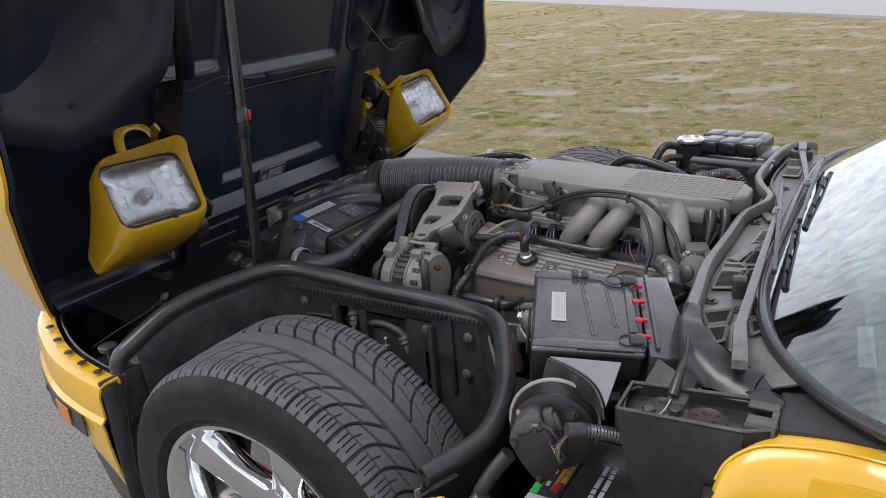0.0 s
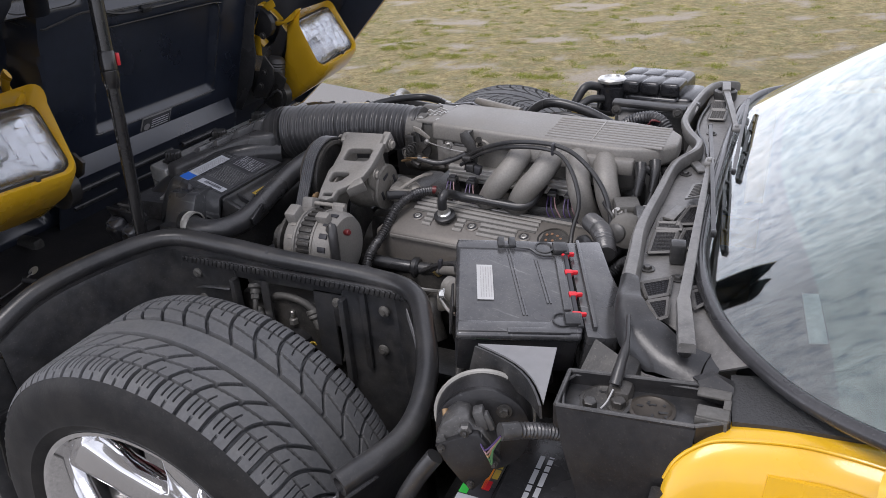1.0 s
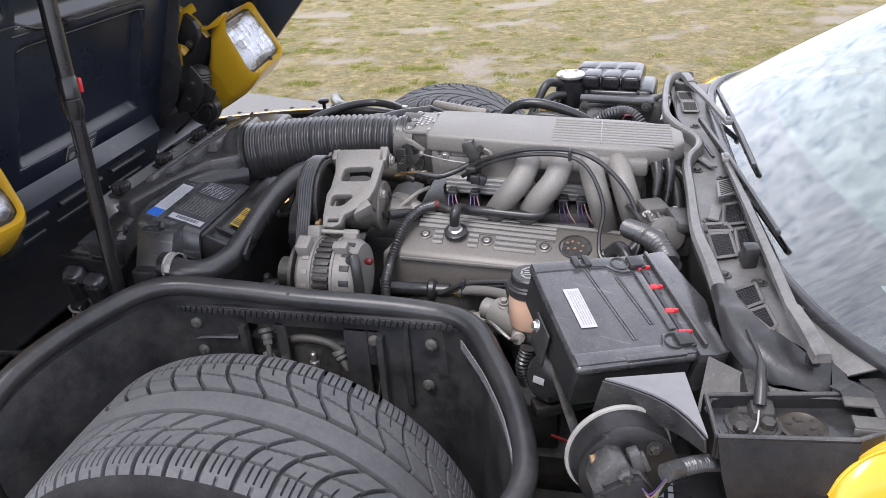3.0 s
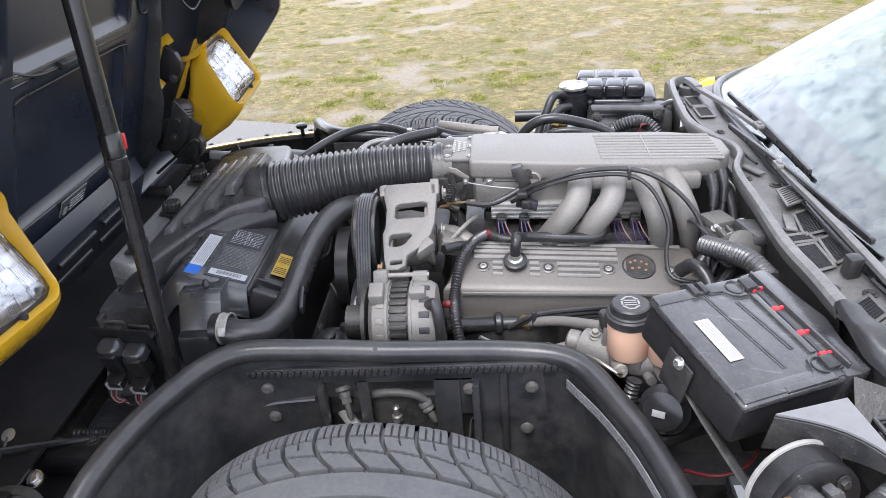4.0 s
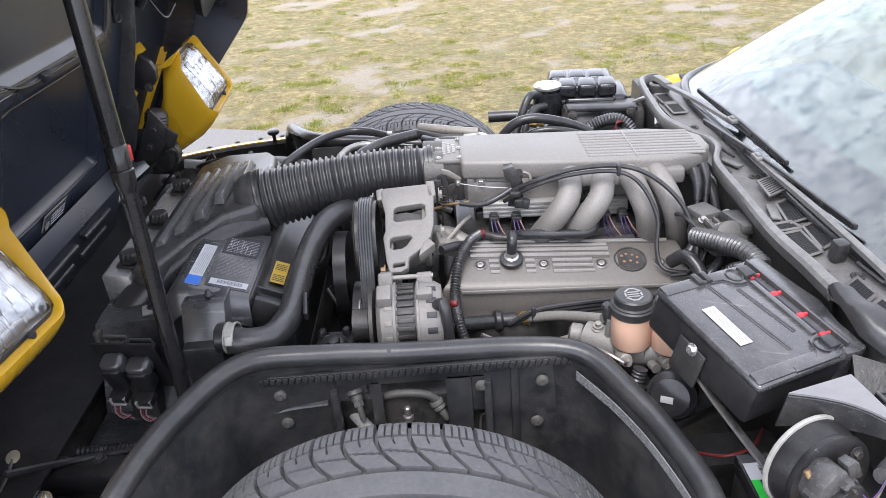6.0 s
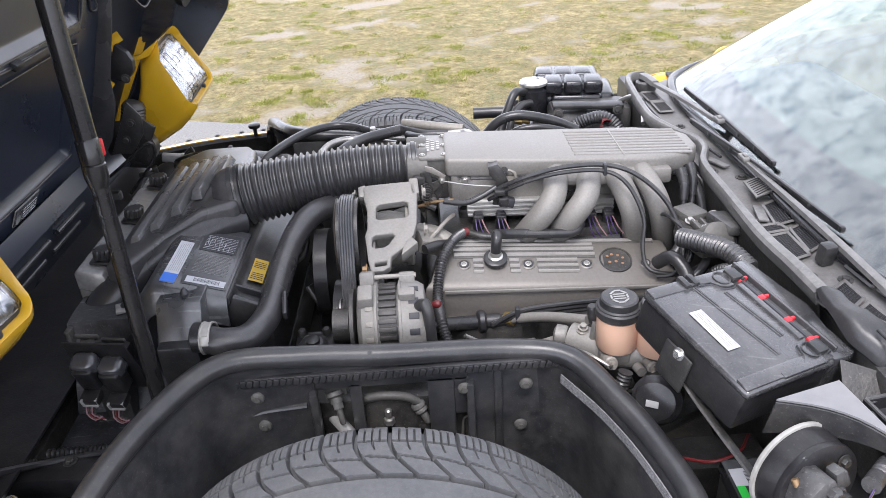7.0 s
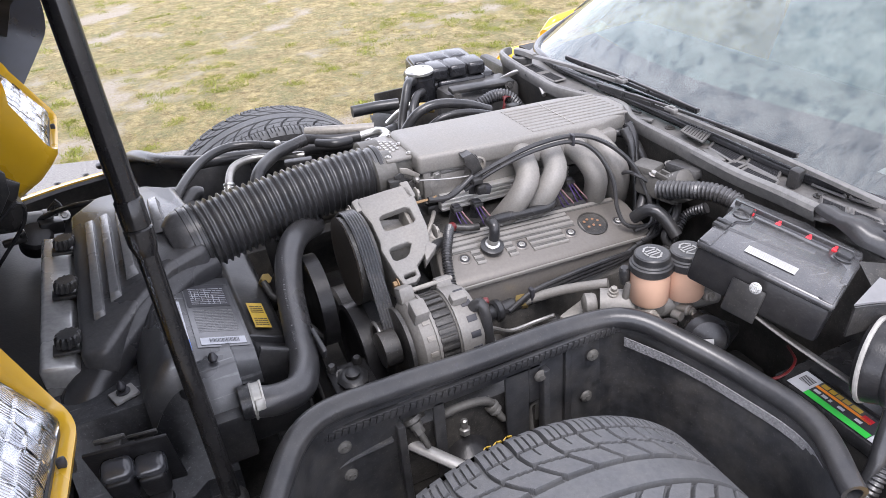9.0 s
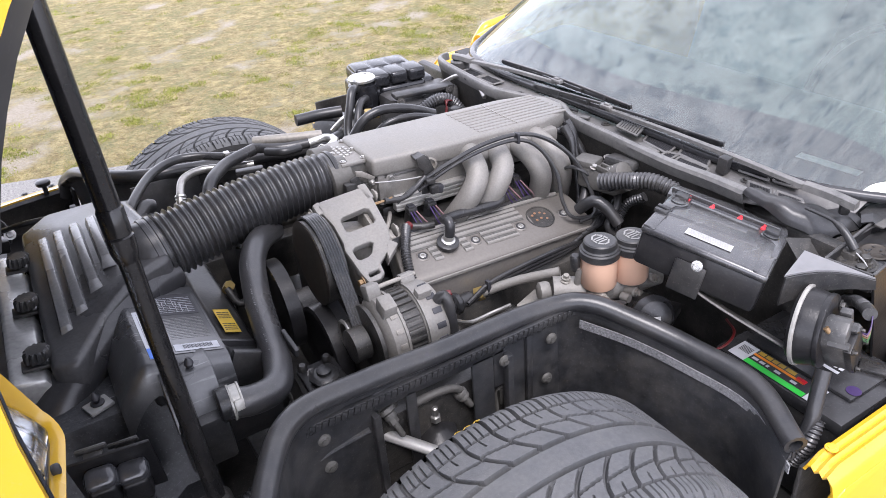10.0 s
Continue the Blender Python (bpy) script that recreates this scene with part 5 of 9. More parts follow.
for sy in (1, -1):
    for x0, x1, xb in ((0.330, 0.275, 0.243), (0.392, 0.335, 0.306), (0.425, 0.450, 0.462), (0.477, 0.503, 0.520)):
        runner(x0, x1, xb, sy, "curved cast intake runner tube")
for sy in (1, -1):
    ry = sy * -0.062
    rail = part("fuel_rail", tip(joined(box((0.288, ry + sy * 0.008, 0.688), (0.285, 0.016, 0.034), 0.003), *[box((0.288, ry - sy * 0.0005, 0.6745 + 0.0088 * k), (0.284, 0.005, 0.0055), 0.001) for k in range(4)])), ZINCDULL, engine, "ribbed bright fuel rail")
    for x in (0.165, 0.208, 0.380, 0.414):
        inj = part("injector", tip(joined(lathe([(0.009, -0.05), (0.011, -0.03), (0.011, -0.004), (0.009, 0.004)], (x, ry - sy * 0.020, 0.672), (0, -0.3 * sy, 0.95), 16), box((x, ry - sy * 0.026, 0.682), (0.020, 0.020, 0.014), 0.003))), PLASTIC, engine, "black fuel injector with purple wires")
        part("cap", tip(box((x, ry - sy * 0.024, 0.690), (0.015, 0.014, 0.005), 0.002)), INK, inj, "dark connector lock")
        for dx in (-0.006, 0.0, 0.006):
            part("wire", tip(tube([(x + dx, ry - sy * 0.036, 0.682), (x + dx * 1.5 + 0.004, ry - sy * 0.052, 0.668), (x + dx * 2 + 0.014, ry - sy * 0.058, 0.650), (x + 0.026, ry - sy * 0.05, 0.640)], 0.0014, 6)), PINKWIRE if dx > 0 else PURPLE, inj)
    part("injector_harness", tip(tube([(0.135, ry - sy * 0.05, 0.652), (0.17, ry - sy * 0.062, 0.648), (0.23, ry - sy * 0.060, 0.646), (0.30, ry - sy * 0.05, 0.640), (0.43, ry - sy * 0.058, 0.648)], 0.006, 8)), RUBBER, engine)
    for x in (0.335, 0.352):
        part("rail_bolt", tip(bolt((x, ry - sy * 0.004, 0.712), (0, -sy, 0.3), 0.008, 0.008)), GRIME, engine)
# bolts and fittings along the plenum side
for x, z in ((0.145, 0.742), (0.228, 0.764), (0.372, 0.725)):
    part("plenum_bolt", bolt((x, -0.052, z), (0, -1, 0), 0.007, 0.006), STEEL, engine)
part("plenum_port", lathe([(0.016, 0), (0.016, 0.014), (0.011, 0.016), (0.01, 0.01)], (0.226, -0.054, 0.748), (0, -1, 0.2), 20), CAST_DARK, engine)
# oil filler neck and the breather pipe along the cover
filler = part("oil_filler", joined(lathe([(0.0215, -0.002), (0.0215, 0.004), (0.017, 0.006)], (0.187, -0.184, 0.642), (0, -0.3, 0.95), 24)), RUBBER, engine, "black oil filler grommet")
part("filler_neck", lathe([(0.0135, 0.004), (0.0135, 0.009), (0.010, 0.011), (0.0095, 0.022)], (0.187, -0.184, 0.642), (0, -0.3, 0.95), 24), ZINC, filler, "bright filler neck")
part("elbow", tube([(0.187, -0.193, 0.662), (0.188, -0.194, 0.676), (0.189, -0.192, 0.686), (0.190, -0.182, 0.690)], 0.0095, 14, 0.003), RUBBER, engine)
part("breather_pipe", tube([(0.190, -0.186, 0.690), (0.192, -0.168, 0.684), (0.203, -0.150, 0.673), (0.235, -0.142, 0.668), (0.29, -0.143, 0.664), (0.332, -0.142, 0.662), (0.350, -0.130, 0.668), (0.356, -0.108, 0.680), (0.358, -0.08, 0.685)], 0.0092, 14), RUBBER, engine, "black breather pipe")
# loops of throttle and vacuum cable over the runners
part("control_cable", tube([(0.195, -0.09, 0.735), (0.25, -0.11, 0.765), (0.32, -0.12, 0.785), (0.40, -0.125, 0.785), (0.455, -0.145, 0.765), (0.50, -0.17, 0.72), (0.52, -0.20, 0.66), (0.505, -0.235, 0.62), (0.47, -0.23, 0.61)], 0.0045, 8), RUBBER, engine, "black control cable looped over the runners")
part("control_cable", tube([(0.185, -0.088, 0.715), (0.24, -0.11, 0.752), (0.31, -0.125, 0.776), (0.39, -0.13, 0.777), (0.43, -0.15, 0.755), (0.455, -0.175, 0.70), (0.45, -0.20, 0.65), (0.46, -0.225, 0.62), (0.52, -0.24, 0.62), (0.56, -0.25, 0.66)], 0.004, 8), RUBBER, engine)
part("cable_tie", box((0.392, -0.128, 0.780), (0.006, 0.016, 0.022), 0.002), INK, engine)
# plug leads and the air pipe below the near cover
for k in range(3):
    part("plug_lead", tube([(0.17, -0.262 - 0.006 * k, 0.548 + 0.006 * k), (0.22, -0.272, 0.568 + 0.008 * k), (0.30, -0.272, 0.577 + 0.008 * k), (0.40, -0.262, 0.575 + 0.007 * k), (0.47, -0.24, 0.57)], 0.0045, 8), RUBBER, engine)
part("lead_clip", box((0.215, -0.274, 0.578), (0.008, 0.012, 0.03), 0.002), INK, engine)
part("air_pipe", tube([(0.20, -0.262, 0.562), (0.26, -0.30, 0.588), (0.32, -0.352, 0.612)], 0.0088, 14), CAST, engine, "dull alloy air pipe")
part("pipe_sleeve", joined(tube([(0.06, -0.285, 0.575), (0.13, -0.262, 0.56), (0.185, -0.257, 0.558)], 0.013, 14), lathe([(0.016, 0), (0.02, 0.004), (0.02, 0.012), (0.016, 0.016)], (0.145, -0.259, 0.559), (1, 0.05, 0), 20)), RUBBER, engine)
part("pipe_nut", lathe([(0.013, -0.008), (0.013, 0.008)], (0.202, -0.262, 0.562), (0.75, -0.5, 0.3), 6), GOLD, engine, "brass pipe nut")
part("steel_line", tube([(0.12, -0.30, 0.56), (0.16, -0.295, 0.535), (0.21, -0.295, 0.535), (0.24, -0.31, 0.548)], 0.004, 8), STEEL, engine)
part("heat_shield", box((0.27, -0.335, 0.548), (0.065, 0.03, 0.03), 0.004, (0, 0, 20)), CAST_DARK, engine)
for x in (0.14, 0.20, 0.26, 0.32, 0.38, 0.44):
    part("exhaust_port", tube([(x, -0.25, 0.50), (x, -0.30, 0.49), (x + 0.02, -0.32, 0.44)], 0.02, 12), GRIME, engine)
# hoses at the back of the plenum
for pts, r in (([(0.53, -0.04, 0.735), (0.575, -0.07, 0.72), (0.59, -0.10, 0.67), (0.575, -0.13, 0.62)], 0.009), ([(0.545, 0.0, 0.73), (0.60, -0.05, 0.71), (0.61, -0.10, 0.65), (0.6, -0.14, 0.60)], 0.008), ([(0.50, -0.20, 0.62), (0.55, -0.17, 0.66), (0.58, -0.18, 0.63)], 0.01)):
    part("rear_hose", tube(pts, r, 12), RUBBER, engine)
for k, (x_, y_) in enumerate(((0.545, -0.085), (0.568, -0.065))):
    part("plug_boot", tube([(x_, y_, 0.750), (x_ + 0.004, y_ - 0.018, 0.728), (x_ + 0.002, y_ - 0.03, 0.70)], lambda t, m_: 0.011 - 0.004 * t, 12), RUBBER, engine, "black ignition lead boot")
    part("ignition_lead", tube([(x_ + 0.002, y_ - 0.03, 0.70), (x_ - 0.005, y_ - 0.05, 0.66), (x_ - 0.015, y_ - 0.07, 0.62), (x_ - 0.03, y_ - 0.09, 0.58)], 0.005, 10), RUBBER, engine)
for k in range(4):
    part("ignition_lead", tube([(0.44 + 0.012 * k, -0.245, 0.575 + 0.006 * k), (0.50 + 0.008 * k, -0.24, 0.60), (0.535, -0.215 + 0.012 * k, 0.64), (0.55, -0.18 + 0.012 * k, 0.665)], 0.0042, 8), RUBBER, engine)
part("firewall_loom", corrugated([(0.575, -0.30, 0.66), (0.555, -0.27, 0.635), (0.52, -0.28, 0.60), (0.47, -0.30, 0.575)], 0.009, 0.006, 0.0012), HOSE, engine)
part("coil_lead", tube([(0.53, -0.20, 0.68), (0.50, -0.17, 0.70), (0.50, -0.13, 0.675), (0.52, -0.12, 0.64)], 0.004, 8), RUBBER, engine)
# corrugated loom from the front of the cover down to the alternator
part("wiring_loom", corrugated([(0.132, -0.125, 0.668), (0.112, -0.16, 0.672), (0.09, -0.20, 0.655), (0.078, -0.25, 0.615), (0.082, -0.31, 0.60), (0.092, -0.35, 0.57), (0.098, -0.375, 0.53)], 0.0085, 0.0055, 0.0012), HOSE, engine, "black corrugated wiring loom")
part("red_tape", tube([(0.134, -0.124, 0.668), (0.142, -0.121, 0.668)], 0.0088, 12), DARKRED, engine)
part("loom_tail", tube([(0.142, -0.121, 0.666), (0.165, -0.135, 0.664), (0.185, -0.138, 0.662)], 0.007, 10), GRIME, engine)

# ---- accessory drive ----
def ring_points(cy, cz, r, a0, a1, n=18):
    return [(cy + r * math.cos(radians(a0 + (a1 - a0) * i / (n - 1))), cz + r * math.sin(radians(a0 + (a1 - a0) * i / (n - 1)))) for i in range(n)]


drive = thing("accessory_drive", (-0.06, -0.15, 0.45), "belt drive with dark pulleys and a ribbed black belt", "engine part")
upper, lower = (-0.196, 0.708, 0.073), (-0.307, 0.624, 0.025)
for (cy, cz, r), nm in ((upper, "pulley"), (lower, "pulley")):
    part(nm, lathe([(r * 0.3, -0.012), (r * 0.85, -0.010), (r * 0.9, -0.018), (r, -0.018), (r, 0.018), (r * 0.9, 0.018), (r * 0.85, 0.006), (r * 0.3, 0.008)], (-0.066, cy, cz), (1, 0, 0), 48), GRIME, drive)
dy, dz = lower[0] - upper[0], lower[1] - upper[1]
base_ang = math.degrees(math.atan2(dz, dy))
off = math.degrees(math.acos((upper[2] - lower[2]) / math.hypot(dy, dz)))
loop = ring_points(upper[0], upper[1], upper[2] + 0.003, base_ang + off, base_ang - off + 360, 40) + ring_points(lower[0], lower[1], lower[2] + 0.003, base_ang - off, base_ang + off, 20)
bm = bmesh.new()
# ribbed on its outer face
prof = [(-0.0120, 0.0), (-0.0120, 0.0035)] + [(-0.0110 + 0.022 * k / 10, 0.0042 if k % 2 else 0.0028) for k in range(11)] + [(0.0120, 0.0035), (0.0120, 0.0)]
cyc = []
for i, (y, z) in enumerate(loop):
    ty, tz = loop[(i + 1) % len(loop)][0] - loop[i - 1][0], loop[(i + 1) % len(loop)][1] - loop[i - 1][1]
    ln = math.hypot(ty, tz)
    cyc.append([bm.verts.new((-0.066 + hx, y + tz / ln * rr_, z - ty / ln * rr_)) for hx, rr_ in prof])
for i in range(len(cyc)):
    a, b = cyc[i], cyc[(i + 1) % len(cyc)]
    for k in range(len(prof)):
        m_ = (k + 1) % len(prof)
        bm.faces.new((a[k], a[m_], b[m_], b[k]))
bmesh.ops.recalc_face_normals(bm, faces=bm.faces)
part("belt", bm, BELT, drive, "grey worn drive belt")
part("pulley_face", lathe([(0.073, -0.0185), (0.0745, -0.0205), (0.072, -0.0215), (0.062, -0.0205), (0.030, -0.0195), (0.012, -0.0195)], (-0.066, upper[0], upper[1]), (1, 0, 0), 56), BRONZEDARK, drive, "brownish pulley face")
part("pulley_lip", lathe([(0.022, -0.019), (0.0265, -0.021), (0.0285, -0.019), (0.0285, -0.0165), (0.024, -0.0165)], (-0.066, lower[0], lower[1]), (1, 0, 0), 36, caps=False), STEEL, drive, "worn bright pulley lip")
part("water_pump_pulley", lathe([(0.012, -0.016), (0.055, -0.012), (0.074, -0.016), (0.082, -0.014), (0.082, 0.010), (0.06, 0.012)], (-0.128, -0.128, 0.607), (1, 0, 0), 48), BLACKPL, drive, "dark pressed pulley")
part("damper_pulley", lathe([(0.02, -0.012), (0.070, -0.010), (0.078, -0.014), (0.086, -0.012), (0.086, 0.014), (0.06, 0.016)], (-0.092, -0.225, 0.545), (1, 0, 0), 48), BLACKPL, drive, "dark lower pulley")
part("crank_pulley", lathe([(0.03, -0.02), (0.08, -0.018), (0.085, -0.012), (0.085, 0.03), (0.07, 0.03)], (-0.06, -0.02, 0.45), (1, 0, 0), 40), GRIME, drive)
part("pump_body", lathe([(0.03, -0.03), (0.050, -0.025), (0.052, 0.0), (0.045, 0.03), (0.03, 0.04)], (0.0, -0.150, 0.680), (1, 0, 0), 32), CAST_DARK, drive, "cast pump body behind the bracket")
part("pump_face", lathe([(0.020, -0.004), (0.046, -0.003), (0.048, 0.0), (0.048, 0.008), (0.045, 0.011), (0.016, 0.012), (0.014, 0.006)], (0.030, -0.143, 0.672), (1, 0, 0), 44), CAST_DARK, drive, "round cast pump face")
for a_ in (20, 110, 200, 290):
    part("face_slot", box((0.0425, -0.143 + 0.028 * math.cos(radians(a_)), 0.672 + 0.028 * math.sin(radians(a_))), (0.002, 0.020, 0.007), 0.0008, (a_ + 90, 0, 0)), INK, drive, "dark slot in the pump face")
part("coolant_neck", joined(tube([(0.05, -0.10, 0.665), (0.08, -0.115, 0.665), (0.11, -0.13, 0.65)], 0.016, 14), box((0.07, -0.14, 0.66), (0.05, 0.05, 0.03), 0.008, (0, 20, 10)), tube([(0.07, -0.15, 0.672), (0.10, -0.12, 0.69), (0.118, -0.09, 0.69)], 0.004, 8)), CAST_DARK, drive)
part("coolant_hose", tube([(0.060, -0.185, 0.672), (0.085, -0.165, 0.668), (0.11, -0.14, 0.655)], 0.009, 12), RUBBER, drive)

bracket = thing("accessory_bracket", (0, -0.22, 0.66), "cast aluminium accessory bracket with two windows", "bracket")
# outline in the plane of the plate: a along x, b down the slope
AO, AB = Vector((0, -0.140, 0.790)), Vector((0, -0.876, -0.482)).normalized()
AN = Vector((0, -0.482, 0.876)).normalized()


def on_plate(a, b, n=0.0):
    return AO + Vector((a, 0, 0)) + AB * b + AN * n


def plate_ring(pts, thick, bev=0.003):
    bm = bmesh.new()
    lo = [bm.verts.new(on_plate(a, b, -thick)) for a, b in pts]
    hi = [bm.verts.new(on_plate(a, b, 0)) for a, b in pts]
    bm.faces.new(hi)
    bm.faces.new(lo[::-1])
    for i in range(len(pts)):
        j = (i + 1) % len(pts)
        bm.faces.new((lo[i], lo[j], hi[j], hi[i]))
    return bevelled(bm, bev)


outline = [(-0.044, 0.016), (-0.036, 0.006), (0.010, 0.004), (0.040, 0.003), (0.052, 0.008), (0.054, 0.030), (0.051, 0.092), (0.045, 0.116), (0.030, 0.138), (0.006, 0.156), (0.004, 0.176), (-0.008, 0.184), (-0.028, 0.184), (-0.033, 0.160), (-0.036, 0.130), (-0.038, 0.112), (-0.034, 0.098), (-0.034, 0.060)]
windows = [[(-0.018, 0.054), (-0.012, 0.050), (0.030, 0.046), (0.037, 0.050), (0.037, 0.074), (0.032, 0.079), (-0.014, 0.081), (-0.019, 0.077)], [(-0.026, 0.117), (-0.021, 0.113), (0.008, 0.111), (0.013, 0.116), (0.002, 0.132), (-0.006, 0.137), (-0.022, 0.138), (-0.026, 0.134)], [(-0.022, 0.166), (-0.002, 0.164), (-0.002, 0.172), (-0.022, 0.174)]]


def windowed_plate(outer, holes, thick):
    """A flat casting with openings cut right through it."""
    bm = bmesh.new()
    edges = []
    for loop_ in [outer] + holes:
        vs = [bm.verts.new((a, b, 0)) for a, b in loop_]
        edges += [bm.edges.new((vs[i], vs[(i + 1) % len(vs)])) for i in range(len(vs))]
    bmesh.ops.triangle_fill(bm, use_beauty=True, use_dissolve=False, edges=edges)
    ext = bmesh.ops.extrude_face_region(bm, geom=bm.faces[:])
    for v in ext["geom"]:
        if isinstance(v, bmesh.types.BMVert):
            v.co.z -= thick
    bevelled(bm, 0.0028, 2)
    for v in bm.verts:
        v.co = on_plate(*v.co)
    return bm


part("cast_plate", windowed_plate(outline, windows, 0.017), CAST, bracket, "weathered cast plate with two windows")
for q_ in ([(0.040, -0.004), (0.056, -0.004), (0.058, 0.030), (0.042, 0.034)], [(-0.050, 0.008), (-0.036, 0.004), (-0.034, 0.030), (-0.048, 0.032)], [(0.028, 0.128), (0.040, 0.118), (0.052, 0.132), (0.022, 0.156)]):
    part("cast_boss", plate_ring(q_, 0.026), CAST, bracket)
part("side_web", joined(prism([(-0.145, 0.768), (-0.15, 0.70), (-0.22, 0.64), (-0.285, 0.655), (-0.285, 0.690)], "x", -0.030, -0.022, 0.003), prism([(-0.150, 0.765), (-0.13, 0.69), (-0.17, 0.66), (-0.21, 0.70), (-0.21, 0.735)], "x", 0.030, 0.038, 0.003)), CAST_DARK, bracket)
for a, b, c in ((-0.054, 0.020, 1), (0.062, 0.020, -1), (0.062, 0.10, -1)):
    part("bracket_bolt", bolt(on_plate(a, b, -0.012), (-c, 0, 0), 0.008, 0.006), CAST_DARK, bracket)
part("cross_bolt", bolt(on_plate(-0.034, 0.176, -0.006), (-1, 0, 0), 0.007, 0.008), BRONZE, bracket)

alt = thing("alternator", (0, -0.31, 0.61), "bare aluminium alternator with black vent windings", "alternator")
AC = (0.0, -0.345, 0.630)
part("front_housing", lathe([(0.03, -0.052), (0.055, -0.050), (0.064, -0.042), (0.066, -0.020), (0.062, -0.015)], AC, (1, 0, 0), 40), CAST, alt, "cast alternator front housing")
part("rear_housing", lathe([(0.062, 0.014), (0.066, 0.019), (0.065, 0.045), (0.058, 0.056), (0.03, 0.060)], AC, (1, 0, 0), 40), CAST, alt)
part("winding_core", lathe([(0.055, -0.022), (0.060, -0.018), (0.060, 0.018), (0.055, 0.022)], AC, (1, 0, 0), 40), GRIME, alt, "dark laminated windings")
for k in range(30):
    a = radians(k * 12)
    part("vent_fin", box((AC[0] - 0.002, AC[1] + 0.0615 * math.cos(a), AC[2] + 0.0615 * math.sin(a)), (0.028, 0.006, 0.0075), 0.001, (math.degrees(a), 0, 0)), GRIME, alt)
for a in (110, 65, 200, 290):
    part("mount_ear", box((AC[0] - 0.034, AC[1] + 0.070 * math.cos(radians(a)), AC[2] + 0.070 * math.sin(radians(a))), (0.024, 0.030, 0.030), 0.004, (a, 0, 0)), CAST, alt)
    part("mount_ear", box((AC[0] + 0.030, AC[1] + 0.066 * math.cos(radians(a)), AC[2] + 0.066 * math.sin(radians(a))), (0.026, 0.030, 0.016), 0.003, (a, 0, 0)), CAST, alt)
for a in range(95, 290, 22):
    part("vent_slot", box((AC[0] + 0.040, AC[1] + 0.0645 * math.cos(radians(a)), AC[2] + 0.0645 * math.sin(radians(a))), (0.016, 0.004, 0.010), 0.001, (a, 0, 0)), INK, alt, "dark cooling slot")
    part("vent_slot", box((AC[0] - 0.030, AC[1] + 0.0655 * math.cos(radians(a + 8)), AC[2] + 0.0655 * math.sin(radians(a + 8))), (0.012, 0.002, 0.008), 0.0005, (a + 8, 0, 0)), CAST_DARK, alt)
part("housing_lip", joined(*[lathe([(0.0655, -0.0025), (0.0682, -0.002), (0.0682, 0.002), (0.0655, 0.0025)], (AC[0] + dx_, AC[1], AC[2]), (1, 0, 0), 40, caps=False) for dx_ in (-0.020, 0.018)]), CAST, alt)
part("tie_bolt", tube([(AC[0] - 0.04, AC[1] + 0.028, AC[2] + 0.070), (AC[0] + 0.045, AC[1] + 0.028, AC[2] + 0.070)], 0.004, 10), CAST_DARK, alt)
part("pulley", lathe([(0.01, -0.02), (0.028, -0.018), (0.028, 0.008), (0.02, 0.01)], (-0.075, *AC[1:]), (1, 0, 0), 28), GRIME, alt)
part("fan", lathe([(0.02, -0.004), (0.058, -0.004), (0.058, 0.002), (0.02, 0.004)], (-0.058, *AC[1:]), (1, 0, 0), 36), GRIME, alt)
part("terminal_boot", joined(tube([(0.048, -0.380, 0.680), (0.058, -0.388, 0.690), (0.062, -0.394, 0.672), (0.065, -0.398, 0.62)], 0.009, 12), corrugated([(0.065, -0.398, 0.62), (0.068, -0.394, 0.57), (0.075, -0.38, 0.52)], 0.0095, 0.006, 0.0012)), RUBBER, alt)
part("red_boot", lathe([(0.005, 0), (0.006, 0.003), (0.006, 0.010), (0.004, 0.013)], (0.070, -0.365, 0.672), (0.8, -0.3, 0.2), 14), DARKRED, alt, "dark red terminal cap")


# ---- air intake, radiator end ----
airbox = thing("air_filter_box", (-0.42, 0.02, 0.55), "black ribbed plastic air filter box with three knobs", "air box")
lid_plan = [(-0.498, -0.215), (-0.500, 0.27), (-0.45, 0.335), (-0.345, 0.335), (-0.300, 0.20), (-0.283, 0.06), (-0.283, -0.085), (-0.345, -0.112), (-0.405, -0.155), (-0.46, -0.225)]
lid_bm = prism(lid_plan, "z", 0.60, 0.70, 0.012, 3)
for v in lid_bm.verts:
    if v.co.z > 0.65:
        v.co.z += 0.045 * ramp(v.co.x, -0.48, -0.33) * ramp(-v.co.y, -0.34, -0.15)
part("lid", lid_bm, LIDGREY, airbox, "worn grey-black lid")


def moved_ends(bm_, zt, y0, y1):
    """Slope the two ends of a rib down to the lid."""
    for v in bm_.verts:
        if v.co.z > zt + 0.006:
            v.co.y += 0.010 if v.co.y < (y0 + y1) / 2 else -0.014
    return bm_


# ribs wear the paler tone that stands in for sky brightness
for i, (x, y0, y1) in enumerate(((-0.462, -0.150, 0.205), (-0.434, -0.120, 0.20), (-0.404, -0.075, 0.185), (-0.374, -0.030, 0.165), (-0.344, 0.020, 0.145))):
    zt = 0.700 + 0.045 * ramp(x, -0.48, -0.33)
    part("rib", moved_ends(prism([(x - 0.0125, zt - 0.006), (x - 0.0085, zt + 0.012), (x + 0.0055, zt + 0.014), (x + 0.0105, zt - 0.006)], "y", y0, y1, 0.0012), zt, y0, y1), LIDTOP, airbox)
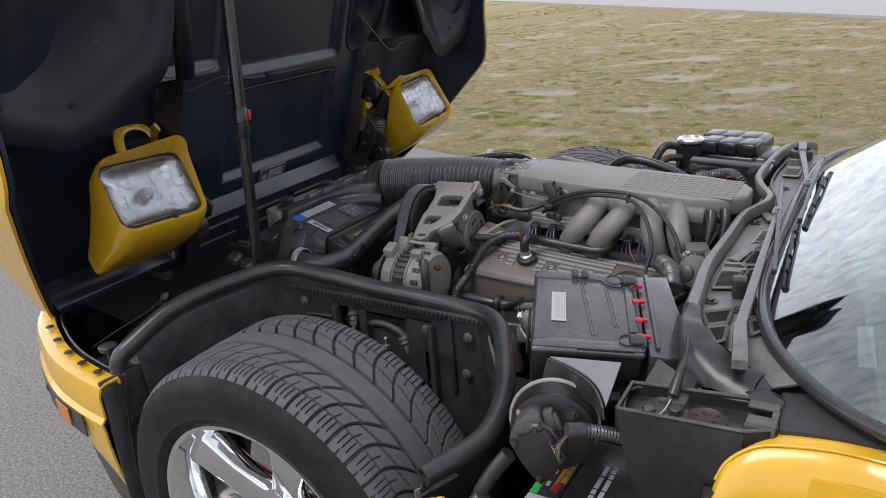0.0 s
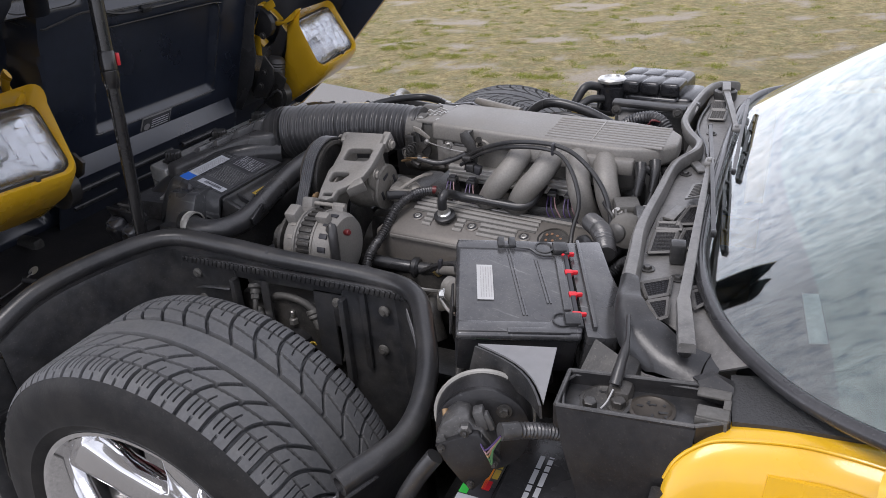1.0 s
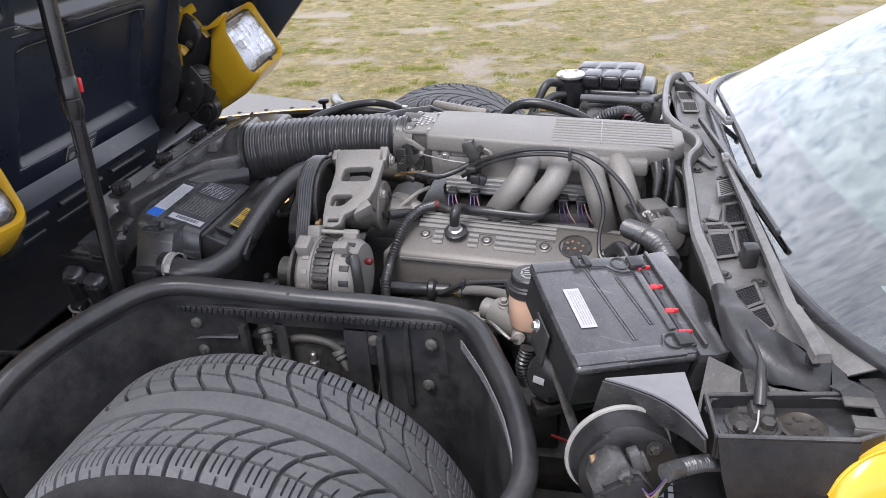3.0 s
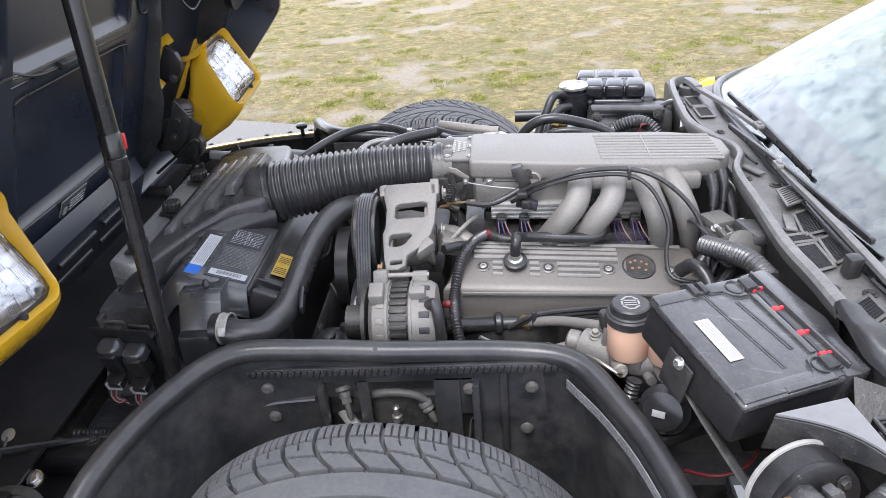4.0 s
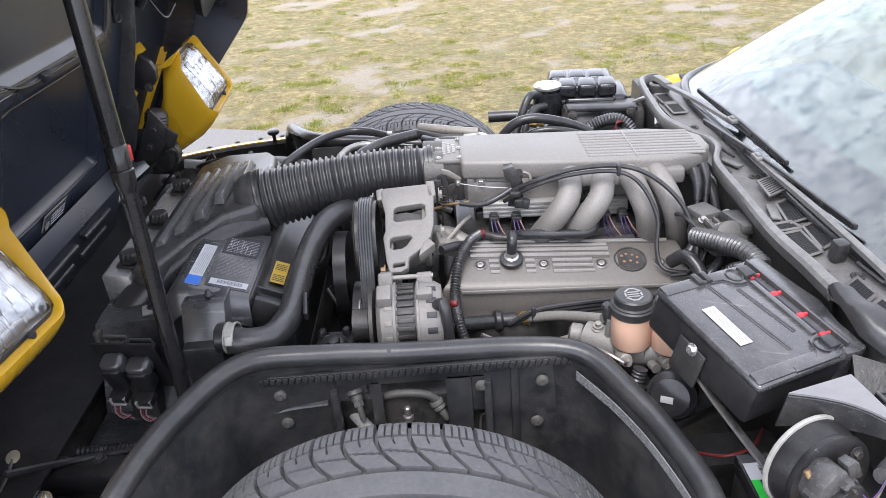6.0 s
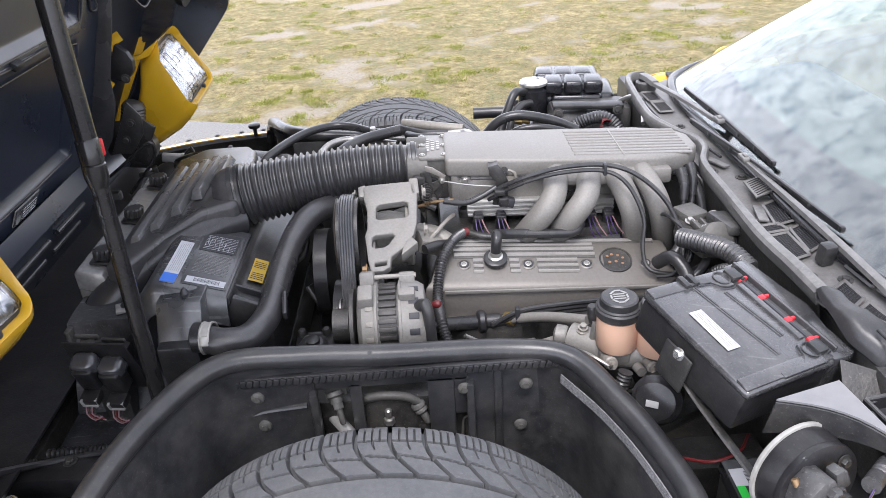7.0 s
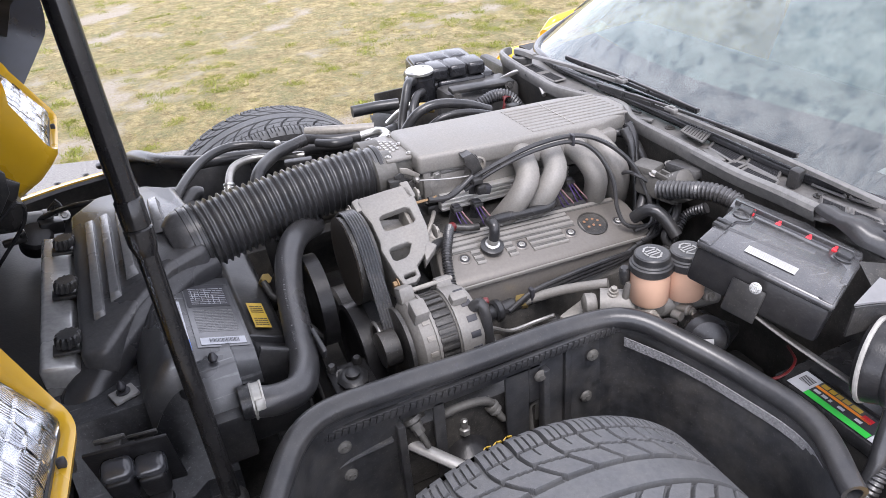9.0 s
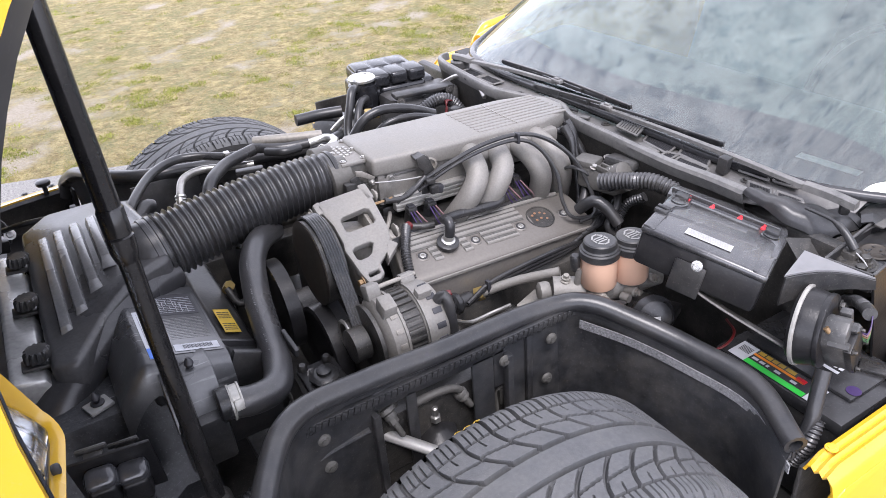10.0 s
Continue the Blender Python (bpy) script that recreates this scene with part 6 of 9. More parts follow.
# rolled duct edge along the near side
part("duct_edge", tube([(-0.285, -0.060, 0.694), (-0.33, -0.090, 0.698), (-0.385, -0.128, 0.690), (-0.44, -0.165, 0.668), (-0.495, -0.205, 0.632), (-0.545, -0.240, 0.580)], lambda t, m: 0.027 + 0.012 * t, 18), SATIN, airbox, "smooth black duct along the lid")
part("front_cover", prism([(-0.556, 0.62), (-0.556, 0.684), (-0.550, 0.690), (-0.508, 0.680), (-0.500, 0.66), (-0.500, 0.62)], "y", -0.21, 0.22, 0.005), COVERGLOSS, airbox, "brushed steel filter cover strip")
for y in (-0.174, -0.010, 0.150):
    part("knob_tab", box((-0.512, y, 0.688), (0.046, 0.028, 0.006), 0.002, (0, 8, 0)), PLASTIC, airbox)
    ring_k = []
    for h, r0 in ((0.0, 0.008), (0.006, 0.008), (0.007, 0.0165), (0.010, 0.0175), (0.021, 0.0175), (0.024, 0.0150)):
        ring_k.append([Vector((-0.512 + 0.15 * h + (r0 + (0.0014 * math.copysign(1, math.sin(j * math.pi / 2 + 0.8)) if r0 > 0.014 else 0)) * math.cos(2 * math.pi * j / 48), y + (r0 + (0.0014 * math.copysign(1, math.sin(j * math.pi / 2 + 0.8)) if r0 > 0.014 else 0)) * math.sin(2 * math.pi * j / 48), 0.690 + h)) for j in range(48)])
    kn = rings_mesh(ring_k)
    part("knob", kn, PLASTIC, airbox, "knurled black knob")
part("outlet_collar", lathe([(0.044, -0.034), (0.055, -0.022), (0.0590, -0.012), (0.0590, 0.004), (0.052, 0.006)], (-0.302, -0.018, 0.725), (0.98, 0.12, 0.12), 40), LIDGREY, airbox, "dusty grey outlet collar")
part("grey_end", box((-0.335, 0.315, 0.675), (0.10, 0.05, 0.022), 0.008, (0, 0, -20)), PLASTIC_GREY, airbox)
part("end_clip", box((-0.395, 0.335, 0.69), (0.012, 0.02, 0.02), 0.003), INK, airbox)

bellows = thing("intake_bellows", (-0.12, 0, 0.68), "large black corrugated rubber intake duct", "air duct")
run_pts = [(-0.302, -0.018, 0.725), (-0.22, -0.008, 0.735), (-0.13, 0.0, 0.745), (-0.04, 0.006, 0.752), (0.056, 0.010, 0.753)]


def bellow_radius(t, m):
    big = 0.0618 - 0.0128 * t
    if t < 0.06:
        return big - 0.002 if t < 0.045 else big - 0.006
    if t > 0.93:
        return big - 0.003 if t > 0.945 else big - 0.007
    w = math.cos(2 * math.pi * m / 0.0118)
    return big - 0.0062 + 0.0062 * ((1 + w) / 2) ** 1.8


part("duct", tube(run_pts, bellow_radius, 48, 0.0014), HOSE, bellows, "ribbed rubber duct", 75)
d0 = (Vector(run_pts[1]) - Vector(run_pts[0])).normalized()
part("cuff", lathe([(0.055, -0.004), (0.0615, -0.002), (0.0615, 0.006), (0.059, 0.007), (0.059, 0.011), (0.062, 0.012), (0.062, 0.018), (0.056, 0.020)], run_pts[0], d0, 48, caps=False), RUBBER, bellows)
part("clamp_band", lathe([(0.0455, 0), (0.0478, 0.001), (0.0478, 0.008), (0.0455, 0.009)], (0.044, 0.0096, 0.754), (1, 0.04, 0), 48, caps=False), RUBBER, bellows)

shroud = thing("radiator_shroud", (-0.35, -0.2, 0.45), "scuffed black radiator shroud with labels on top", "radiator shroud")


def sh_z(x):
    return 0.702 - 0.32 * (x + 0.34)


def panel_z(x, y):
    """Flat top that rolls off to the front and to the near side."""
    return sh_z(max(x, -0.378)) - 0.055 * (max(0.0, -0.378 - x) / 0.05) ** 1.6 - 0.05 * (max(0.0, -0.304 - y) / 0.02) ** 2


top_rows = [[(x, y, panel_z(x, y)) for y in (-0.324, -0.32, -0.315, -0.31, -0.304, -0.26, -0.2, -0.14, -0.09)] for x in (-0.43, -0.42, -0.41, -0.40, -0.392, -0.385, -0.378, -0.35, -0.31, -0.268)]
part("label_panel", sheet(top_rows, 0.006), TANKGREY, shroud, "grey-black label panel")
part("panel_skirt", prism([(-0.268, 0.672), (-0.262, 0.655), (-0.215, 0.635), (-0.205, 0.60), (-0.205, 0.50), (-0.385, 0.50), (-0.385, 0.70), (-0.37, 0.70)], "y", -0.30, 0.30, 0.006), PLASTIC, shroud)
part("scuffed_panel", sheet([[(x, y, 0.640 - 0.15 * ramp(-y, 0.285, 0.345) - 0.22 * (x + 0.44) ** 2 + (0.02 if x > -0.39 else 0)) for y in np.linspace(-0.47, -0.08, 14)] for x in np.linspace(-0.55, -0.335, 10)], 0.006), SCUFF, shroud, "scuffed black panel")
part("front_drop", box((-0.545, -0.16, 0.54), (0.012, 0.30, 0.18), 0.004), GRIME, shroud)
part("tank_end", joined(box((-0.336, -0.355, 0.600), (0.066, 0.072, 0.080), 0.005)), PLASTIC, shroud, "black radiator end tank")
part("tank_cover", prism([(-0.378, 0.626), (-0.340, 0.694), (-0.290, 0.694), (-0.290, 0.626)], "x", -0.371, -0.299, 0.0025, 2), TANKGREY, shroud, "scratched grey end cover")
part("tank_neck", lathe([(0.020, 0), (0.024, 0.003), (0.024, 0.03)], (-0.312, -0.375, 0.647), (1, -0.05, 0), 24), PLASTIC, shroud)
for p in ((-0.327, -0.325, 0.690), (-0.456, -0.260, 0.645)):
    part("push_pin", lathe([(0.010, 0), (0.010, 0.002), (0.004, 0.003), (0.007, 0.010), (0.005, 0.016), (0.002, 0.02)], p, (0, 0, 1), 14), INK, shroud)
part("pin_tab", box((-0.456, -0.262, 0.642), (0.036, 0.03, 0.006), 0.002, (0, 0, 20)), PALE_GREY, shroud)
part("web", box((-0.245, -0.30, 0.635), (0.06, 0.012, 0.06), 0.003, (0, 25, 0)), PLASTIC, shroud)
part("web", box((-0.245, -0.255, 0.632), (0.07, 0.006, 0.05), 0.002, (0, 25, 0)), SATIN, shroud)


def sh_card(x0, x1, y0, y1):
    return [(x0, y0, sh_z(x0)), (x1, y0, sh_z(x1)), (x1, y1, sh_z(x1)), (x0, y1, sh_z(x0))]


card = sh_card(-0.372, -0.350, -0.302, -0.165)
lab = part("white_blue_label", flat_card(card), WHITE, shroud, "white label with a blue foot")
part("blue_foot", flat_card(on_card(card, 0, 0, 1, 0.2), 0.0018, 0.0004), BLUE, lab)
print_bars([card[1], card[2], card[3], card[0]], 6, lab, PALE_GREY, seed=4, u0=0.26, fill=0.3)
card = sh_card(-0.342, -0.272, -0.296, -0.115)
lab = part("spec_label", flat_card(card), GREYLABEL, shroud, "scuffed grey specification label")
cs = on_card(card, 0.08, 0.03, 0.95, 0.13)
part("code_strip", flat_card(cs, 0.0018, 0.0004), WHITE, lab)
for k in range(22):
    part("code_bar", flat_card(on_card(cs, 0.2 + 0.03 * k, 0.25, 0.2 + 0.03 * k + 0.008 + 0.008 * (k % 3 == 0), 0.8), 0.0026, 0.0003), INK, lab)
print_bars(on_card(card, 0.05, 0.18, 0.95, 0.62), 14, lab, PALE_GREY, 7, fill=0.16, lift=0.0018)
dg = on_card(card, 0.04, 0.62, 0.9, 0.98)
diagram = part("diagram_panel", flat_card(dg, 0.0016, 0.0004), INK, lab, "black hose diagram panel")
print_bars(dg, 9, diagram, WHITE, 9, u0=0.1, u1=0.95, fill=0.16, lift=0.0026)
rd = random.Random(12)
part("diagram_line", joined(*[flat_card(on_card(dg, u_, v_, u_ + 0.012, v_ + rd.uniform(0.1, 0.4)), 0.0028, 0.0003) for u_, v_ in [(rd.uniform(0.1, 0.9), rd.uniform(0.05, 0.55)) for k in range(14)]]), WHITE, diagram)
yc = [(-0.254, -0.225, 0.6545), (-0.230, -0.225, 0.6445), (-0.230, -0.150, 0.6445), (-0.254, -0.150, 0.6545)]
lab = part("yellow_label", flat_card(yc, 0.004), YLABEL, shroud, "yellow warning label")
print_bars(on_card(yc, 0.05, 0.05, 0.95, 0.45), 4, lab, INK, 11, fill=0.35, lift=0.005)
print_bars(on_card(yc, 0.05, 0.55, 0.95, 0.95), 4, lab, INK, 12, fill=0.35, lift=0.005)

hose = thing("radiator_hose", (-0.2, -0.3, 0.6), "thick black rubber radiator hose with a spring clamp", "hose")
part("hose_body", tube([(-0.300, -0.376, 0.647), (-0.262, -0.386, 0.643), (-0.226, -0.374, 0.640), (-0.207, -0.328, 0.640), (-0.200, -0.288, 0.648), (-0.194, -0.250, 0.662), (-0.188, -0.211, 0.676), (-0.179, -0.173, 0.691), (-0.167, -0.133, 0.704), (-0.149, -0.099, 0.713), (-0.125, -0.06, 0.708), (-0.09, -0.01, 0.69)], 0.0222, 24, 0.008), HOSE, hose)
part("clamp", joined(lathe([(0.0235, -0.0085), (0.0262, -0.0085), (0.0266, -0.006), (0.0250, -0.005), (0.0250, 0.005), (0.0266, 0.006), (0.0262, 0.0085), (0.0235, 0.0085)], (-0.286, -0.3775, 0.6465), (1, -0.06, 0), 32, caps=False), box((-0.286, -0.400, 0.656), (0.013, 0.006, 0.016), 0.002, (-25, 0, 0))), CLAMP, hose, "dull steel hose clamp")
part("hose_guard", box((-0.176, -0.306, 0.652), (0.008, 0.048, 0.020), 0.003, (20, 0, 6)), SATIN, hose, "black plastic rub guard")
hp = curve_points([(-0.207, -0.328, 0.640), (-0.200, -0.288, 0.648), (-0.194, -0.250, 0.662), (-0.188, -0.211, 0.676), (-0.179, -0.173, 0.691), (-0.167, -0.133, 0.704)], 0.0042)
hr = random.Random(31)
marks = []
for k in range(1, len(hp) - 1):
    if (k // 5) % 4 == 3 or hr.random() < 0.25:
        continue
    run = (hp[k + 1] - hp[k - 1]).normalized()
    side = run.cross(Vector((0.0, -0.25, 1.0))).normalized()
    nrm = side.cross(run).normalized()
    c_ = hp[k] + (nrm * 0.94 - side * 0.34) * 0.0223
    w_ = hr.uniform(0.0016, 0.0040)
    bm_ = box((0, 0, 0), (0.0014, w_, 0.0005), 0)
    marks.append(moved(bm_, Matrix.Translation(c_) @ Matrix((run, side, nrm)).transposed().to_4x4()))
part("hose_print", joined(*marks), GREYLABEL, hose, "faint printed marks")

fan = thing("cooling_fan", (-0.16, 0, 0.47), "black plastic cooling fan behind the radiator", "fan")
part("fan_hub", lathe([(0.03, -0.03), (0.06, -0.025), (0.065, 0.02), (0.03, 0.03)], (-0.15, 0.0, 0.49), (1, 0, 0), 32), GRIME, fan)
for k in range(7):
    a = 360 * k / 7
    part("blade", moved(box((0, 0.125, 0), (0.008, 0.14, 0.06), 0.003, (0, 30, 0)), pose(-0.15, 0, 0.49, a, 0, 0)), PLASTIC, fan)

mount = thing("mount_bracket", (-0.14, -0.30, 0.5), "black steel bracket with a large round nut", "bracket")
part("arm", joined(box((-0.137, -0.318, 0.566), (0.066, 0.080, 0.012), 0.003, (6, 0, 0)), box((-0.106, -0.318, 0.548), (0.006, 0.080, 0.044), 0.002, (6, 0, 0)), box((-0.137, -0.36, 0.53), (0.066, 0.006, 0.07), 0.002)), BLACKPL, mount, "folded steel bracket plate")
part("cap", joined(lathe([(0.024, 0), (0.026, 0.003), (0.026, 0.007), (0.020, 0.011), (0.016, 0.012)], (-0.137, -0.322, 0.574), (0, -0.1, 1), 8), lathe([(0.012, 0.010), (0.012, 0.018), (0.008, 0.020)], (-0.137, -0.322, 0.574), (0, -0.1, 1), 20)), PLASTIC, mount, "round black nut")
for x_ in (-0.160, -0.118):
    part("cap_stud", lathe([(0.008, 0), (0.008, 0.012), (0.005, 0.016)], (x_, -0.285, 0.571), (0, -0.1, 1), 14), PLASTIC, mount)
part("small_bolt", bolt((-0.150, -0.300, 0.573), (0, -0.5, 0.8), 0.006, 0.006), GRIME, mount)
fitting = thing("coolant_fitting", (-0.20, -0.08, 0.62), "brass hose fitting under the intake duct", "fitting")
part("brass_nut", lathe([(0.009, -0.01), (0.010, 0.0), (0.010, 0.010)], (-0.205, -0.070, 0.640), (0.3, -0.6, 0.7), 6), GOLD, fitting)
part("pipe", tube([(-0.21, -0.09, 0.65), (-0.20, -0.12, 0.63), (-0.17, -0.12, 0.64), (-0.16, -0.09, 0.68)], 0.006, 10), GRIME, fitting)

relays = []
part("relay_bracket", box((-0.458, -0.376, 0.606), (0.104, 0.005, 0.12), 0.002, (18, 0, -8)), BLACKPL, shroud)
for x, y, z in ((-0.478, -0.398, 0.616), (-0.440, -0.396, 0.604)):
    rl = thing("relay", (x, y, z - 0.05), "black plastic relay with pale connector locks", "relay", "relays")
    part("relay_body", box((x, y - 0.002, z - 0.008), (0.034, 0.028, 0.048), 0.006, (18, 0, -8), 3), BLACKPL, rl)
    part("relay_top", box((x, y - 0.001, z + 0.014), (0.042, 0.034, 0.030), 0.0115, (24, 0, -8), 5), CAPGREY, rl, "smooth rounded grey relay cap")
    part("clip", joined(box((x, y + 0.022, z + 0.036), (0.024, 0.016, 0.005), 0.0015, (18, 0, -8)), box((x, y + 0.028, z + 0.044), (0.040, 0.006, 0.010), 0.003, (18, 0, -8))), PLASTIC_GREY, rl)
    part("socket", box((x, y - 0.016, z - 0.042), (0.030, 0.024, 0.016), 0.003, (18, 0, -8)), BLACKPL, rl)
    part("lock", joined(*[box((x + dx, y - 0.026, z - 0.044), (0.004, 0.006, 0.014), 0.001, (18, 0, -8)) for dx in (-0.011, 0.011)], box((x, y - 0.026, z - 0.050), (0.026, 0.005, 0.004), 0.001, (18, 0, -8))), PALE_GREY, rl, "white connector lock")
    for k in range(4):
        part("wire", tube([(x - 0.008 + 0.005 * k, y - 0.022, z - 0.048), (x - 0.006 + 0.004 * k, y - 0.034, z - 0.060), (x + 0.006 + 0.003 * k, y - 0.038, z - 0.070 + 0.003 * k), (x + 0.020 + 0.002 * k, y - 0.040, z - 0.062 - 0.004 * k)], 0.0012, 6), (PINKWIRE, DARKRED, PINKWIRE, RUBBER)[k], rl)
    relays.append(rl)
harness = thing("front_wiring_harness", (-0.45, -0.45, 0.48), "black taped wiring harness across the front panel", "wiring")
part("harness_trunk", corrugated([(-0.55, -0.46, 0.50), (-0.46, -0.45, 0.495), (-0.38, -0.46, 0.51), (-0.32, -0.45, 0.53), (-0.26, -0.42, 0.53)], 0.010, 0.007, 0.0012), RUBBER, harness)
part("branch", tube([(-0.60, -0.56, 0.56), (-0.55, -0.50, 0.52), (-0.46, -0.46, 0.50)], 0.006, 8), BLACKPL, harness)
part("far_branch", tube([(-0.62, 0.50, 0.60), (-0.55, 0.47, 0.63), (-0.50, 0.42, 0.655), (-0.44, 0.40, 0.66)], 0.006, 8), RUBBER, harness)
part("connector", joined(box((-0.594, 0.492, 0.622), (0.052, 0.022, 0.020), 0.003, (0, 12, 12)), box((-0.566, 0.496, 0.616), (0.020, 0.028, 0.024), 0.004, (0, 12, 12))), PALE_GREY, harness, "pale electrical connector")
part("connector_boot", joined(lathe([(0.020, -0.03), (0.034, -0.026), (0.036, 0.012), (0.030, 0.020), (0.012, 0.024)], (-0.600, 0.458, 0.585), (0.2, -0.5, 0.8), 28), box((-0.565, 0.478, 0.598), (0.05, 0.04, 0.03), 0.006, (0, 12, 12))), BLACKPL, harness)
part("connector_clip", joined(box((-0.628, 0.395, 0.62), (0.045, 0.014, 0.014), 0.003, (0, 0, 10)), box((-0.61, 0.40, 0.628), (0.012, 0.018, 0.018), 0.003, (0, 0, 10))), PLASTIC, harness)
for k in range(3):
    part("lead", tube([(-0.565 + 0.006 * k, 0.497, 0.622), (-0.548 + 0.004 * k, 0.492, 0.640 + 0.004 * k), (-0.530, 0.478, 0.628), (-0.535, 0.47, 0.60)], 0.003, 8), RUBBER, harness)
part("panel_bolt", bolt((-0.529, 0.455, 0.625), (0.2, -0.8, 0.6), 0.008, 0.006), ZINCDULL, harness)
horn = thing("horn", (-0.60, -0.60, 0.46), "dark round horn low beside the radiator", "horn")
part("horn_shell", joined(lathe([(0.02, -0.03), (0.04, -0.025), (0.055, 0.0), (0.058, 0.01), (0.045, 0.015), (0.042, 0.008)], (-0.56, -0.64, 0.49), (0.2, -0.6, 0.8), 32)), GRIME, horn)
part("ground_strap", tube([(-0.66, -0.70, 0.50), (-0.62, -0.66, 0.53), (-0.60, -0.58, 0.55), (-0.60, -0.53, 0.565)], 0.0025, 8), GRIME, horn)
part("strap_eye", lathe([(0.010, 0), (0.011, 0.002), (0.005, 0.003)], (-0.60, -0.53, 0.565), (0, -0.5, 0.9), 14), ZINC, horn)
part("fixing_bolt", bolt((-0.555, -0.57, 0.512), (0, -0.5, 0.9), 0.010, 0.008), ZINC, horn)
for x, y in ((-0.50, -0.56), (-0.455, -0.60), (-0.40, -0.62)):
    part("rail_bolt", bolt((x, y, 0.471), (0, 0, 1), 0.008, 0.006), GRIME, shell)
part("front_beam", box((-0.48, -0.500, 0.490), (0.42, 0.05, 0.045), 0.012), BLACKPL, shell, "black cross beam")
for x, z in ((-0.56, 0.517), (-0.50, 0.517), (-0.42, 0.517)):
    part("beam_bolt", bolt((x, -0.49, z - 0.005), (0, 0, 1), 0.007, 0.006), GRIME, shell)

# ---- fuse box and brake parts ----
FO = Vector((0.358, -0.504, 0.764))
FU = Vector((0.144, 0.072, -0.018))
FW = Vector((0.076, -0.182, -0.036))
FN = FW.cross(FU).normalized()
LU, LW = FU.length, FW.length
FMAT = Matrix((FU.normalized(), FW.normalized(), FN)).transposed().to_4x4()
FMAT.translation = FO


def fb(bm):
    return moved(bm, FMAT)


fuse = thing("fuse_box", FO + FU * 0.5 + FW * 0.5 - FN * 0.08, "black plastic control box with red clips and a white label", "fuse box")
part("base", fb(box((LU / 2, LW / 2, -0.040), (LU * 0.97, LW * 0.98, 0.060), 0.008)), BLACKPL, fuse)
lid = part("lid", fb(joined(box((LU / 2, LW / 2, -0.007), (LU, LW, 0.014), 0.006, seg=3))), FUSELID, fuse, "satin grey-black lid")
for y in (0.012, LW - 0.014):
    part("lid_step", fb(box((LU * 0.5, y, -0.001), (LU * 0.98, 0.02, 0.006), 0.0025)), FUSELID, lid)
def lid_line(pts, r, mat, name, note=""):
    return part(name, fb(tube([(LU * u, LW * w, h) for u, w, h in pts], r, 8, 0.006)), mat, lid, note)


for du in (-0.012, 0.014):
    lid_line([(0.462 + du, 0.10, 0.0), (0.50 + du, 0.40, 0.0), (0.555 + du, 0.82, 0.0)], 0.0016, FUSELID, "pressed_rib")
    lid_line([(0.705 + du, 0.22, 0.0), (0.735 + du, 0.45, 0.0), (0.765 + du, 0.70, 0.0)], 0.0016, FUSELID, "pressed_rib")
part("raised_corner", fb(prism([(LU * 0.53, LW * 0.02), (LU * 0.85, LW * 0.03), (LU * 0.85, LW * 0.19), (LU * 0.78, LW * 0.19), (LU * 0.72, LW * 0.17), (LU * 0.66, LW * 0.11), (LU * 0.53, LW * 0.10)], "z", -0.002, 0.0035, 0.0012)), FUSELID, lid, "raised latch corner")
lid_line([(0.53, 0.11, 0.0), (0.655, 0.12, 0.0), (0.71, 0.18, 0.0), (0.78, 0.202, 0.0), (0.85, 0.202, 0.0)], 0.0014, INK, "step_gap", "dark gap along the step")
part("raised_corner", fb(prism([(LU * 0.40, LW * 0.99), (LU * 0.40, LW * 0.945), (LU * 0.68, LW * 0.94), (LU * 0.74, LW * 0.90), (LU * 0.79, LW * 0.80), (LU * 0.90, LW * 0.80), (LU * 0.90, LW * 0.99)], "z", -0.002, 0.0030, 0.0012)), FUSELID, lid)
for u, w in ((0.785, 0.105), (0.845, 0.875)):
    part("finger_loop", fb(lathe([(0.0125, 0.003), (0.0135, 0.0052), (0.0115, 0.0052), (0.0105, 0.0028)], (LU * u, LW * w, 0.0), (0, 0, 1), 28, caps=False)), PLASTIC, lid, "round finger loop")
    part("latch", fb(joined(box((LU * 0.925, LW * w, 0.004), (0.020, 0.022, 0.009), 0.002), box((LU * 0.985, LW * w, -0.010), (0.008, 0.026, 0.032), 0.002))), PLASTIC, lid, "black lid latch")
part("hinge_notch", fb(joined(box((LU * 0.40, 0.010, 0.003), (0.010, 0.022, 0.008), 0.002), box((LU * 0.50, 0.010, 0.003), (0.010, 0.022, 0.008), 0.002), box((LU * 0.45, 0.018, 0.002), (0.018, 0.006, 0.006), 0.0015))), PLASTIC, lid, "black hinge catch")
part("clip_channel", fb(box((LU * 0.975, LW * 0.5, -0.004), (0.006, LW * 0.94, 0.012), 0.001)), INK, fuse, "dark channel beside the lid")
part("lid_bar", fb(box((LU * 0.905, LW * 0.48, 0.0012), (0.010, LW * 0.58, 0.0045), 0.0015)), FUSELID, lid)
card = [FMAT @ Vector(p) for p in ((0.050, 0.062, 0.0005), (0.028, 0.062, 0.0005), (0.028, 0.136, 0.0005), (0.050, 0.136, 0.0005))]
lab = part("white_label", flat_card(card), PAPER, fuse, "small pale printed label")
print_bars([card[3], card[0], card[1], card[2]], 5, lab, PALE_GREY, seed=21, fill=0.25)
rail = [(LU + 0.002, -0.008), (LU + 0.055, -0.014), (LU + 0.060, 0.06), (LU + 0.066, 0.10), (LU + 0.052, 0.145), (LU + 0.050, 0.195), (LU + 0.03, 0.198), (LU + 0.006, 0.195)]
part("side_box", fb(prism(rail, "z", -0.075, -0.006, 0.004)), FUSELID, fuse, "worn grey side compartment")
part("side_ridge", fb(box((LU + 0.018, 0.09, -0.005), (0.006, 0.19, 0.014), 0.002)), FUSELID, fuse)
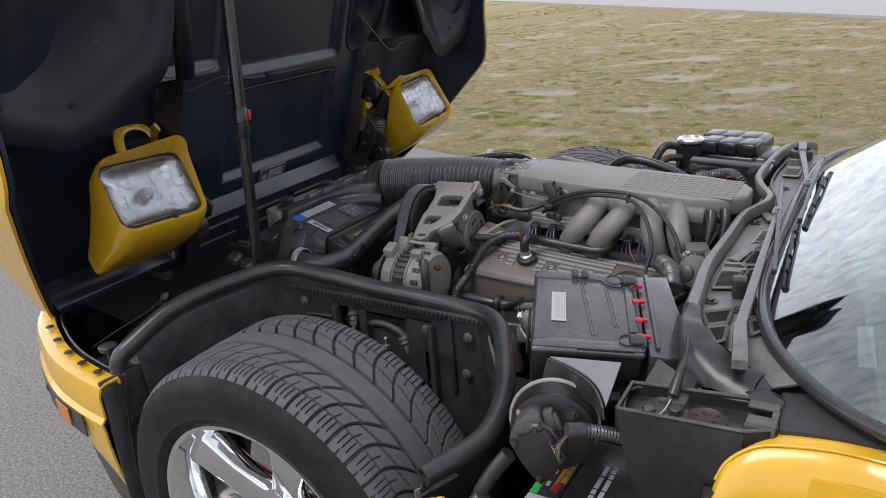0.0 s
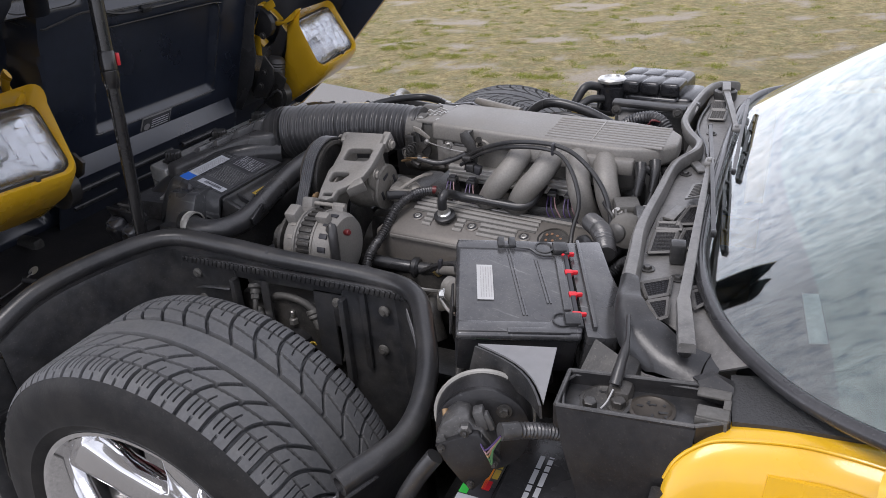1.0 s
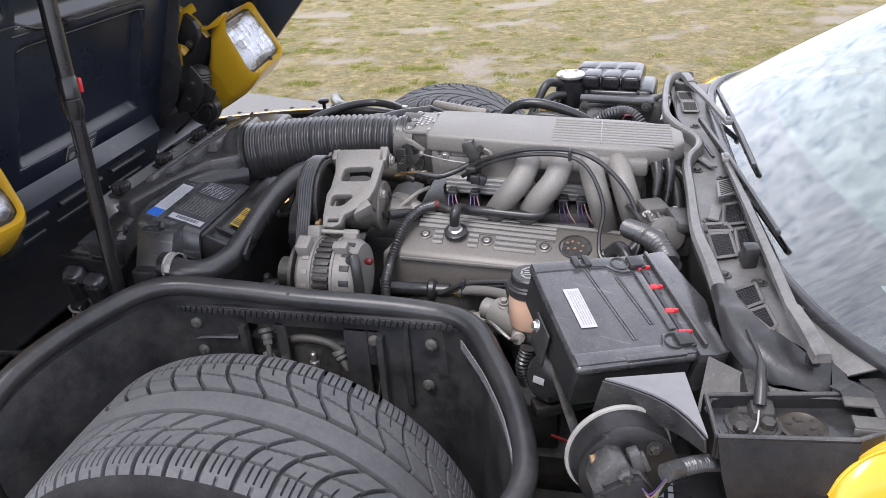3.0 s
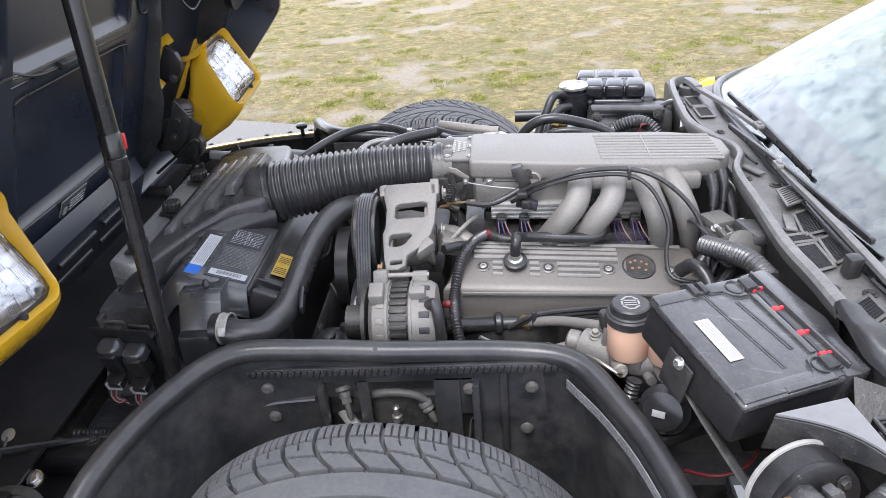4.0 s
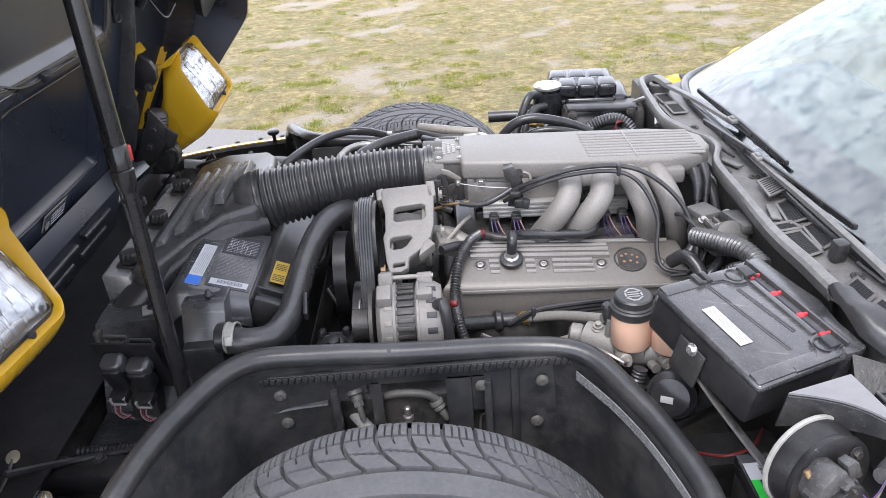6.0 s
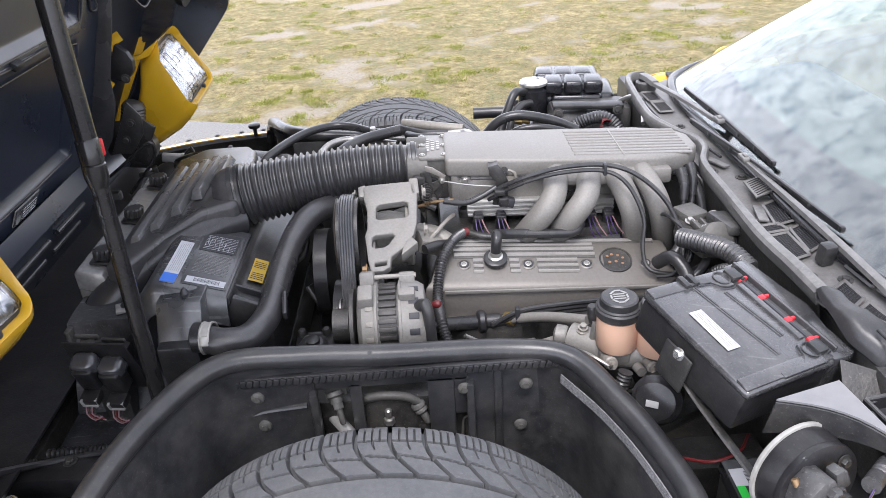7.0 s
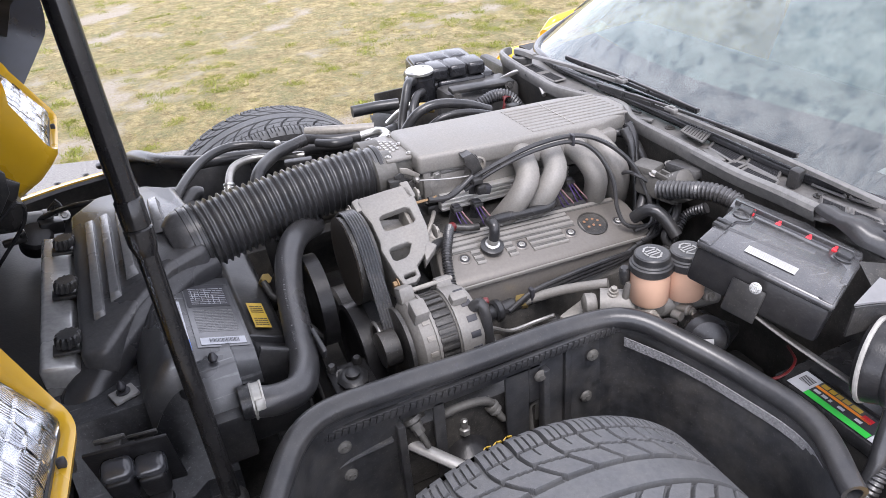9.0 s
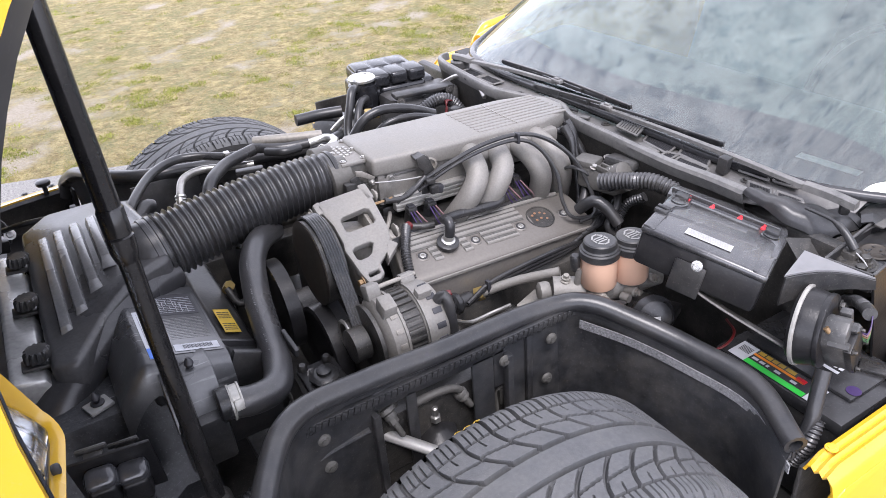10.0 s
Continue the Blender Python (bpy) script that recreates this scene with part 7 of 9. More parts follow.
for y in (0.030, 0.072, 0.120, 0.160):
    part("red_clip", fb(joined(box((LU - 0.004, y, -0.002), (0.012, 0.009, 0.010), 0.002), box((LU + 0.005, y, 0.0), (0.009, 0.005, 0.007), 0.002))), RED, fuse, "small red locking clip")
part("bracket", fb(box((-0.003, LW * 0.46, -0.055), (0.004, 0.05, 0.055), 0.002)), PLASTIC, fuse, "black mounting bracket")
part("bracket_screw", bolt((0.379, -0.602, 0.728), (-0.85, -0.45, 0.25), 0.0058, 0.006), ZINC, fuse, "bright zinc screw")
part("support_rod", fb(tube([(0.012, LW * 0.5, -0.072), (0.012, LW * 0.8, -0.085), (0.012, LW + 0.06, -0.10)], 0.007, 8, flat=0.5)), GRIME, fuse)
part("hose_stub", corrugated([(0.498, -0.255, 0.70), (0.52, -0.30, 0.712), (0.54, -0.35, 0.722), (0.555, -0.395, 0.715)], 0.0155, 0.0075, 0.0016), HOSE, fuse, "corrugated grey wiring conduit")
TA, TB, TD = Vector((0.465, -0.690, 0.722)), Vector((0.556, -0.658, 0.716)), Vector((0.572, -0.764, 0.714))
arc = [TA.lerp(TD, u) + Vector((0.014, 0.012, 0)) * math.sin(math.pi * u) for u in np.linspace(0, 1, 9)]
part("shield_plate", sheet([arc, [TB.lerp(TD, u * 0.92) for u in np.linspace(0, 1, 9)]], 0.003), DULLSHIELD, fuse, "grey sheet-metal shield")
part("shield_flange", sheet([[p + Vector((-0.002, -0.002, -0.002)) for p in arc], [p + Vector((-0.012 * (1 - i / 8), -0.004, -0.045 * (1 - 0.6 * i / 8))) for i, p in enumerate(arc)]], 0.003), PLASTIC, fuse, "black curved flange")

master = thing("brake_master_cylinder", (0.37, -0.42, 0.56), "alloy brake master cylinder with two amber fluid bottles", "master cylinder")
part("body", joined(tube([(0.29, -0.37, 0.592), (0.36, -0.415, 0.592), (0.47, -0.44, 0.60)], 0.026, 20), box((0.351, -0.418, 0.603), (0.05, 0.045, 0.03), 0.008, (0, 0, -20)), box((0.41, -0.435, 0.603), (0.05, 0.045, 0.03), 0.008, (0, 0, -20)), lathe([(0.016, 0), (0.018, 0.004), (0.018, 0.018), (0.012, 0.022)], (0.285, -0.366, 0.592), (-1, 0.4, 0), 20), tube([(0.318, -0.40, 0.60), (0.322, -0.405, 0.645)], 0.007, 10), lathe([(0.008, 0), (0.008, 0.016)], (0.375, -0.455, 0.592), (0.2, -1, 0.1), 12)), CAST, master, "stained alloy cylinder body")
for (x, y), top_ in (((0.350, -0.421), 0.700), ((0.408, -0.438), 0.697)):
    b_ = part("fluid_bottle", lathe([(0.022, 0.609), (0.0295, 0.611), (0.0318, 0.616), (0.0322, 0.672)], (x, y, 0), seg=32), FLUID, master, "translucent bottle of amber brake fluid")
    part("bottle_cap", lathe([(0.0325, 0.668), (0.035, 0.671), (0.035, 0.682), (0.032, 0.684), (0.032, 0.686), (0.029, 0.688), (0.0285, top_ - 0.002), (0.026, top_)], (x, y, 0), seg=36), PLASTIC, b_, "ribbed black cap")
    marks = [box((x + 0.012 * math.cos(radians(a)), y + 0.016 * math.sin(radians(a)), top_ + 0.0004), (0.010, 0.003, 0.001), 0.0002, (0, 0, a + 90)) for a in range(0, 360, 45)] + [box((x, y + d, top_ + 0.0004), (0.018, 0.0025, 0.001), 0.0002) for d in (-0.006, 0, 0.006)]
    part("cap_print", joined(*marks), PALE_GREY, b_)
for p_, ax_, r_ in (((0.305, -0.385, 0.612), (0, -0.2, 1), 0.010), ((0.335, -0.445, 0.598), (0.1, -1, 0.2), 0.011), ((0.395, -0.462, 0.598), (0.1, -1, 0.2), 0.010), ((0.44, -0.458, 0.606), (0.1, -1, 0.3), 0.009)):
    part("port_boss", joined(lathe([(r_, -0.014), (r_, 0.006), (r_ * 0.8, 0.008), (r_ * 0.8, 0.012)], p_, ax_, 12), lathe([(r_ * 0.55, 0.010), (r_ * 0.55, 0.018)], p_, ax_, 6)), CAST_DARK, master)
part("brake_pipe", tube([(0.335, -0.46, 0.602), (0.325, -0.475, 0.615), (0.300, -0.455, 0.622), (0.285, -0.42, 0.605), (0.30, -0.40, 0.57)], 0.0028, 8), STEEL, master, "thin steel brake pipe")
part("brake_pipe", tube([(0.395, -0.478, 0.602), (0.38, -0.49, 0.59), (0.37, -0.47, 0.56), (0.36, -0.44, 0.53)], 0.0028, 8), STEEL, master)
part("sensor", joined(lathe([(0.009, 0), (0.009, 0.028), (0.006, 0.032)], (0.320, -0.395, 0.640), (-0.15, -0.1, 1), 14)), PLASTIC, master)
part("accumulator", joined(lathe([(0.012, -0.040), (0.028, -0.036), (0.034, -0.026), (0.035, 0.012), (0.0365, 0.014), (0.0365, 0.018), (0.034, 0.020), (0.028, 0.030), (0.012, 0.035)], (0.395, -0.505, 0.575), (-0.4, -0.75, 0.35), 32)), SATIN, master, "satin black pressure accumulator")
part("ball_label", box((0.375, -0.536, 0.588), (0.018, 0.002, 0.010), 0.0005, (-20, 0, -25)), PAPER, master)
part("corrugated_line", corrugated([(0.352, -0.475, 0.60), (0.345, -0.48, 0.57), (0.35, -0.47, 0.53)], 0.010, 0.006, 0.0012), HOSE, master)
part("lower_bracket", box((0.43, -0.50, 0.53), (0.14, 0.03, 0.02), 0.004, (0, 0, 25)), GRIME, master)

servo = thing("cruise_servo", (0.48, -0.74, 0.56), "round black vacuum servo with an off-white rim and motor", "vacuum servo")
SA = Vector((0.306, -0.947, 0.096)).normalized()
SC = Vector((0.484, -0.724, 0.644))
side_ = Vector((0, 0, 1)).cross(SA).normalized()
SMAT = Matrix((side_, SA.cross(side_).normalized(), SA)).transposed().to_4x4()
SMAT = SMAT @ Matrix.Scale(0.93, 4)
SMAT.translation = SC


def sv(bm):
    return moved(bm, SMAT)


Z0, ZN = (0, 0, 0), (0, 0, 1)
part("drum", sv(lathe([(0.03, -0.014), (0.058, -0.010), (0.0635, -0.004), (0.0645, 0.0), (0.0635, 0.010), (0.0600, 0.026), (0.0590, 0.030)], Z0, ZN, 56)), BLACKPL, servo, "black round drum")
part("rim", sv(lathe([(0.063, -0.0035), (0.0672, -0.003), (0.0682, 0.0), (0.0672, 0.003), (0.063, 0.0035)], Z0, ZN, 56, caps=False)), PALE, servo, "off-white rim band")
part("front_flange", sv(lathe([(0.056, 0.029), (0.0605, 0.0295), (0.0615, 0.032), (0.0605, 0.038), (0.050, 0.042), (0.030, 0.043)], Z0, ZN, 56)), BLACKPL, servo, "black front plate")
motor = part("motor_housing", sv(prism([(-0.054, 0.008), (-0.048, 0.032), (-0.030, 0.046), (-0.014, 0.044), (-0.006, 0.028), (0.004, 0.026), (0.024, -0.012), (0.010, -0.036), (-0.012, -0.056), (-0.042, -0.018)], "z", 0.038, 0.074, 0.004)), PLASTIC_GREY, servo, "scuffed motor housing")
part("motor_lid", sv(prism([(-0.056, 0.008), (-0.010, 0.027), (-0.001, 0.026), (0.026, -0.012), (0.018, -0.020), (0.010, -0.036), (-0.012, -0.058), (-0.027, -0.042), (-0.043, -0.018)], "z", 0.073, 0.084, 0.002)), BLACKPL, motor, "flat black motor lid")
part("boss", sv(joined(lathe([(0.009, 0.05), (0.009, 0.082), (0.006, 0.085)], (-0.018, 0.029, 0), ZN, 6), lathe([(0.007, 0.05), (0.007, 0.080)], (-0.048, 0.012, 0), ZN, 6))), PLASTIC_GREY, motor)
for a, b, n in ((-0.0285, 0.035, 0.043), (0.0285, 0.034, 0.043), (-0.018, 0.029, 0.084), (0.016, -0.014, 0.084), (-0.014, -0.046, 0.084), (-0.048, 0.006, 0.084)):
    part("servo_screw", bolt(SMAT @ Vector((a, b, n)), SA, 0.0058 if n < 0.05 else 0.003, 0.006, 1.6), GRIME, servo)
part("pressed_rib", sv(tube([(-0.046, 0.034, 0.036), (-0.026, 0.052, 0.036), (0.0, 0.057, 0.036), (0.026, 0.051, 0.036)], 0.003, 8)), PLASTIC_GREY, servo)
part("brass_nipple", sv(joined(tube([(-0.046, 0.036, 0.044), (-0.044, 0.024, 0.052)], 0.0045, 10))), BRONZE, servo)
part("plug", sv(joined(box((0.0, 0.034, 0.060), (0.014, 0.030, 0.018), 0.003, (0, 0, 14)), box((0.010, 0.032, 0.062), (0.008, 0.026, 0.010), 0.002, (0, 0, 22)), box((-0.002, 0.018, 0.078), (0.010, 0.010, 0.010), 0.002))), PLASTIC_GREY, servo, "pale grey connector plug")
for k, mt in enumerate((PURPLE, PINKWIRE, BRONZE, GREENWIRE, GREENWIRE)):
    part("wire", sv(tube([(0.0 + 0.002 * k, 0.014 - 0.004 * k, 0.082), (0.006 + 0.002 * k, 0.008 - 0.005 * k, 0.090), (0.016, 0.018 - 0.002 * k, 0.092), (0.026, 0.030 - 0.001 * k, 0.090)], 0.0012, 6)), mt, servo)
part("conduit", corrugated([(0.532, -0.788, 0.681), (0.556, -0.765, 0.672), (0.585, -0.735, 0.652), (0.61, -0.71, 0.625), (0.62, -0.70, 0.59)], 0.0088, 0.0048, 0.0011), HOSE, servo, "corrugated wiring conduit")
part("conduit_sleeve", tube([(0.530, -0.790, 0.682), (0.546, -0.775, 0.677)], 0.0102, 14), PLASTIC_GREY, servo)
part("vacuum_hose", tube([(0.445, -0.79, 0.62), (0.425, -0.80, 0.59), (0.405, -0.81, 0.55), (0.39, -0.80, 0.50)], 0.011, 12), RUBBER, servo)
part("ribbed_hose", corrugated([(0.415, -0.815, 0.56), (0.395, -0.82, 0.53), (0.385, -0.81, 0.49)], 0.010, 0.006, 0.0012), HOSE, servo)
part("red_cable", tube([(0.40, -0.60, 0.545), (0.43, -0.63, 0.565), (0.47, -0.62, 0.57), (0.50, -0.58, 0.56)], 0.0023, 8), DARKRED, servo)

battery = thing("car_battery", (0.545, -0.715, 0.345), "black car battery with a green, orange and white label", "battery")
part("case", box((0.545, -0.715, 0.430), (0.178, 0.228, 0.17), 0.008), PLASTIC, battery)
part("top", joined(box((0.545, -0.715, 0.525), (0.182, 0.232, 0.026), 0.006), box((0.56, -0.715, 0.540), (0.11, 0.19, 0.010), 0.004)), SATIN, battery)
bc = [(0.458, -0.775, 0.538), (0.500, -0.775, 0.5385), (0.500, -0.622, 0.5385), (0.458, -0.622, 0.538)]
bl = part("label_strip", flat_card(bc, 0.0006), INK, battery, "black battery label strip")
for u0, u1, v0, v1, mt, nm in ((0, 1, 0.80, 1, WHITE, "code_panel"), (0.0, 0.27, 0.10, 0.80, GREEN, "green_band"), (0.60, 0.72, 0.20, 0.80, OLABEL, "orange_band"), (0.72, 1.0, 0.24, 0.80, PLASTIC_GREY, "name_panel"), (0.0, 1, -0.02, 0.09, WHITE, "code_panel"), (0.62, 0.86, 0.19, 0.30, RED, "red_mark")):
    part(nm, flat_card(on_card(bc, u0, v0, u1, v1), 0.0016, 0.0004), mt, bl)
for k in range(9):
    part("code_bar", flat_card(on_card(bc, 0.42, 0.83 + 0.015 * k, 0.80, 0.837 + 0.015 * k), 0.0024, 0.0003), INK, bl)
for v0, v1 in ((0.70, 0.775), (0.62, 0.685), (0.545, 0.605), (0.46, 0.53), (0.33, 0.44)):
    part("name_mark", flat_card(on_card(bc, 0.76, v0, 0.95, v1), 0.0024, 0.0003), YLABEL, bl, "yellow mark")
for v0, v1 in ((0.70, 0.77), (0.62, 0.68), (0.57, 0.60), (0.43, 0.50), (0.24, 0.31)):
    part("rating_mark", flat_card(on_card(bc, 0.36, v0, 0.49, v1), 0.0024, 0.0003), WHITE, bl, "white mark")
part("purple_dot", lathe([(0.011, 0), (0.011, 0.0008)], (0.525, -0.800, 0.5456), seg=24), PURPLE, battery, "round purple date sticker")
pr = [(0.53, -0.77, 0.545), (0.56, -0.77, 0.545), (0.56, -0.66, 0.545), (0.53, -0.66, 0.545)]
print_bars([pr[1], pr[2], pr[3], pr[0]], 2, battery, WHITE, 31, fill=0.55, lift=0.0012)
part("hold_down", box((0.60, -0.80, 0.548), (0.03, 0.07, 0.008), 0.003, (0, 0, 25)), PLASTIC, battery)
part("terminal_boot", joined(lathe([(0.010, 0), (0.016, 0.004), (0.016, 0.016), (0.012, 0.02), (0.012, 0.03)], (0.420, -0.835, 0.50), (-0.5, -0.6, 0.5), 20)), RUBBER, battery)

# ---- cowl, wipers, windshield ----
cowl = thing("cowl", (0.65, 0, 0.6), "dusty grey-black cowl panel with mesh vents and a rubber seal", "cowl panel")
HALF_BASE = [(0.685, 0.0, 0.736), (0.686, -0.2, 0.734), (0.694, -0.39, 0.730), (0.722, -0.515, 0.729), (0.764, -0.596, 0.722), (0.813, -0.652, 0.718), (0.854, -0.684, 0.717), (0.903, -0.717, 0.720), (0.968, -0.751, 0.728), (1.06, -0.785, 0.742)]
BASE = [(x, -y, z) for x, y, z in HALF_BASE[:0:-1]] + HALF_BASE
base_line = curve_points(BASE, 0.03)
seal_line = [(0.650, 0.575, 0.742), (0.615, 0.55, 0.748), (0.593, 0.50, 0.750), (0.578, 0.36, 0.750), (0.573, 0.235, 0.748), (0.585, 0.17, 0.748), (0.603, 0.12, 0.748), (0.622, 0.07, 0.750), (0.621, 0.02, 0.750), (0.600, -0.03, 0.748),
             (0.592, -0.08, 0.748), (0.590, -0.19, 0.747), (0.586, -0.335, 0.746), (0.594, -0.43, 0.745), (0.600, -0.50, 0.742)]
sl = curve_points(seal_line, 0.015)


def seal_row(dx, dz):
    return [p + Vector((dx * (1 + 0.35 * ramp(-p.y, 0.2, 0.5)), 0, dz)) for p in sl]


part("seal", sheet([seal_row(0.003, -0.026), seal_row(-0.001, -0.006), seal_row(0.002, 0.0), seal_row(0.008, 0.0025), seal_row(0.013, 0.001), seal_row(0.016, -0.004), seal_row(0.017, -0.02)], 0.003), SEALDUST, cowl, "dusty rubber cowl seal")
part("seal_web", sheet([seal_row(0.005, -0.024), seal_row(0.010, -0.06), seal_row(0.012, -0.12)], 0.003), GRIME, cowl)
flap_in = curve_points([(0.622, -0.50, 0.744), (0.640, -0.555, 0.740), (0.672, -0.585, 0.728), (0.70, -0.597, 0.716), (0.730, -0.602, 0.707)], 0.012)
flap_out = curve_points([(0.599, -0.50, 0.741), (0.604, -0.565, 0.720), (0.622, -0.610, 0.702), (0.66, -0.636, 0.692), (0.722, -0.646, 0.692)], 0.012)
nf = min(len(flap_in), len(flap_out))
flap_rows = []
for k in range(8):
    u = k / 7
    flap_rows.append([flap_in[i * (len(flap_in) - 1) // (nf - 1)].lerp(flap_out[i * (len(flap_out) - 1) // (nf - 1)], u) + Vector((-0.010, -0.008, 0.012)) * math.sin(math.pi * u) * (0.3 + 0.7 * math.sin(math.pi * i / (nf - 1))) + Vector((0, 0, 0.0025 * math.sin(i * 1.9 + u * 3))) for i in range(nf)])
part("near_flap", sheet(flap_rows, 0.004), RUBBER, cowl, "folded black rubber flap")
part("flap_tip", sheet([[(0.728, -0.601, 0.7075), (0.736, -0.610, 0.705), (0.742, -0.620, 0.703)], [(0.725, -0.624, 0.702), (0.734, -0.628, 0.703), (0.741, -0.632, 0.7)], [(0.722, -0.646, 0.693), (0.731, -0.645, 0.695), (0.739, -0.643, 0.697)]], 0.003), RUBBER, cowl)


def base_at(y):
    for p, q in zip(base_line, base_line[1:]):
        if q.y <= y <= p.y:
            return p.lerp(q, (p.y - y) / max(1e-6, p.y - q.y))
    return base_line[-1]


tray_rows = []
for k in range(6):
    t = k / 5
    row = []
    for y in np.linspace(-0.622, 0.622, 80):
        ay = abs(y)
        fx = 0.605 + 0.115 * ramp(ay, 0.50, 0.605) + 0.06 * ramp(ay, 0.60, 0.655)
        fz = 0.7235 - 0.022 * ramp(ay, 0.50, 0.62)
        e = base_at(y)
        row.append((fx * (1 - t) + (e.x - 0.004) * t, y, fz * (1 - t) + min(e.z, 0.7235) * t))
    tray_rows.append(row)
part("panel", sheet(tray_rows, 0.004), COWL, cowl, "dusty grey cowl panel")


def bar(p, q, r, flat=1.0):
    return tube([p, q], r, 4, 1.0, flat=flat)


def grille(quad, pitch=0.0048):
    a, b, c, d = [Vector((x, y, 0.7275)) for x, y in quad]
    g = part("vent_grille", flat_card([a, b, c, d][::-1], 0.0, 0.001), INK, cowl, "black mesh air vent")
    up_ = Vector((0, 0, 0.002))
    part("vent_frame", joined(*[bar(p + up_, q + up_, 0.0028) for p, q in ((a, b), (b, c), (c, d), (d, a))]), COWL, g)
    n1, n2 = max(2, int((b - a).length / pitch)), max(2, int((d - a).length / pitch))
    up_ = Vector((0, 0, 0.0016))
    part("mesh", joined(*[bar(a.lerp(b, i / n1) + up_, d.lerp(c, i / n1) + up_, 0.0008) for i in range(1, n1)], *[bar(a.lerp(d, i / n2) + up_, b.lerp(c, i / n2) + up_, 0.0008) for i in range(1, n2)]), BLACKPL, g)


near_vents = [((0.612, -0.288), (0.646, -0.281), (0.652, -0.305), (0.614, -0.312)), ((0.614, -0.322), (0.647, -0.314), (0.648, -0.386), (0.617, -0.398)), ((0.625, -0.491), (0.661, -0.464), (0.664, -0.510), (0.640, -0.529)), ((0.641, -0.538), (0.666, -0.520), (0.671, -0.566), (0.662, -0.577)),
              ((0.682, -0.425), (0.691, -0.430), (0.700, -0.475), (0.688, -0.486)), ((0.692, -0.494), (0.704, -0.483), (0.713, -0.515), (0.701, -0.536)), ((0.650, -0.212), (0.680, -0.196), (0.676, -0.275), (0.640, -0.288)), ((0.656, -0.302), (0.679, -0.290), (0.682, -0.358), (0.652, -0.378)),
              ((0.622, 0.36), (0.655, 0.36), (0.655, 0.29), (0.622, 0.29)), ((0.618, 0.44), (0.650, 0.44), (0.652, 0.37), (0.620, 0.37))]
for quad in near_vents:
    grille(quad)
for x, y in ((0.622, -0.264), (0.624, -0.438), (0.668, -0.455), (0.622, -0.05), (0.64, 0.20), (0.663, -0.085)):
    part("cowl_screw", bolt((x, y, 0.7235), (0, 0, 1), 0.006, 0.005, 1.8), GRIME, cowl, "dark panel screw")
plate = [(0.684, -0.122, 0.741), (0.645, -0.135, 0.737), (0.641, -0.203, 0.737), (0.680, -0.187, 0.742)]
pp = part("louvre_plate", flat_card(plate, 0.0, 0.003), SEALDUST, cowl, "small louvred cover plate")
part("louvre", joined(*[bar(Vector(plate[0]).lerp(Vector(plate[3]), k / 9) + Vector((-0.004, 0, 0.0035)), Vector(plate[1]).lerp(Vector(plate[2]), k / 9) + Vector((0.004, 0, 0.0035)), 0.0012) for k in range(1, 9)]), PLASTIC, pp)
part("rubber_stop", box((0.660, -0.408, 0.742), (0.022, 0.020, 0.034), 0.004, (6, 0, 10)), PLASTIC, cowl, "black rubber bump stop")
part("pivot_cup", lathe([(0.024, 0), (0.026, 0.004), (0.026, 0.022), (0.020, 0.026), (0.018, 0.01)], (0.640, 0.475, 0.724), (0, 0, 1), 24), PLASTIC_GREY, cowl)
for x_, y_, r_ in ((0.640, -0.02, 24), (0.632, -0.245, -12)):
    part("linkage_link", box((x_, y_, 0.730), (0.017, 0.055, 0.004), 0.001, (0, 4, r_)), SEALDUST, cowl)
part("washer_hose", tube([(0.612, 0.42, 0.728), (0.606, 0.30, 0.730), (0.612, 0.20, 0.730), (0.64, 0.10, 0.730), (0.655, 0.0, 0.732)], 0.003, 8), RUBBER, cowl)


def flat_arm(pts, w0, w1, h):
    """A wiper arm: a channel that tapers along its run."""
    line = curve_points(pts, 0.02)
    rings = []
    for i, q in enumerate(line):
        u = i / (len(line) - 1)
        d = (line[min(i + 1, len(line) - 1)] - line[max(i - 1, 0)]).normalized()
        sd = d.cross(Vector((0, 0, 1))).normalized()
        w = (w0 * (1 - u) + w1 * u) / 2
        rings.append([q + sd * a_ * w + Vector((0, 0, b_ * h)) for a_, b_ in ((-1, -0.5), (-0.9, 0.4), (-0.6, 0.5), (0.6, 0.5), (0.9, 0.4), (1, -0.5))])
    return rings_mesh(rings)


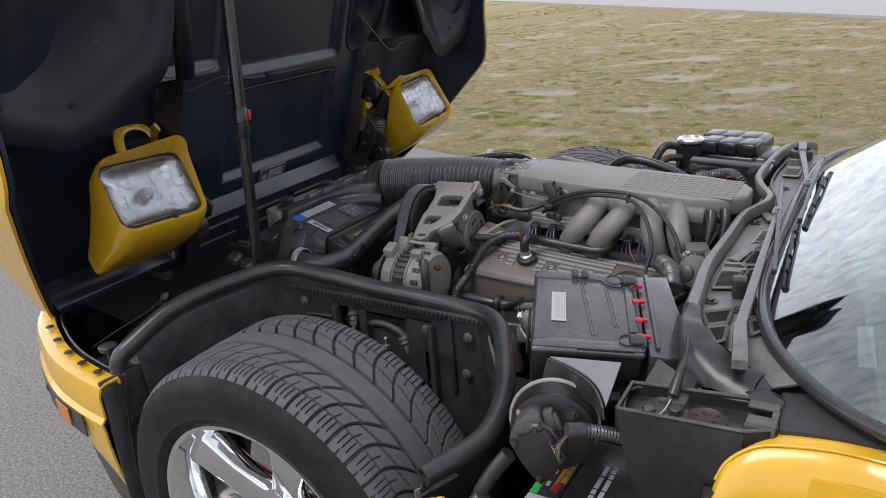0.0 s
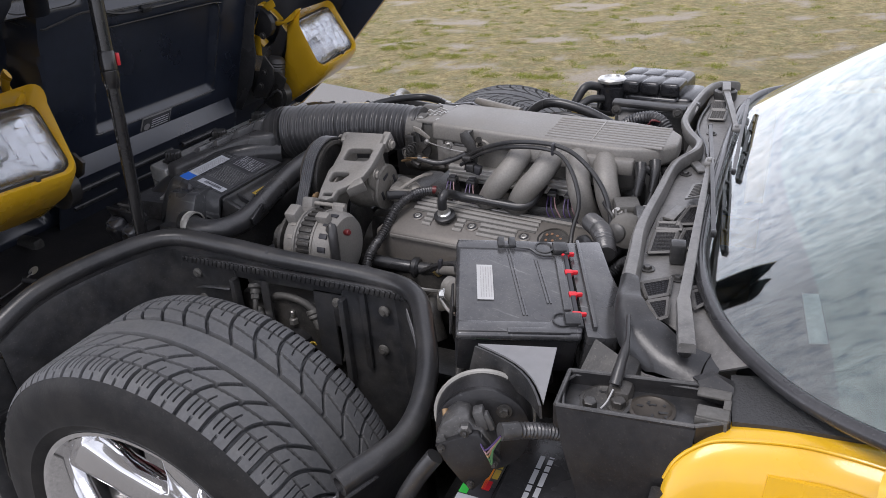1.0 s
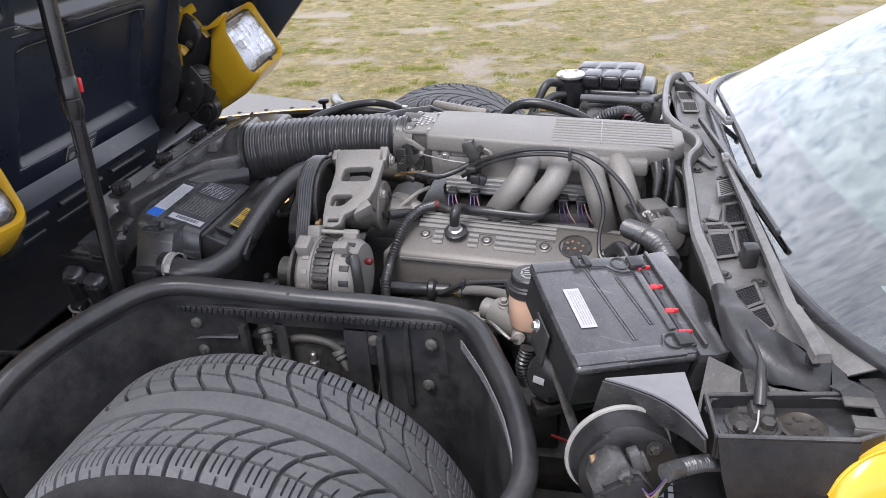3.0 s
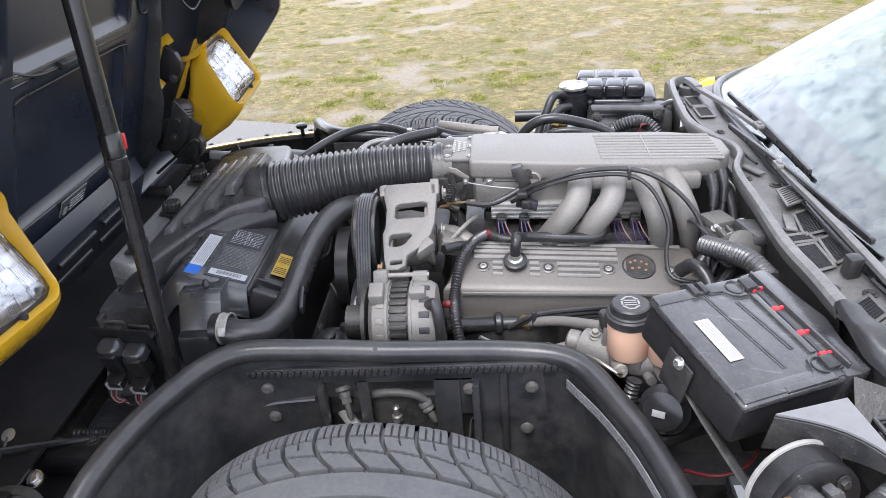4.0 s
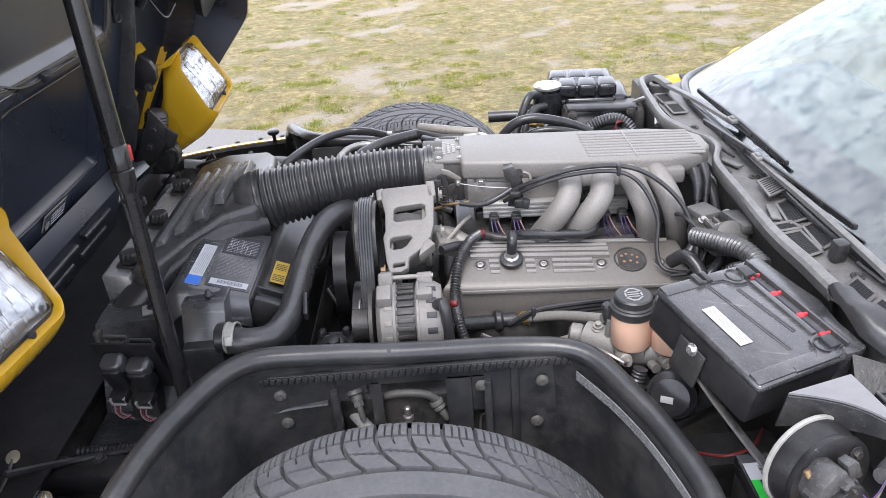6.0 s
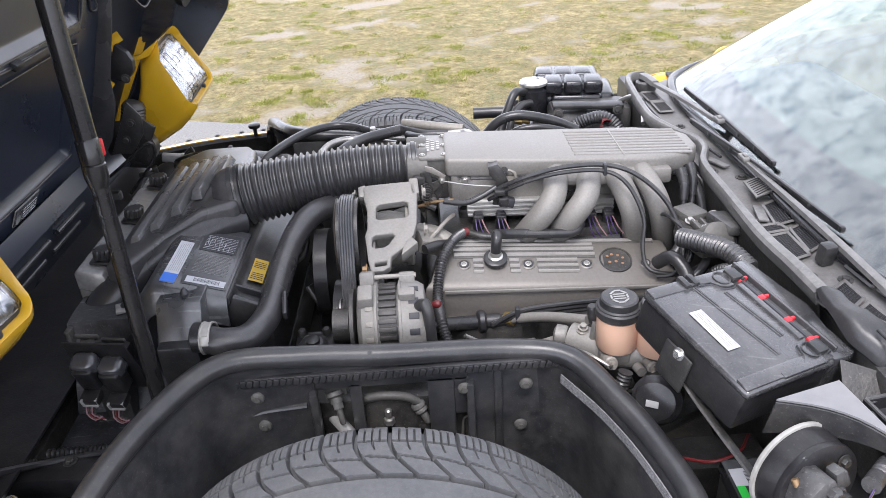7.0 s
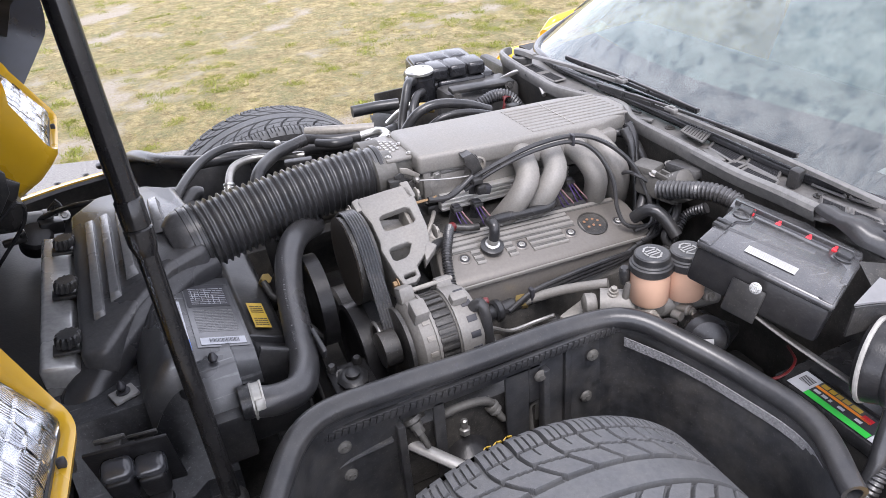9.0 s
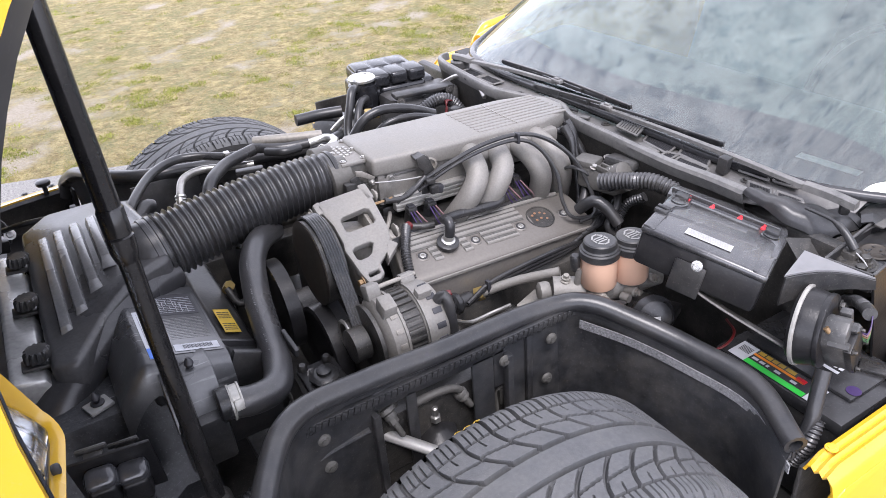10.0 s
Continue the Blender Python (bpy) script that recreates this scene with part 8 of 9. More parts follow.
def wiper(pivot, head, tip_, blade_a, blade_b, note):
    w = thing("wiper", pivot, note, "wiper", "wipers")
    pv, hd, tp = Vector(pivot), Vector(head), Vector(tip_)
    part("arm_head", flat_arm([pv, pv.lerp(hd, 0.5) + Vector((0, 0, 0.002)), hd], 0.021, 0.018, 0.013), SEALDUST, w, "dusty black arm head")
    part("arm", flat_arm([hd - Vector((0, 0, 0.001)), hd.lerp(tp, 0.5) + Vector((0, 0, 0.003)), tp], 0.0155, 0.009, 0.008), SEALDUST, w)
    part("pivot", lathe([(0.008, -0.022), (0.009, -0.018), (0.009, -0.006), (0.006, 0.0)], pv.lerp(hd, 0.2), (0, 0, 1), 20), PLASTIC, w)
    A, B = Vector(blade_a), Vector(blade_b)
    up_ = Vector((0, 0, 0.005))
    part("blade_frame", flat_arm([A + up_, A.lerp(B, 0.5) + up_ * 2.0, B + up_], 0.007, 0.007, 0.005), PLASTIC, w)
    part("blade", flat_arm([A, A.lerp(B, 0.5), B], 0.003, 0.003, 0.008), RUBBER, w)
    for t in (0.0, 0.16, 0.33, 0.67, 0.84, 1.0):
        part("claw", box(A.lerp(B, t) + up_ * 0.6, (0.008, 0.010, 0.010), 0.002), PLASTIC, w)
    part("hook", joined(box(tp + up_, (0.016, 0.032, 0.009), 0.003), box(tp + up_ * 2, (0.008, 0.016, 0.006), 0.002)), SEALDUST, w)
    return w


wiper((0.705, -0.642, 0.738), (0.688, -0.555, 0.748), (0.664, -0.085, 0.759), (0.641, 0.138, 0.757), (0.702, -0.365, 0.755), "dusty black wiper arm with its blade at the glass base")
wiper((0.638, 0.500, 0.755), (0.646, 0.42, 0.757), (0.692, 0.120, 0.760), (0.698, 0.35, 0.757), (0.707, -0.11, 0.757), "dusty black passenger-side wiper resting on the glass")
screen = thing("windshield", (0.9, 0, 0.72), "raked curved windshield mirroring a cloudy sky", "windshield")


def glass_at(p, t):
    return (p.x + 0.79 * t - 0.05 * t * abs(p.y / 0.69) ** 2 * 2.2, p.y * (1 - 0.16 * t), p.z + 0.415 * t - 0.03 * t * t + 0.018 * math.sin(math.pi * t) - 0.03 * t * (p.y / 0.69) ** 2)


def coat_x(y):
    """Where the mirror coating begins, in a shallow bow across the glass."""
    return 0.775 + 0.19 * y * y


FAR_DROP = {-1: 0.0, 1: 0.022}


def coat_edge(p):
    return max(0.012, (coat_x(p.y) - p.x) / (0.79 - 0.23 * p.y * p.y))


rows = [[glass_at(p, k / 14) for p in base_line] for k in range(15)]
pane_bm = sheet([[glass_at(p, coat_edge(p) * k / 4) for p in base_line] for k in range(4)] + [[glass_at(p, coat_edge(p) + (1 - coat_edge(p)) * k / 16) for p in base_line] for k in range(17)], 0.005)
for f in pane_bm.faces:
    c_ = f.calc_center_median()
    f.material_index = 1 if c_.x < coat_x(c_.y) - 0.001 else 0
pane = part("pane", pane_bm, COATED, screen, "curved glass with a greenish mirror coating above a clear band", 80)
pane.data.materials.append(WIND)
part("lower_moulding", tube([Vector(p) + Vector((-0.006, 0, 0.002)) for p in rows[0][::3]], 0.0095, 10, 0.02), SATIN, screen, "black lower glass moulding")
for j in (0, -1):
    part("pillar_moulding", tube([Vector(r[j]) for r in rows[::2]], 0.014, 10, 0.04), SATIN, screen)
part("header_moulding", tube([Vector(p) for p in rows[-1][::3]], 0.016, 10, 0.04), YELLOW, screen)
vin = [(0.835, -0.56, 0.722), (0.825, -0.44, 0.722), (0.845, -0.438, 0.724), (0.855, -0.558, 0.724)]
part("dash_plate", flat_card(vin, 0.002), STEEL, screen, "small pale plate behind the glass")
cabin = thing("cabin", (1.3, 0, 0.3), "dark car interior with dashboard and seats", "car interior")
part("dashboard", prism([(0.76, 0.45), (0.76, 0.69), (0.86, 0.715), (1.12, 0.735), (1.20, 0.69), (1.18, 0.45)], "y", -0.62, 0.62, 0.03, 3), DASH, cabin)
for sy in (-1, 1):
    part("seat_back", box((1.75, sy * 0.36, 0.62), (0.16, 0.46, 0.62), 0.06, (0, 18, 0), 3), SEAT, cabin)
    part("seat_cushion", box((1.45, sy * 0.36, 0.33), (0.5, 0.46, 0.14), 0.05, (0, -6, 0), 3), SEAT, cabin)
part("rear_wall", box((1.98, 0, 0.6), (0.03, 1.5, 0.8), 0.01), SEAT, cabin)
part("steering_wheel", moved(lathe([(0.175, -0.012), (0.185, 0.0), (0.175, 0.012), (0.165, 0.0)], (0, 0, 0), (0, 0, 1), 48, caps=False), pose(1.22, -0.36, 0.70, 0, -68, 0)), DASH, cabin)
part("roof", sheet([[(x, y, z - 0.05 * (y / 0.6) ** 2) for y in np.linspace(-0.60, 0.60, 13)] for x, z in ((1.47, 1.115), (1.6, 1.15), (1.85, 1.165), (2.1, 1.12), (2.4, 1.0))], 0.02), YELLOW, car, "yellow roof panel")
for sy in (-1, 1):
    part("side_window", sheet([[(1.02, sy * 0.80, 0.74), (1.4, sy * 0.83, 0.77), (2.0, sy * 0.82, 0.80)], [(1.42, sy * 0.63, 1.06), (1.6, sy * 0.64, 1.10), (2.05, sy * 0.63, 1.09)]], 0.004), WIND, car)
    part("door_top", tube([(0.90, sy * 0.775, 0.706 - FAR_DROP[sy]), (0.96, sy * 0.79, 0.716 - FAR_DROP[sy]), (1.15, sy * 0.81, 0.745 - FAR_DROP[sy]), (1.6, sy * 0.83, 0.79 - FAR_DROP[sy]), (2.0, sy * 0.83, 0.81 - FAR_DROP[sy])], 0.024, 14, 0.05), YELLOW, car)

# ---- hinge pillar and tray beside the windshield base ----
for sy in (-1, 1):
    edge = [(0.708, 0.722, 0.640), (0.718, 0.716, 0.664), (0.738, 0.706, 0.682), (0.763, 0.697, 0.690), (0.82, 0.687, 0.694), (0.872, 0.684, 0.692), (0.95, 0.70, 0.694), (1.10, 0.74, 0.70)]
    edge = [tuple(p) for p in curve_points(edge, 0.008)]
    rows_ = []
    for dy, dz, dx in ((-0.02, -0.012, 0.012), (0.0, 0.0, 0.0), (0.018, 0.002, -0.002), (0.036, -0.006, -0.005), (0.052, -0.028, -0.006), (0.062, -0.07, -0.006), (0.070, -0.14, -0.004), (0.075, -0.34, 0.0)):
        rows_.append([(x + dx * (1 - ramp(x, 0.71, 0.80)), sy * (y + dy), z + dz if dz > -0.1 else (z * 0.4 + 0.68 * 0.6) + dz) for x, y, z in edge])
    part("hinge_pillar", sheet(rows_, 0.005), YELLOW, car, "yellow door hinge pillar", 50)
    part("pillar_bead", tube([(x - 0.004 * (1 - ramp(x, 0.71, 0.80)), sy * (y + 0.030), z - 0.001) for x, y, z in edge[:-8]], 0.0022, 8, 0.02), YELLOW, car, "raised bead along the pillar edge")
    part("pillar_panel", sheet([[(0.805, sy * 0.744, 0.668), (0.86, sy * 0.742, 0.668), (1.0, sy * 0.762, 0.668)], [(0.80, sy * 0.755, 0.60), (0.86, sy * 0.755, 0.60), (1.0, sy * 0.775, 0.60)]], 0.006), YELLOW, car)
    part("pillar_screw", bolt((0.825, sy * 0.756, 0.640), (0, sy, 0.3), 0.005, 0.003), YELLOW, car)
    part("hinge_eye", lathe([(0.022, 0), (0.024, 0.004), (0.024, 0.012), (0.017, 0.014), (0.015, 0.004)], (0.765, sy * 0.775, 0.585), (0, sy, 0.4), 28), YELLOW, car)
    part("hinge_body", box((0.86, sy * 0.80, 0.60), (0.16, 0.04, 0.05), 0.018, (sy * 20, 0, 0), seg=3), YELLOW, car)
    pad_in = [(0.755, 0.622, 0.699), (0.785, 0.618, 0.701), (0.812, 0.626, 0.703), (0.845, 0.652, 0.704), (0.880, 0.680, 0.702)]
    pad_out = [(0.764, 0.706, 0.698), (0.800, 0.702, 0.700), (0.836, 0.698, 0.700), (0.870, 0.694, 0.699), (0.905, 0.690, 0.698)]
    part("felt_pad", sheet([[(x, sy * y, z) for x, y, z in r] for r in (pad_in, [tuple((a_ + b_) / 2 + (0.002 if i_ == 2 else 0) for i_, (a_, b_) in enumerate(zip(p, q))) for p, q in zip(pad_in, pad_out)], pad_out)], 0.008), FOAM, car, "worn grey felt pad")
tray = thing("drip_tray", (0.66, -0.70, 0.6), "open black drip tray with bolts and dried leaves inside", "tray")
TC = [Vector(p) for p in ((0.583, -0.754, 0.708), (0.579, -0.680, 0.703), (0.728, -0.660, 0.705), (0.757, -0.664, 0.702), (0.760, -0.712, 0.700), (0.728, -0.730, 0.700))]
part("tray_floor", prism([(p.x, p.y) for p in TC], "z", 0.680, 0.686, 0.002), DUSTY, tray, "dusty tray floor")
for i in range(6):
    p, q = TC[i], TC[(i + 1) % 6]
    part("tray_wall", sheet([[p + Vector((0, 0, -0.03)), q + Vector((0, 0, -0.03))], [p, q]], 0.003), BLACKPL, tray)
    part("tray_lip", tube([p, q], 0.0026, 8, 0.05), PLASTIC_GREY, tray)
inner = [TC[k].lerp(Vector((0.65, -0.70, 0.70)), 0.10) + Vector((0, 0, -0.004)) for k in (0, 1, 2, 3)]
part("inner_lip", tube(inner, 0.002, 6, 0.02), PLASTIC_GREY, tray)
for x, y in ((0.613, -0.720), (0.643, -0.708)):
    part("tray_bolt", bolt((x, y, 0.686), (0, 0, 1), 0.0085, 0.010), GRIME, tray)
part("tray_ring", lathe([(0.028, 0), (0.030, 0.003), (0.026, 0.004), (0.022, 0.001)], (0.628, -0.705, 0.686), seg=28), GRIME, tray)
part("tray_ring", lathe([(0.024, 0), (0.026, 0.003), (0.022, 0.004), (0.018, 0.001)], (0.680, -0.703, 0.686), seg=28), BRONZEDARK, tray, "rusty steel ring")
part("leaf_litter", joined(*[box((0.60 + 0.10 * rnd_.random(), -0.735 + 0.05 * rnd_.random(), 0.687), (0.006 + 0.01 * rnd_.random(), 0.003, 0.001), 0, (8, 10, 180 * rnd_.random())) for rnd_ in [random.Random(5)] for k in range(26)]), FOAM, tray, "bits of dried leaf")
part("outer_panel", sheet([[(0.583, -0.757, 0.707), (0.65, -0.746, 0.702), (0.73, -0.734, 0.698)], [(0.592, -0.762, 0.66), (0.65, -0.760, 0.65), (0.725, -0.748, 0.64)], [(0.612, -0.765, 0.59), (0.66, -0.765, 0.57), (0.712, -0.752, 0.56)], [(0.64, -0.765, 0.50), (0.665, -0.765, 0.48), (0.70, -0.755, 0.46)]], 0.004), BLACKPL, tray)
part("slotted_tab", joined(box((0.742, -0.674, 0.7055), (0.036, 0.016, 0.004), 0.0015), box((0.744, -0.706, 0.7035), (0.034, 0.020, 0.004), 0.0015), box((0.757, -0.689, 0.7045), (0.008, 0.018, 0.004), 0.001), box((0.743, -0.716, 0.694), (0.034, 0.003, 0.018), 0.001)), ARMGREY, tray, "grey slotted steel tab")
part("tab_cover", sheet([[(0.715, -0.650, 0.706), (0.735, -0.636, 0.709), (0.760, -0.640, 0.703)], [(0.722, -0.664, 0.712), (0.740, -0.652, 0.716), (0.761, -0.655, 0.706)], [(0.728, -0.672, 0.704), (0.742, -0.665, 0.706), (0.761, -0.665, 0.702)]], 0.002), RUBBER, tray, "crumpled black foil")
part("drain_tube", tube([(0.630, -0.600, 0.742), (0.638, -0.645, 0.735), (0.637, -0.672, 0.722), (0.635, -0.692, 0.704)], lambda t, m: 0.0028 + 0.0032 * (t > 0.6) + 0.0012 * (t > 0.86), 12), RUBBER, tray)
part("frayed_cord", tube([(0.634, -0.696, 0.700), (0.631, -0.712, 0.694), (0.626, -0.722, 0.690)], 0.0011, 6), PAPER, tray)
part("fender_strap", tube([(0.705, -0.762, 0.63), (0.695, -0.768, 0.56), (0.68, -0.77, 0.48)], 0.012, 10, flat=0.4), PLASTIC, tray)
part("cowl_side", sheet([[(0.590, -0.60, 0.70), (0.66, -0.640, 0.690), (0.73, -0.652, 0.692)], [(0.575, -0.66, 0.66), (0.65, -0.668, 0.66), (0.73, -0.668, 0.66)]], 0.004), GRIME, tray, "rusty panel edge")

# ---- far side ----
tank = thing("coolant_tank", (0.45, 0.5, 0.6), "ribbed black coolant tank with a bright metal pressure cap", "coolant tank")
body_ = part("tank_body", joined(box((0.456, 0.583, 0.722), (0.172, 0.168, 0.058), 0.018, (0, 0, -8), 4), box((0.468, 0.498, 0.705), (0.13, 0.03, 0.03), 0.010, (0, 0, -8), 3)), TANKBLACK, tank, "ribbed tank body")
for k in range(3):
    for r_ in (0, 1):
        part("tank_lobe", box((0.407 + 0.050 * k - 0.011 * (r_ - 0.5), 0.573 - 0.007 * k + 0.081 * (r_ - 0.5), 0.738), (0.048, 0.079, 0.034), 0.009, (0, 0, -8), 3), TANKBLACK, body_)
part("tank_foot", box((0.465, 0.57, 0.69), (0.22, 0.15, 0.06), 0.015, (0, 0, -8), 3), TANKBLACK, tank)
part("filler_neck", lathe([(0.036, -0.07), (0.038, -0.05), (0.038, -0.012), (0.030, -0.01), (0.030, 0.0)], (0.358, 0.512, 0.748), seg=32), TANKBLACK, tank)
part("pressure_cap", lathe([(0.032, 0.0), (0.036, 0.002), (0.0365, 0.008), (0.033, 0.012), (0.022, 0.014), (0.02, 0.011)], (0.358, 0.512, 0.746), seg=36), ZINC, tank, "bright pressure cap")
for pts, r in (([(0.335, 0.495, 0.735), (0.305, 0.46, 0.745), (0.285, 0.44, 0.715), (0.262, 0.42, 0.66), (0.25, 0.38, 0.61)], 0.011), ([(0.345, 0.47, 0.712), (0.315, 0.44, 0.715), (0.290, 0.41, 0.69), (0.275, 0.39, 0.64), (0.27, 0.36, 0.60)], 0.010)):
    part("tank_hose", tube(pts, r, 14), RUBBER, tank, "black tank hose")

heater = thing("heater_box", (0.5, 0.42, 0.6), "black heater blower housing at the firewall", "heater box")
part("housing", box((0.49, 0.45, 0.66), (0.20, 0.10, 0.10), 0.015), PLASTIC_GREY, heater)
part("flange_strip", box((0.475, 0.395, 0.722), (0.175, 0.03, 0.012), 0.004, (8, 3, 0)), PLASTIC, heater)
for x in (0.40, 0.545):
    part("flange_screw", bolt((x, 0.380, 0.712), (0, -1, 0.2), 0.008, 0.005), GRIME, heater)
part("blower_drum", lathe([(0.02, -0.05), (0.05, -0.045), (0.055, 0.03), (0.03, 0.04)], (0.44, 0.42, 0.66), (1, 0.3, 0), 32), PLASTIC_GREY, heater)
part("conduit", corrugated([(0.415, 0.350, 0.668), (0.440, 0.347, 0.692), (0.470, 0.343, 0.706), (0.500, 0.340, 0.708), (0.525, 0.33, 0.694), (0.545, 0.315, 0.66)], 0.0150, 0.0065, 0.0011), HOSE, heater, "corrugated conduit")
part("heater_pipe", joined(tube([(0.56, 0.46, 0.70), (0.585, 0.40, 0.735), (0.59, 0.33, 0.74), (0.575, 0.26, 0.715)], 0.006, 10)), STEEL, heater, "thin alloy heater pipe")
part("pipe_joint", lathe([(0.010, -0.012), (0.011, -0.004), (0.011, 0.010), (0.007, 0.014)], (0.588, 0.345, 0.740), (0.1, -1, 0), 12), RUBBER, heater)
part("blue_plug", box((0.500, 0.302, 0.680), (0.014, 0.016, 0.016), 0.003), BLUE, heater, "small blue connector")
part("lead_wires", joined(*[tube([(0.48 + 0.005 * k, 0.30, 0.68), (0.495, 0.31 + 0.004 * k, 0.71), (0.515, 0.32, 0.705)], 0.0014, 6) for k in range(4)]), DARKRED, heater)
part("relay", box((0.505, 0.29, 0.675), (0.03, 0.03, 0.05), 0.006, (0, 0, 15)), PLASTIC, heater)
part("bleed_screw", joined(lathe([(0.014, 0), (0.0145, 0.002), (0.0145, 0.016), (0.012, 0.018)], (0.312, 0.372, 0.705), (-0.9, 0.3, 0.1), 6), lathe([(0.010, -0.018), (0.010, 0.0)], (0.312, 0.372, 0.705), (-0.9, 0.3, 0.1), 16)), GOLD, heater, "brass hex fitting")

lines = thing("coolant_and_air_lines", (0, 0.4, 0.62), "bundle of black hoses and alloy pipes across the bay", "hoses")
for pts, r, mt, nm in (
        ([(-0.305, 0.245, 0.66), (-0.297, 0.262, 0.69), (-0.233, 0.375, 0.70), (-0.168, 0.435, 0.698), (-0.11, 0.43, 0.695), (-0.048, 0.392, 0.69), (0.0, 0.385, 0.69)], 0.010, RUBBER, "long_hose"),
        ([(-0.29, 0.26, 0.665), (-0.265, 0.287, 0.675), (-0.252, 0.295, 0.668)], 0.015, RUBBER, "short_hose"),
        ([(-0.195, 0.30, 0.63), (-0.188, 0.32, 0.658), (-0.164, 0.385, 0.668), (-0.119, 0.418, 0.666), (-0.07, 0.404, 0.664), (0.0, 0.38, 0.66)], 0.009, STEEL, "alloy_pipe"),
        ([(-0.145, 0.25, 0.66), (-0.125, 0.285, 0.685), (-0.09, 0.33, 0.69), (-0.055, 0.362, 0.69), (0.01, 0.395, 0.69)], 0.014, RUBBER, "thick_hose"),
        ([(0.01, 0.398, 0.692), (0.07, 0.355, 0.69), (0.128, 0.342, 0.69)], 0.012, RUBBER, "thick_hose"),
        ([(0.128, 0.342, 0.69), (0.165, 0.335, 0.695), (0.180, 0.305, 0.695), (0.15, 0.285, 0.688), (0.12, 0.30, 0.68)], 0.010, ZINC, "alloy_bend"),
        ([(0.02, 0.415, 0.700), (0.06, 0.39, 0.702), (0.108, 0.365, 0.702), (0.165, 0.345, 0.70)], 0.012, CAST_DARK, "alloy_fitting"),
        ([(0.10, 0.33, 0.69), (0.06, 0.32, 0.695), (0.03, 0.36, 0.69)], 0.010, RUBBER, "hose"),
        ([(0.20, 0.26, 0.70), (0.24, 0.255, 0.745), (0.29, 0.25, 0.758), (0.36, 0.25, 0.742), (0.42, 0.25, 0.715)], 0.011, RUBBER, "arched_hose"),
        ([(0.25, 0.235, 0.71), (0.29, 0.225, 0.735), (0.35, 0.22, 0.735), (0.44, 0.22, 0.705)], 0.008, RUBBER, "arched_hose"),
        ([(0.21, 0.66, 0.63), (0.28, 0.655, 0.63), (0.34, 0.64, 0.63)], 0.016, RUBBER, "body_seal"),
        ([(0.26, 0.52, 0.63), (0.285, 0.50, 0.66), (0.31, 0.46, 0.69)], 0.008, ZINC, "alloy_pipe")):
    part(nm, tube(pts, r, 14), mt, lines)
part("compressor", joined(lathe([(0.02, -0.09), (0.05, -0.085), (0.055, 0.0), (0.055, 0.06), (0.03, 0.07)], (-0.03, 0.27, 0.60), (1, 0, 0), 32), box((-0.03, 0.27, 0.645), (0.08, 0.05, 0.03), 0.008)), CAST_DARK, lines, "stained alloy compressor")
part("black_cap", joined(lathe([(0.018, 0), (0.022, 0.004), (0.022, 0.018), (0.015, 0.022)], (-0.036, 0.29, 0.665), (0.1, 0, 1), 24), box((-0.036, 0.285, 0.690), (0.06, 0.02, 0.010), 0.003, (0, 0, -15))), PLASTIC, lines)
part("crimp", lathe([(0.012, 0), (0.013, 0.003), (0.011, 0.006), (0.013, 0.009), (0.011, 0.012), (0.013, 0.015), (0.011, 0.02)], (-0.190, 0.315, 0.645), (0.2, 0.5, 0.8), 18), ZINC, lines)
part("clip_tab", box((-0.055, 0.385, 0.70), (0.014, 0.018, 0.012), 0.003), STEEL, lines)
# booster and conduits at the firewall, near side
boost = thing("control_valve", (0.55, -0.20, 0.62), "dark grey cast valve body on the firewall", "valve")
part("valve_body", joined(box((0.560, -0.205, 0.672), (0.075, 0.10, 0.05), 0.012, (0, 10, 15)), lathe([(0.02, -0.02), (0.03, -0.015), (0.03, 0.02), (0.02, 0.026)], (0.555, -0.245, 0.685), (0.2, -0.8, 0.5), 24), box((0.54, -0.17, 0.70), (0.045, 0.05, 0.02), 0.006, (0, 0, 20))), ARMGREY, boost)
for p in ((0.545, -0.24, 0.705), (0.575, -0.19, 0.705), (0.53, -0.20, 0.700)):
    part("valve_screw", bolt(p, (0, -0.3, 1), 0.006, 0.006), STEEL, boost)
for k in range(4):
    part("valve_rib", box((0.535 + 0.016 * k, -0.232 + 0.004 * k, 0.700), (0.005, 0.05, 0.012), 0.002, (10, 0, 15)), ARMGREY, boost)
part("valve_cap", joined(box((0.585, -0.225, 0.705), (0.040, 0.07, 0.020), 0.006, (0, 8, 15)), lathe([(0.014, 0), (0.016, 0.003), (0.016, 0.012), (0.010, 0.016)], (0.545, -0.262, 0.690), (-0.2, -0.9, 0.3), 18)), PLASTIC_GREY, boost)
part("valve_plug", box((0.528, -0.252, 0.684), (0.022, 0.020, 0.026), 0.004, (0, 15, 20)), BLACKPL, boost)
part("pipe_loop", tube([(0.56, -0.24, 0.66), (0.53, -0.27, 0.64), (0.50, -0.28, 0.61), (0.52, -0.30, 0.58)], 0.008, 10), RUBBER, boost)
part("thick_cable", tube([(0.47, -0.225, 0.635), (0.485, -0.25, 0.66), (0.50, -0.27, 0.65), (0.51, -0.30, 0.62)], 0.012, 12), RUBBER, boost)
for k in range(3):
    part("bundle_wire", tube([(0.55, -0.15 - 0.01 * k, 0.66), (0.53, -0.16 - 0.012 * k, 0.69), (0.535, -0.2, 0.70 - 0.01 * k)], 0.003, 6), PURPLE if k == 0 else RUBBER, boost)


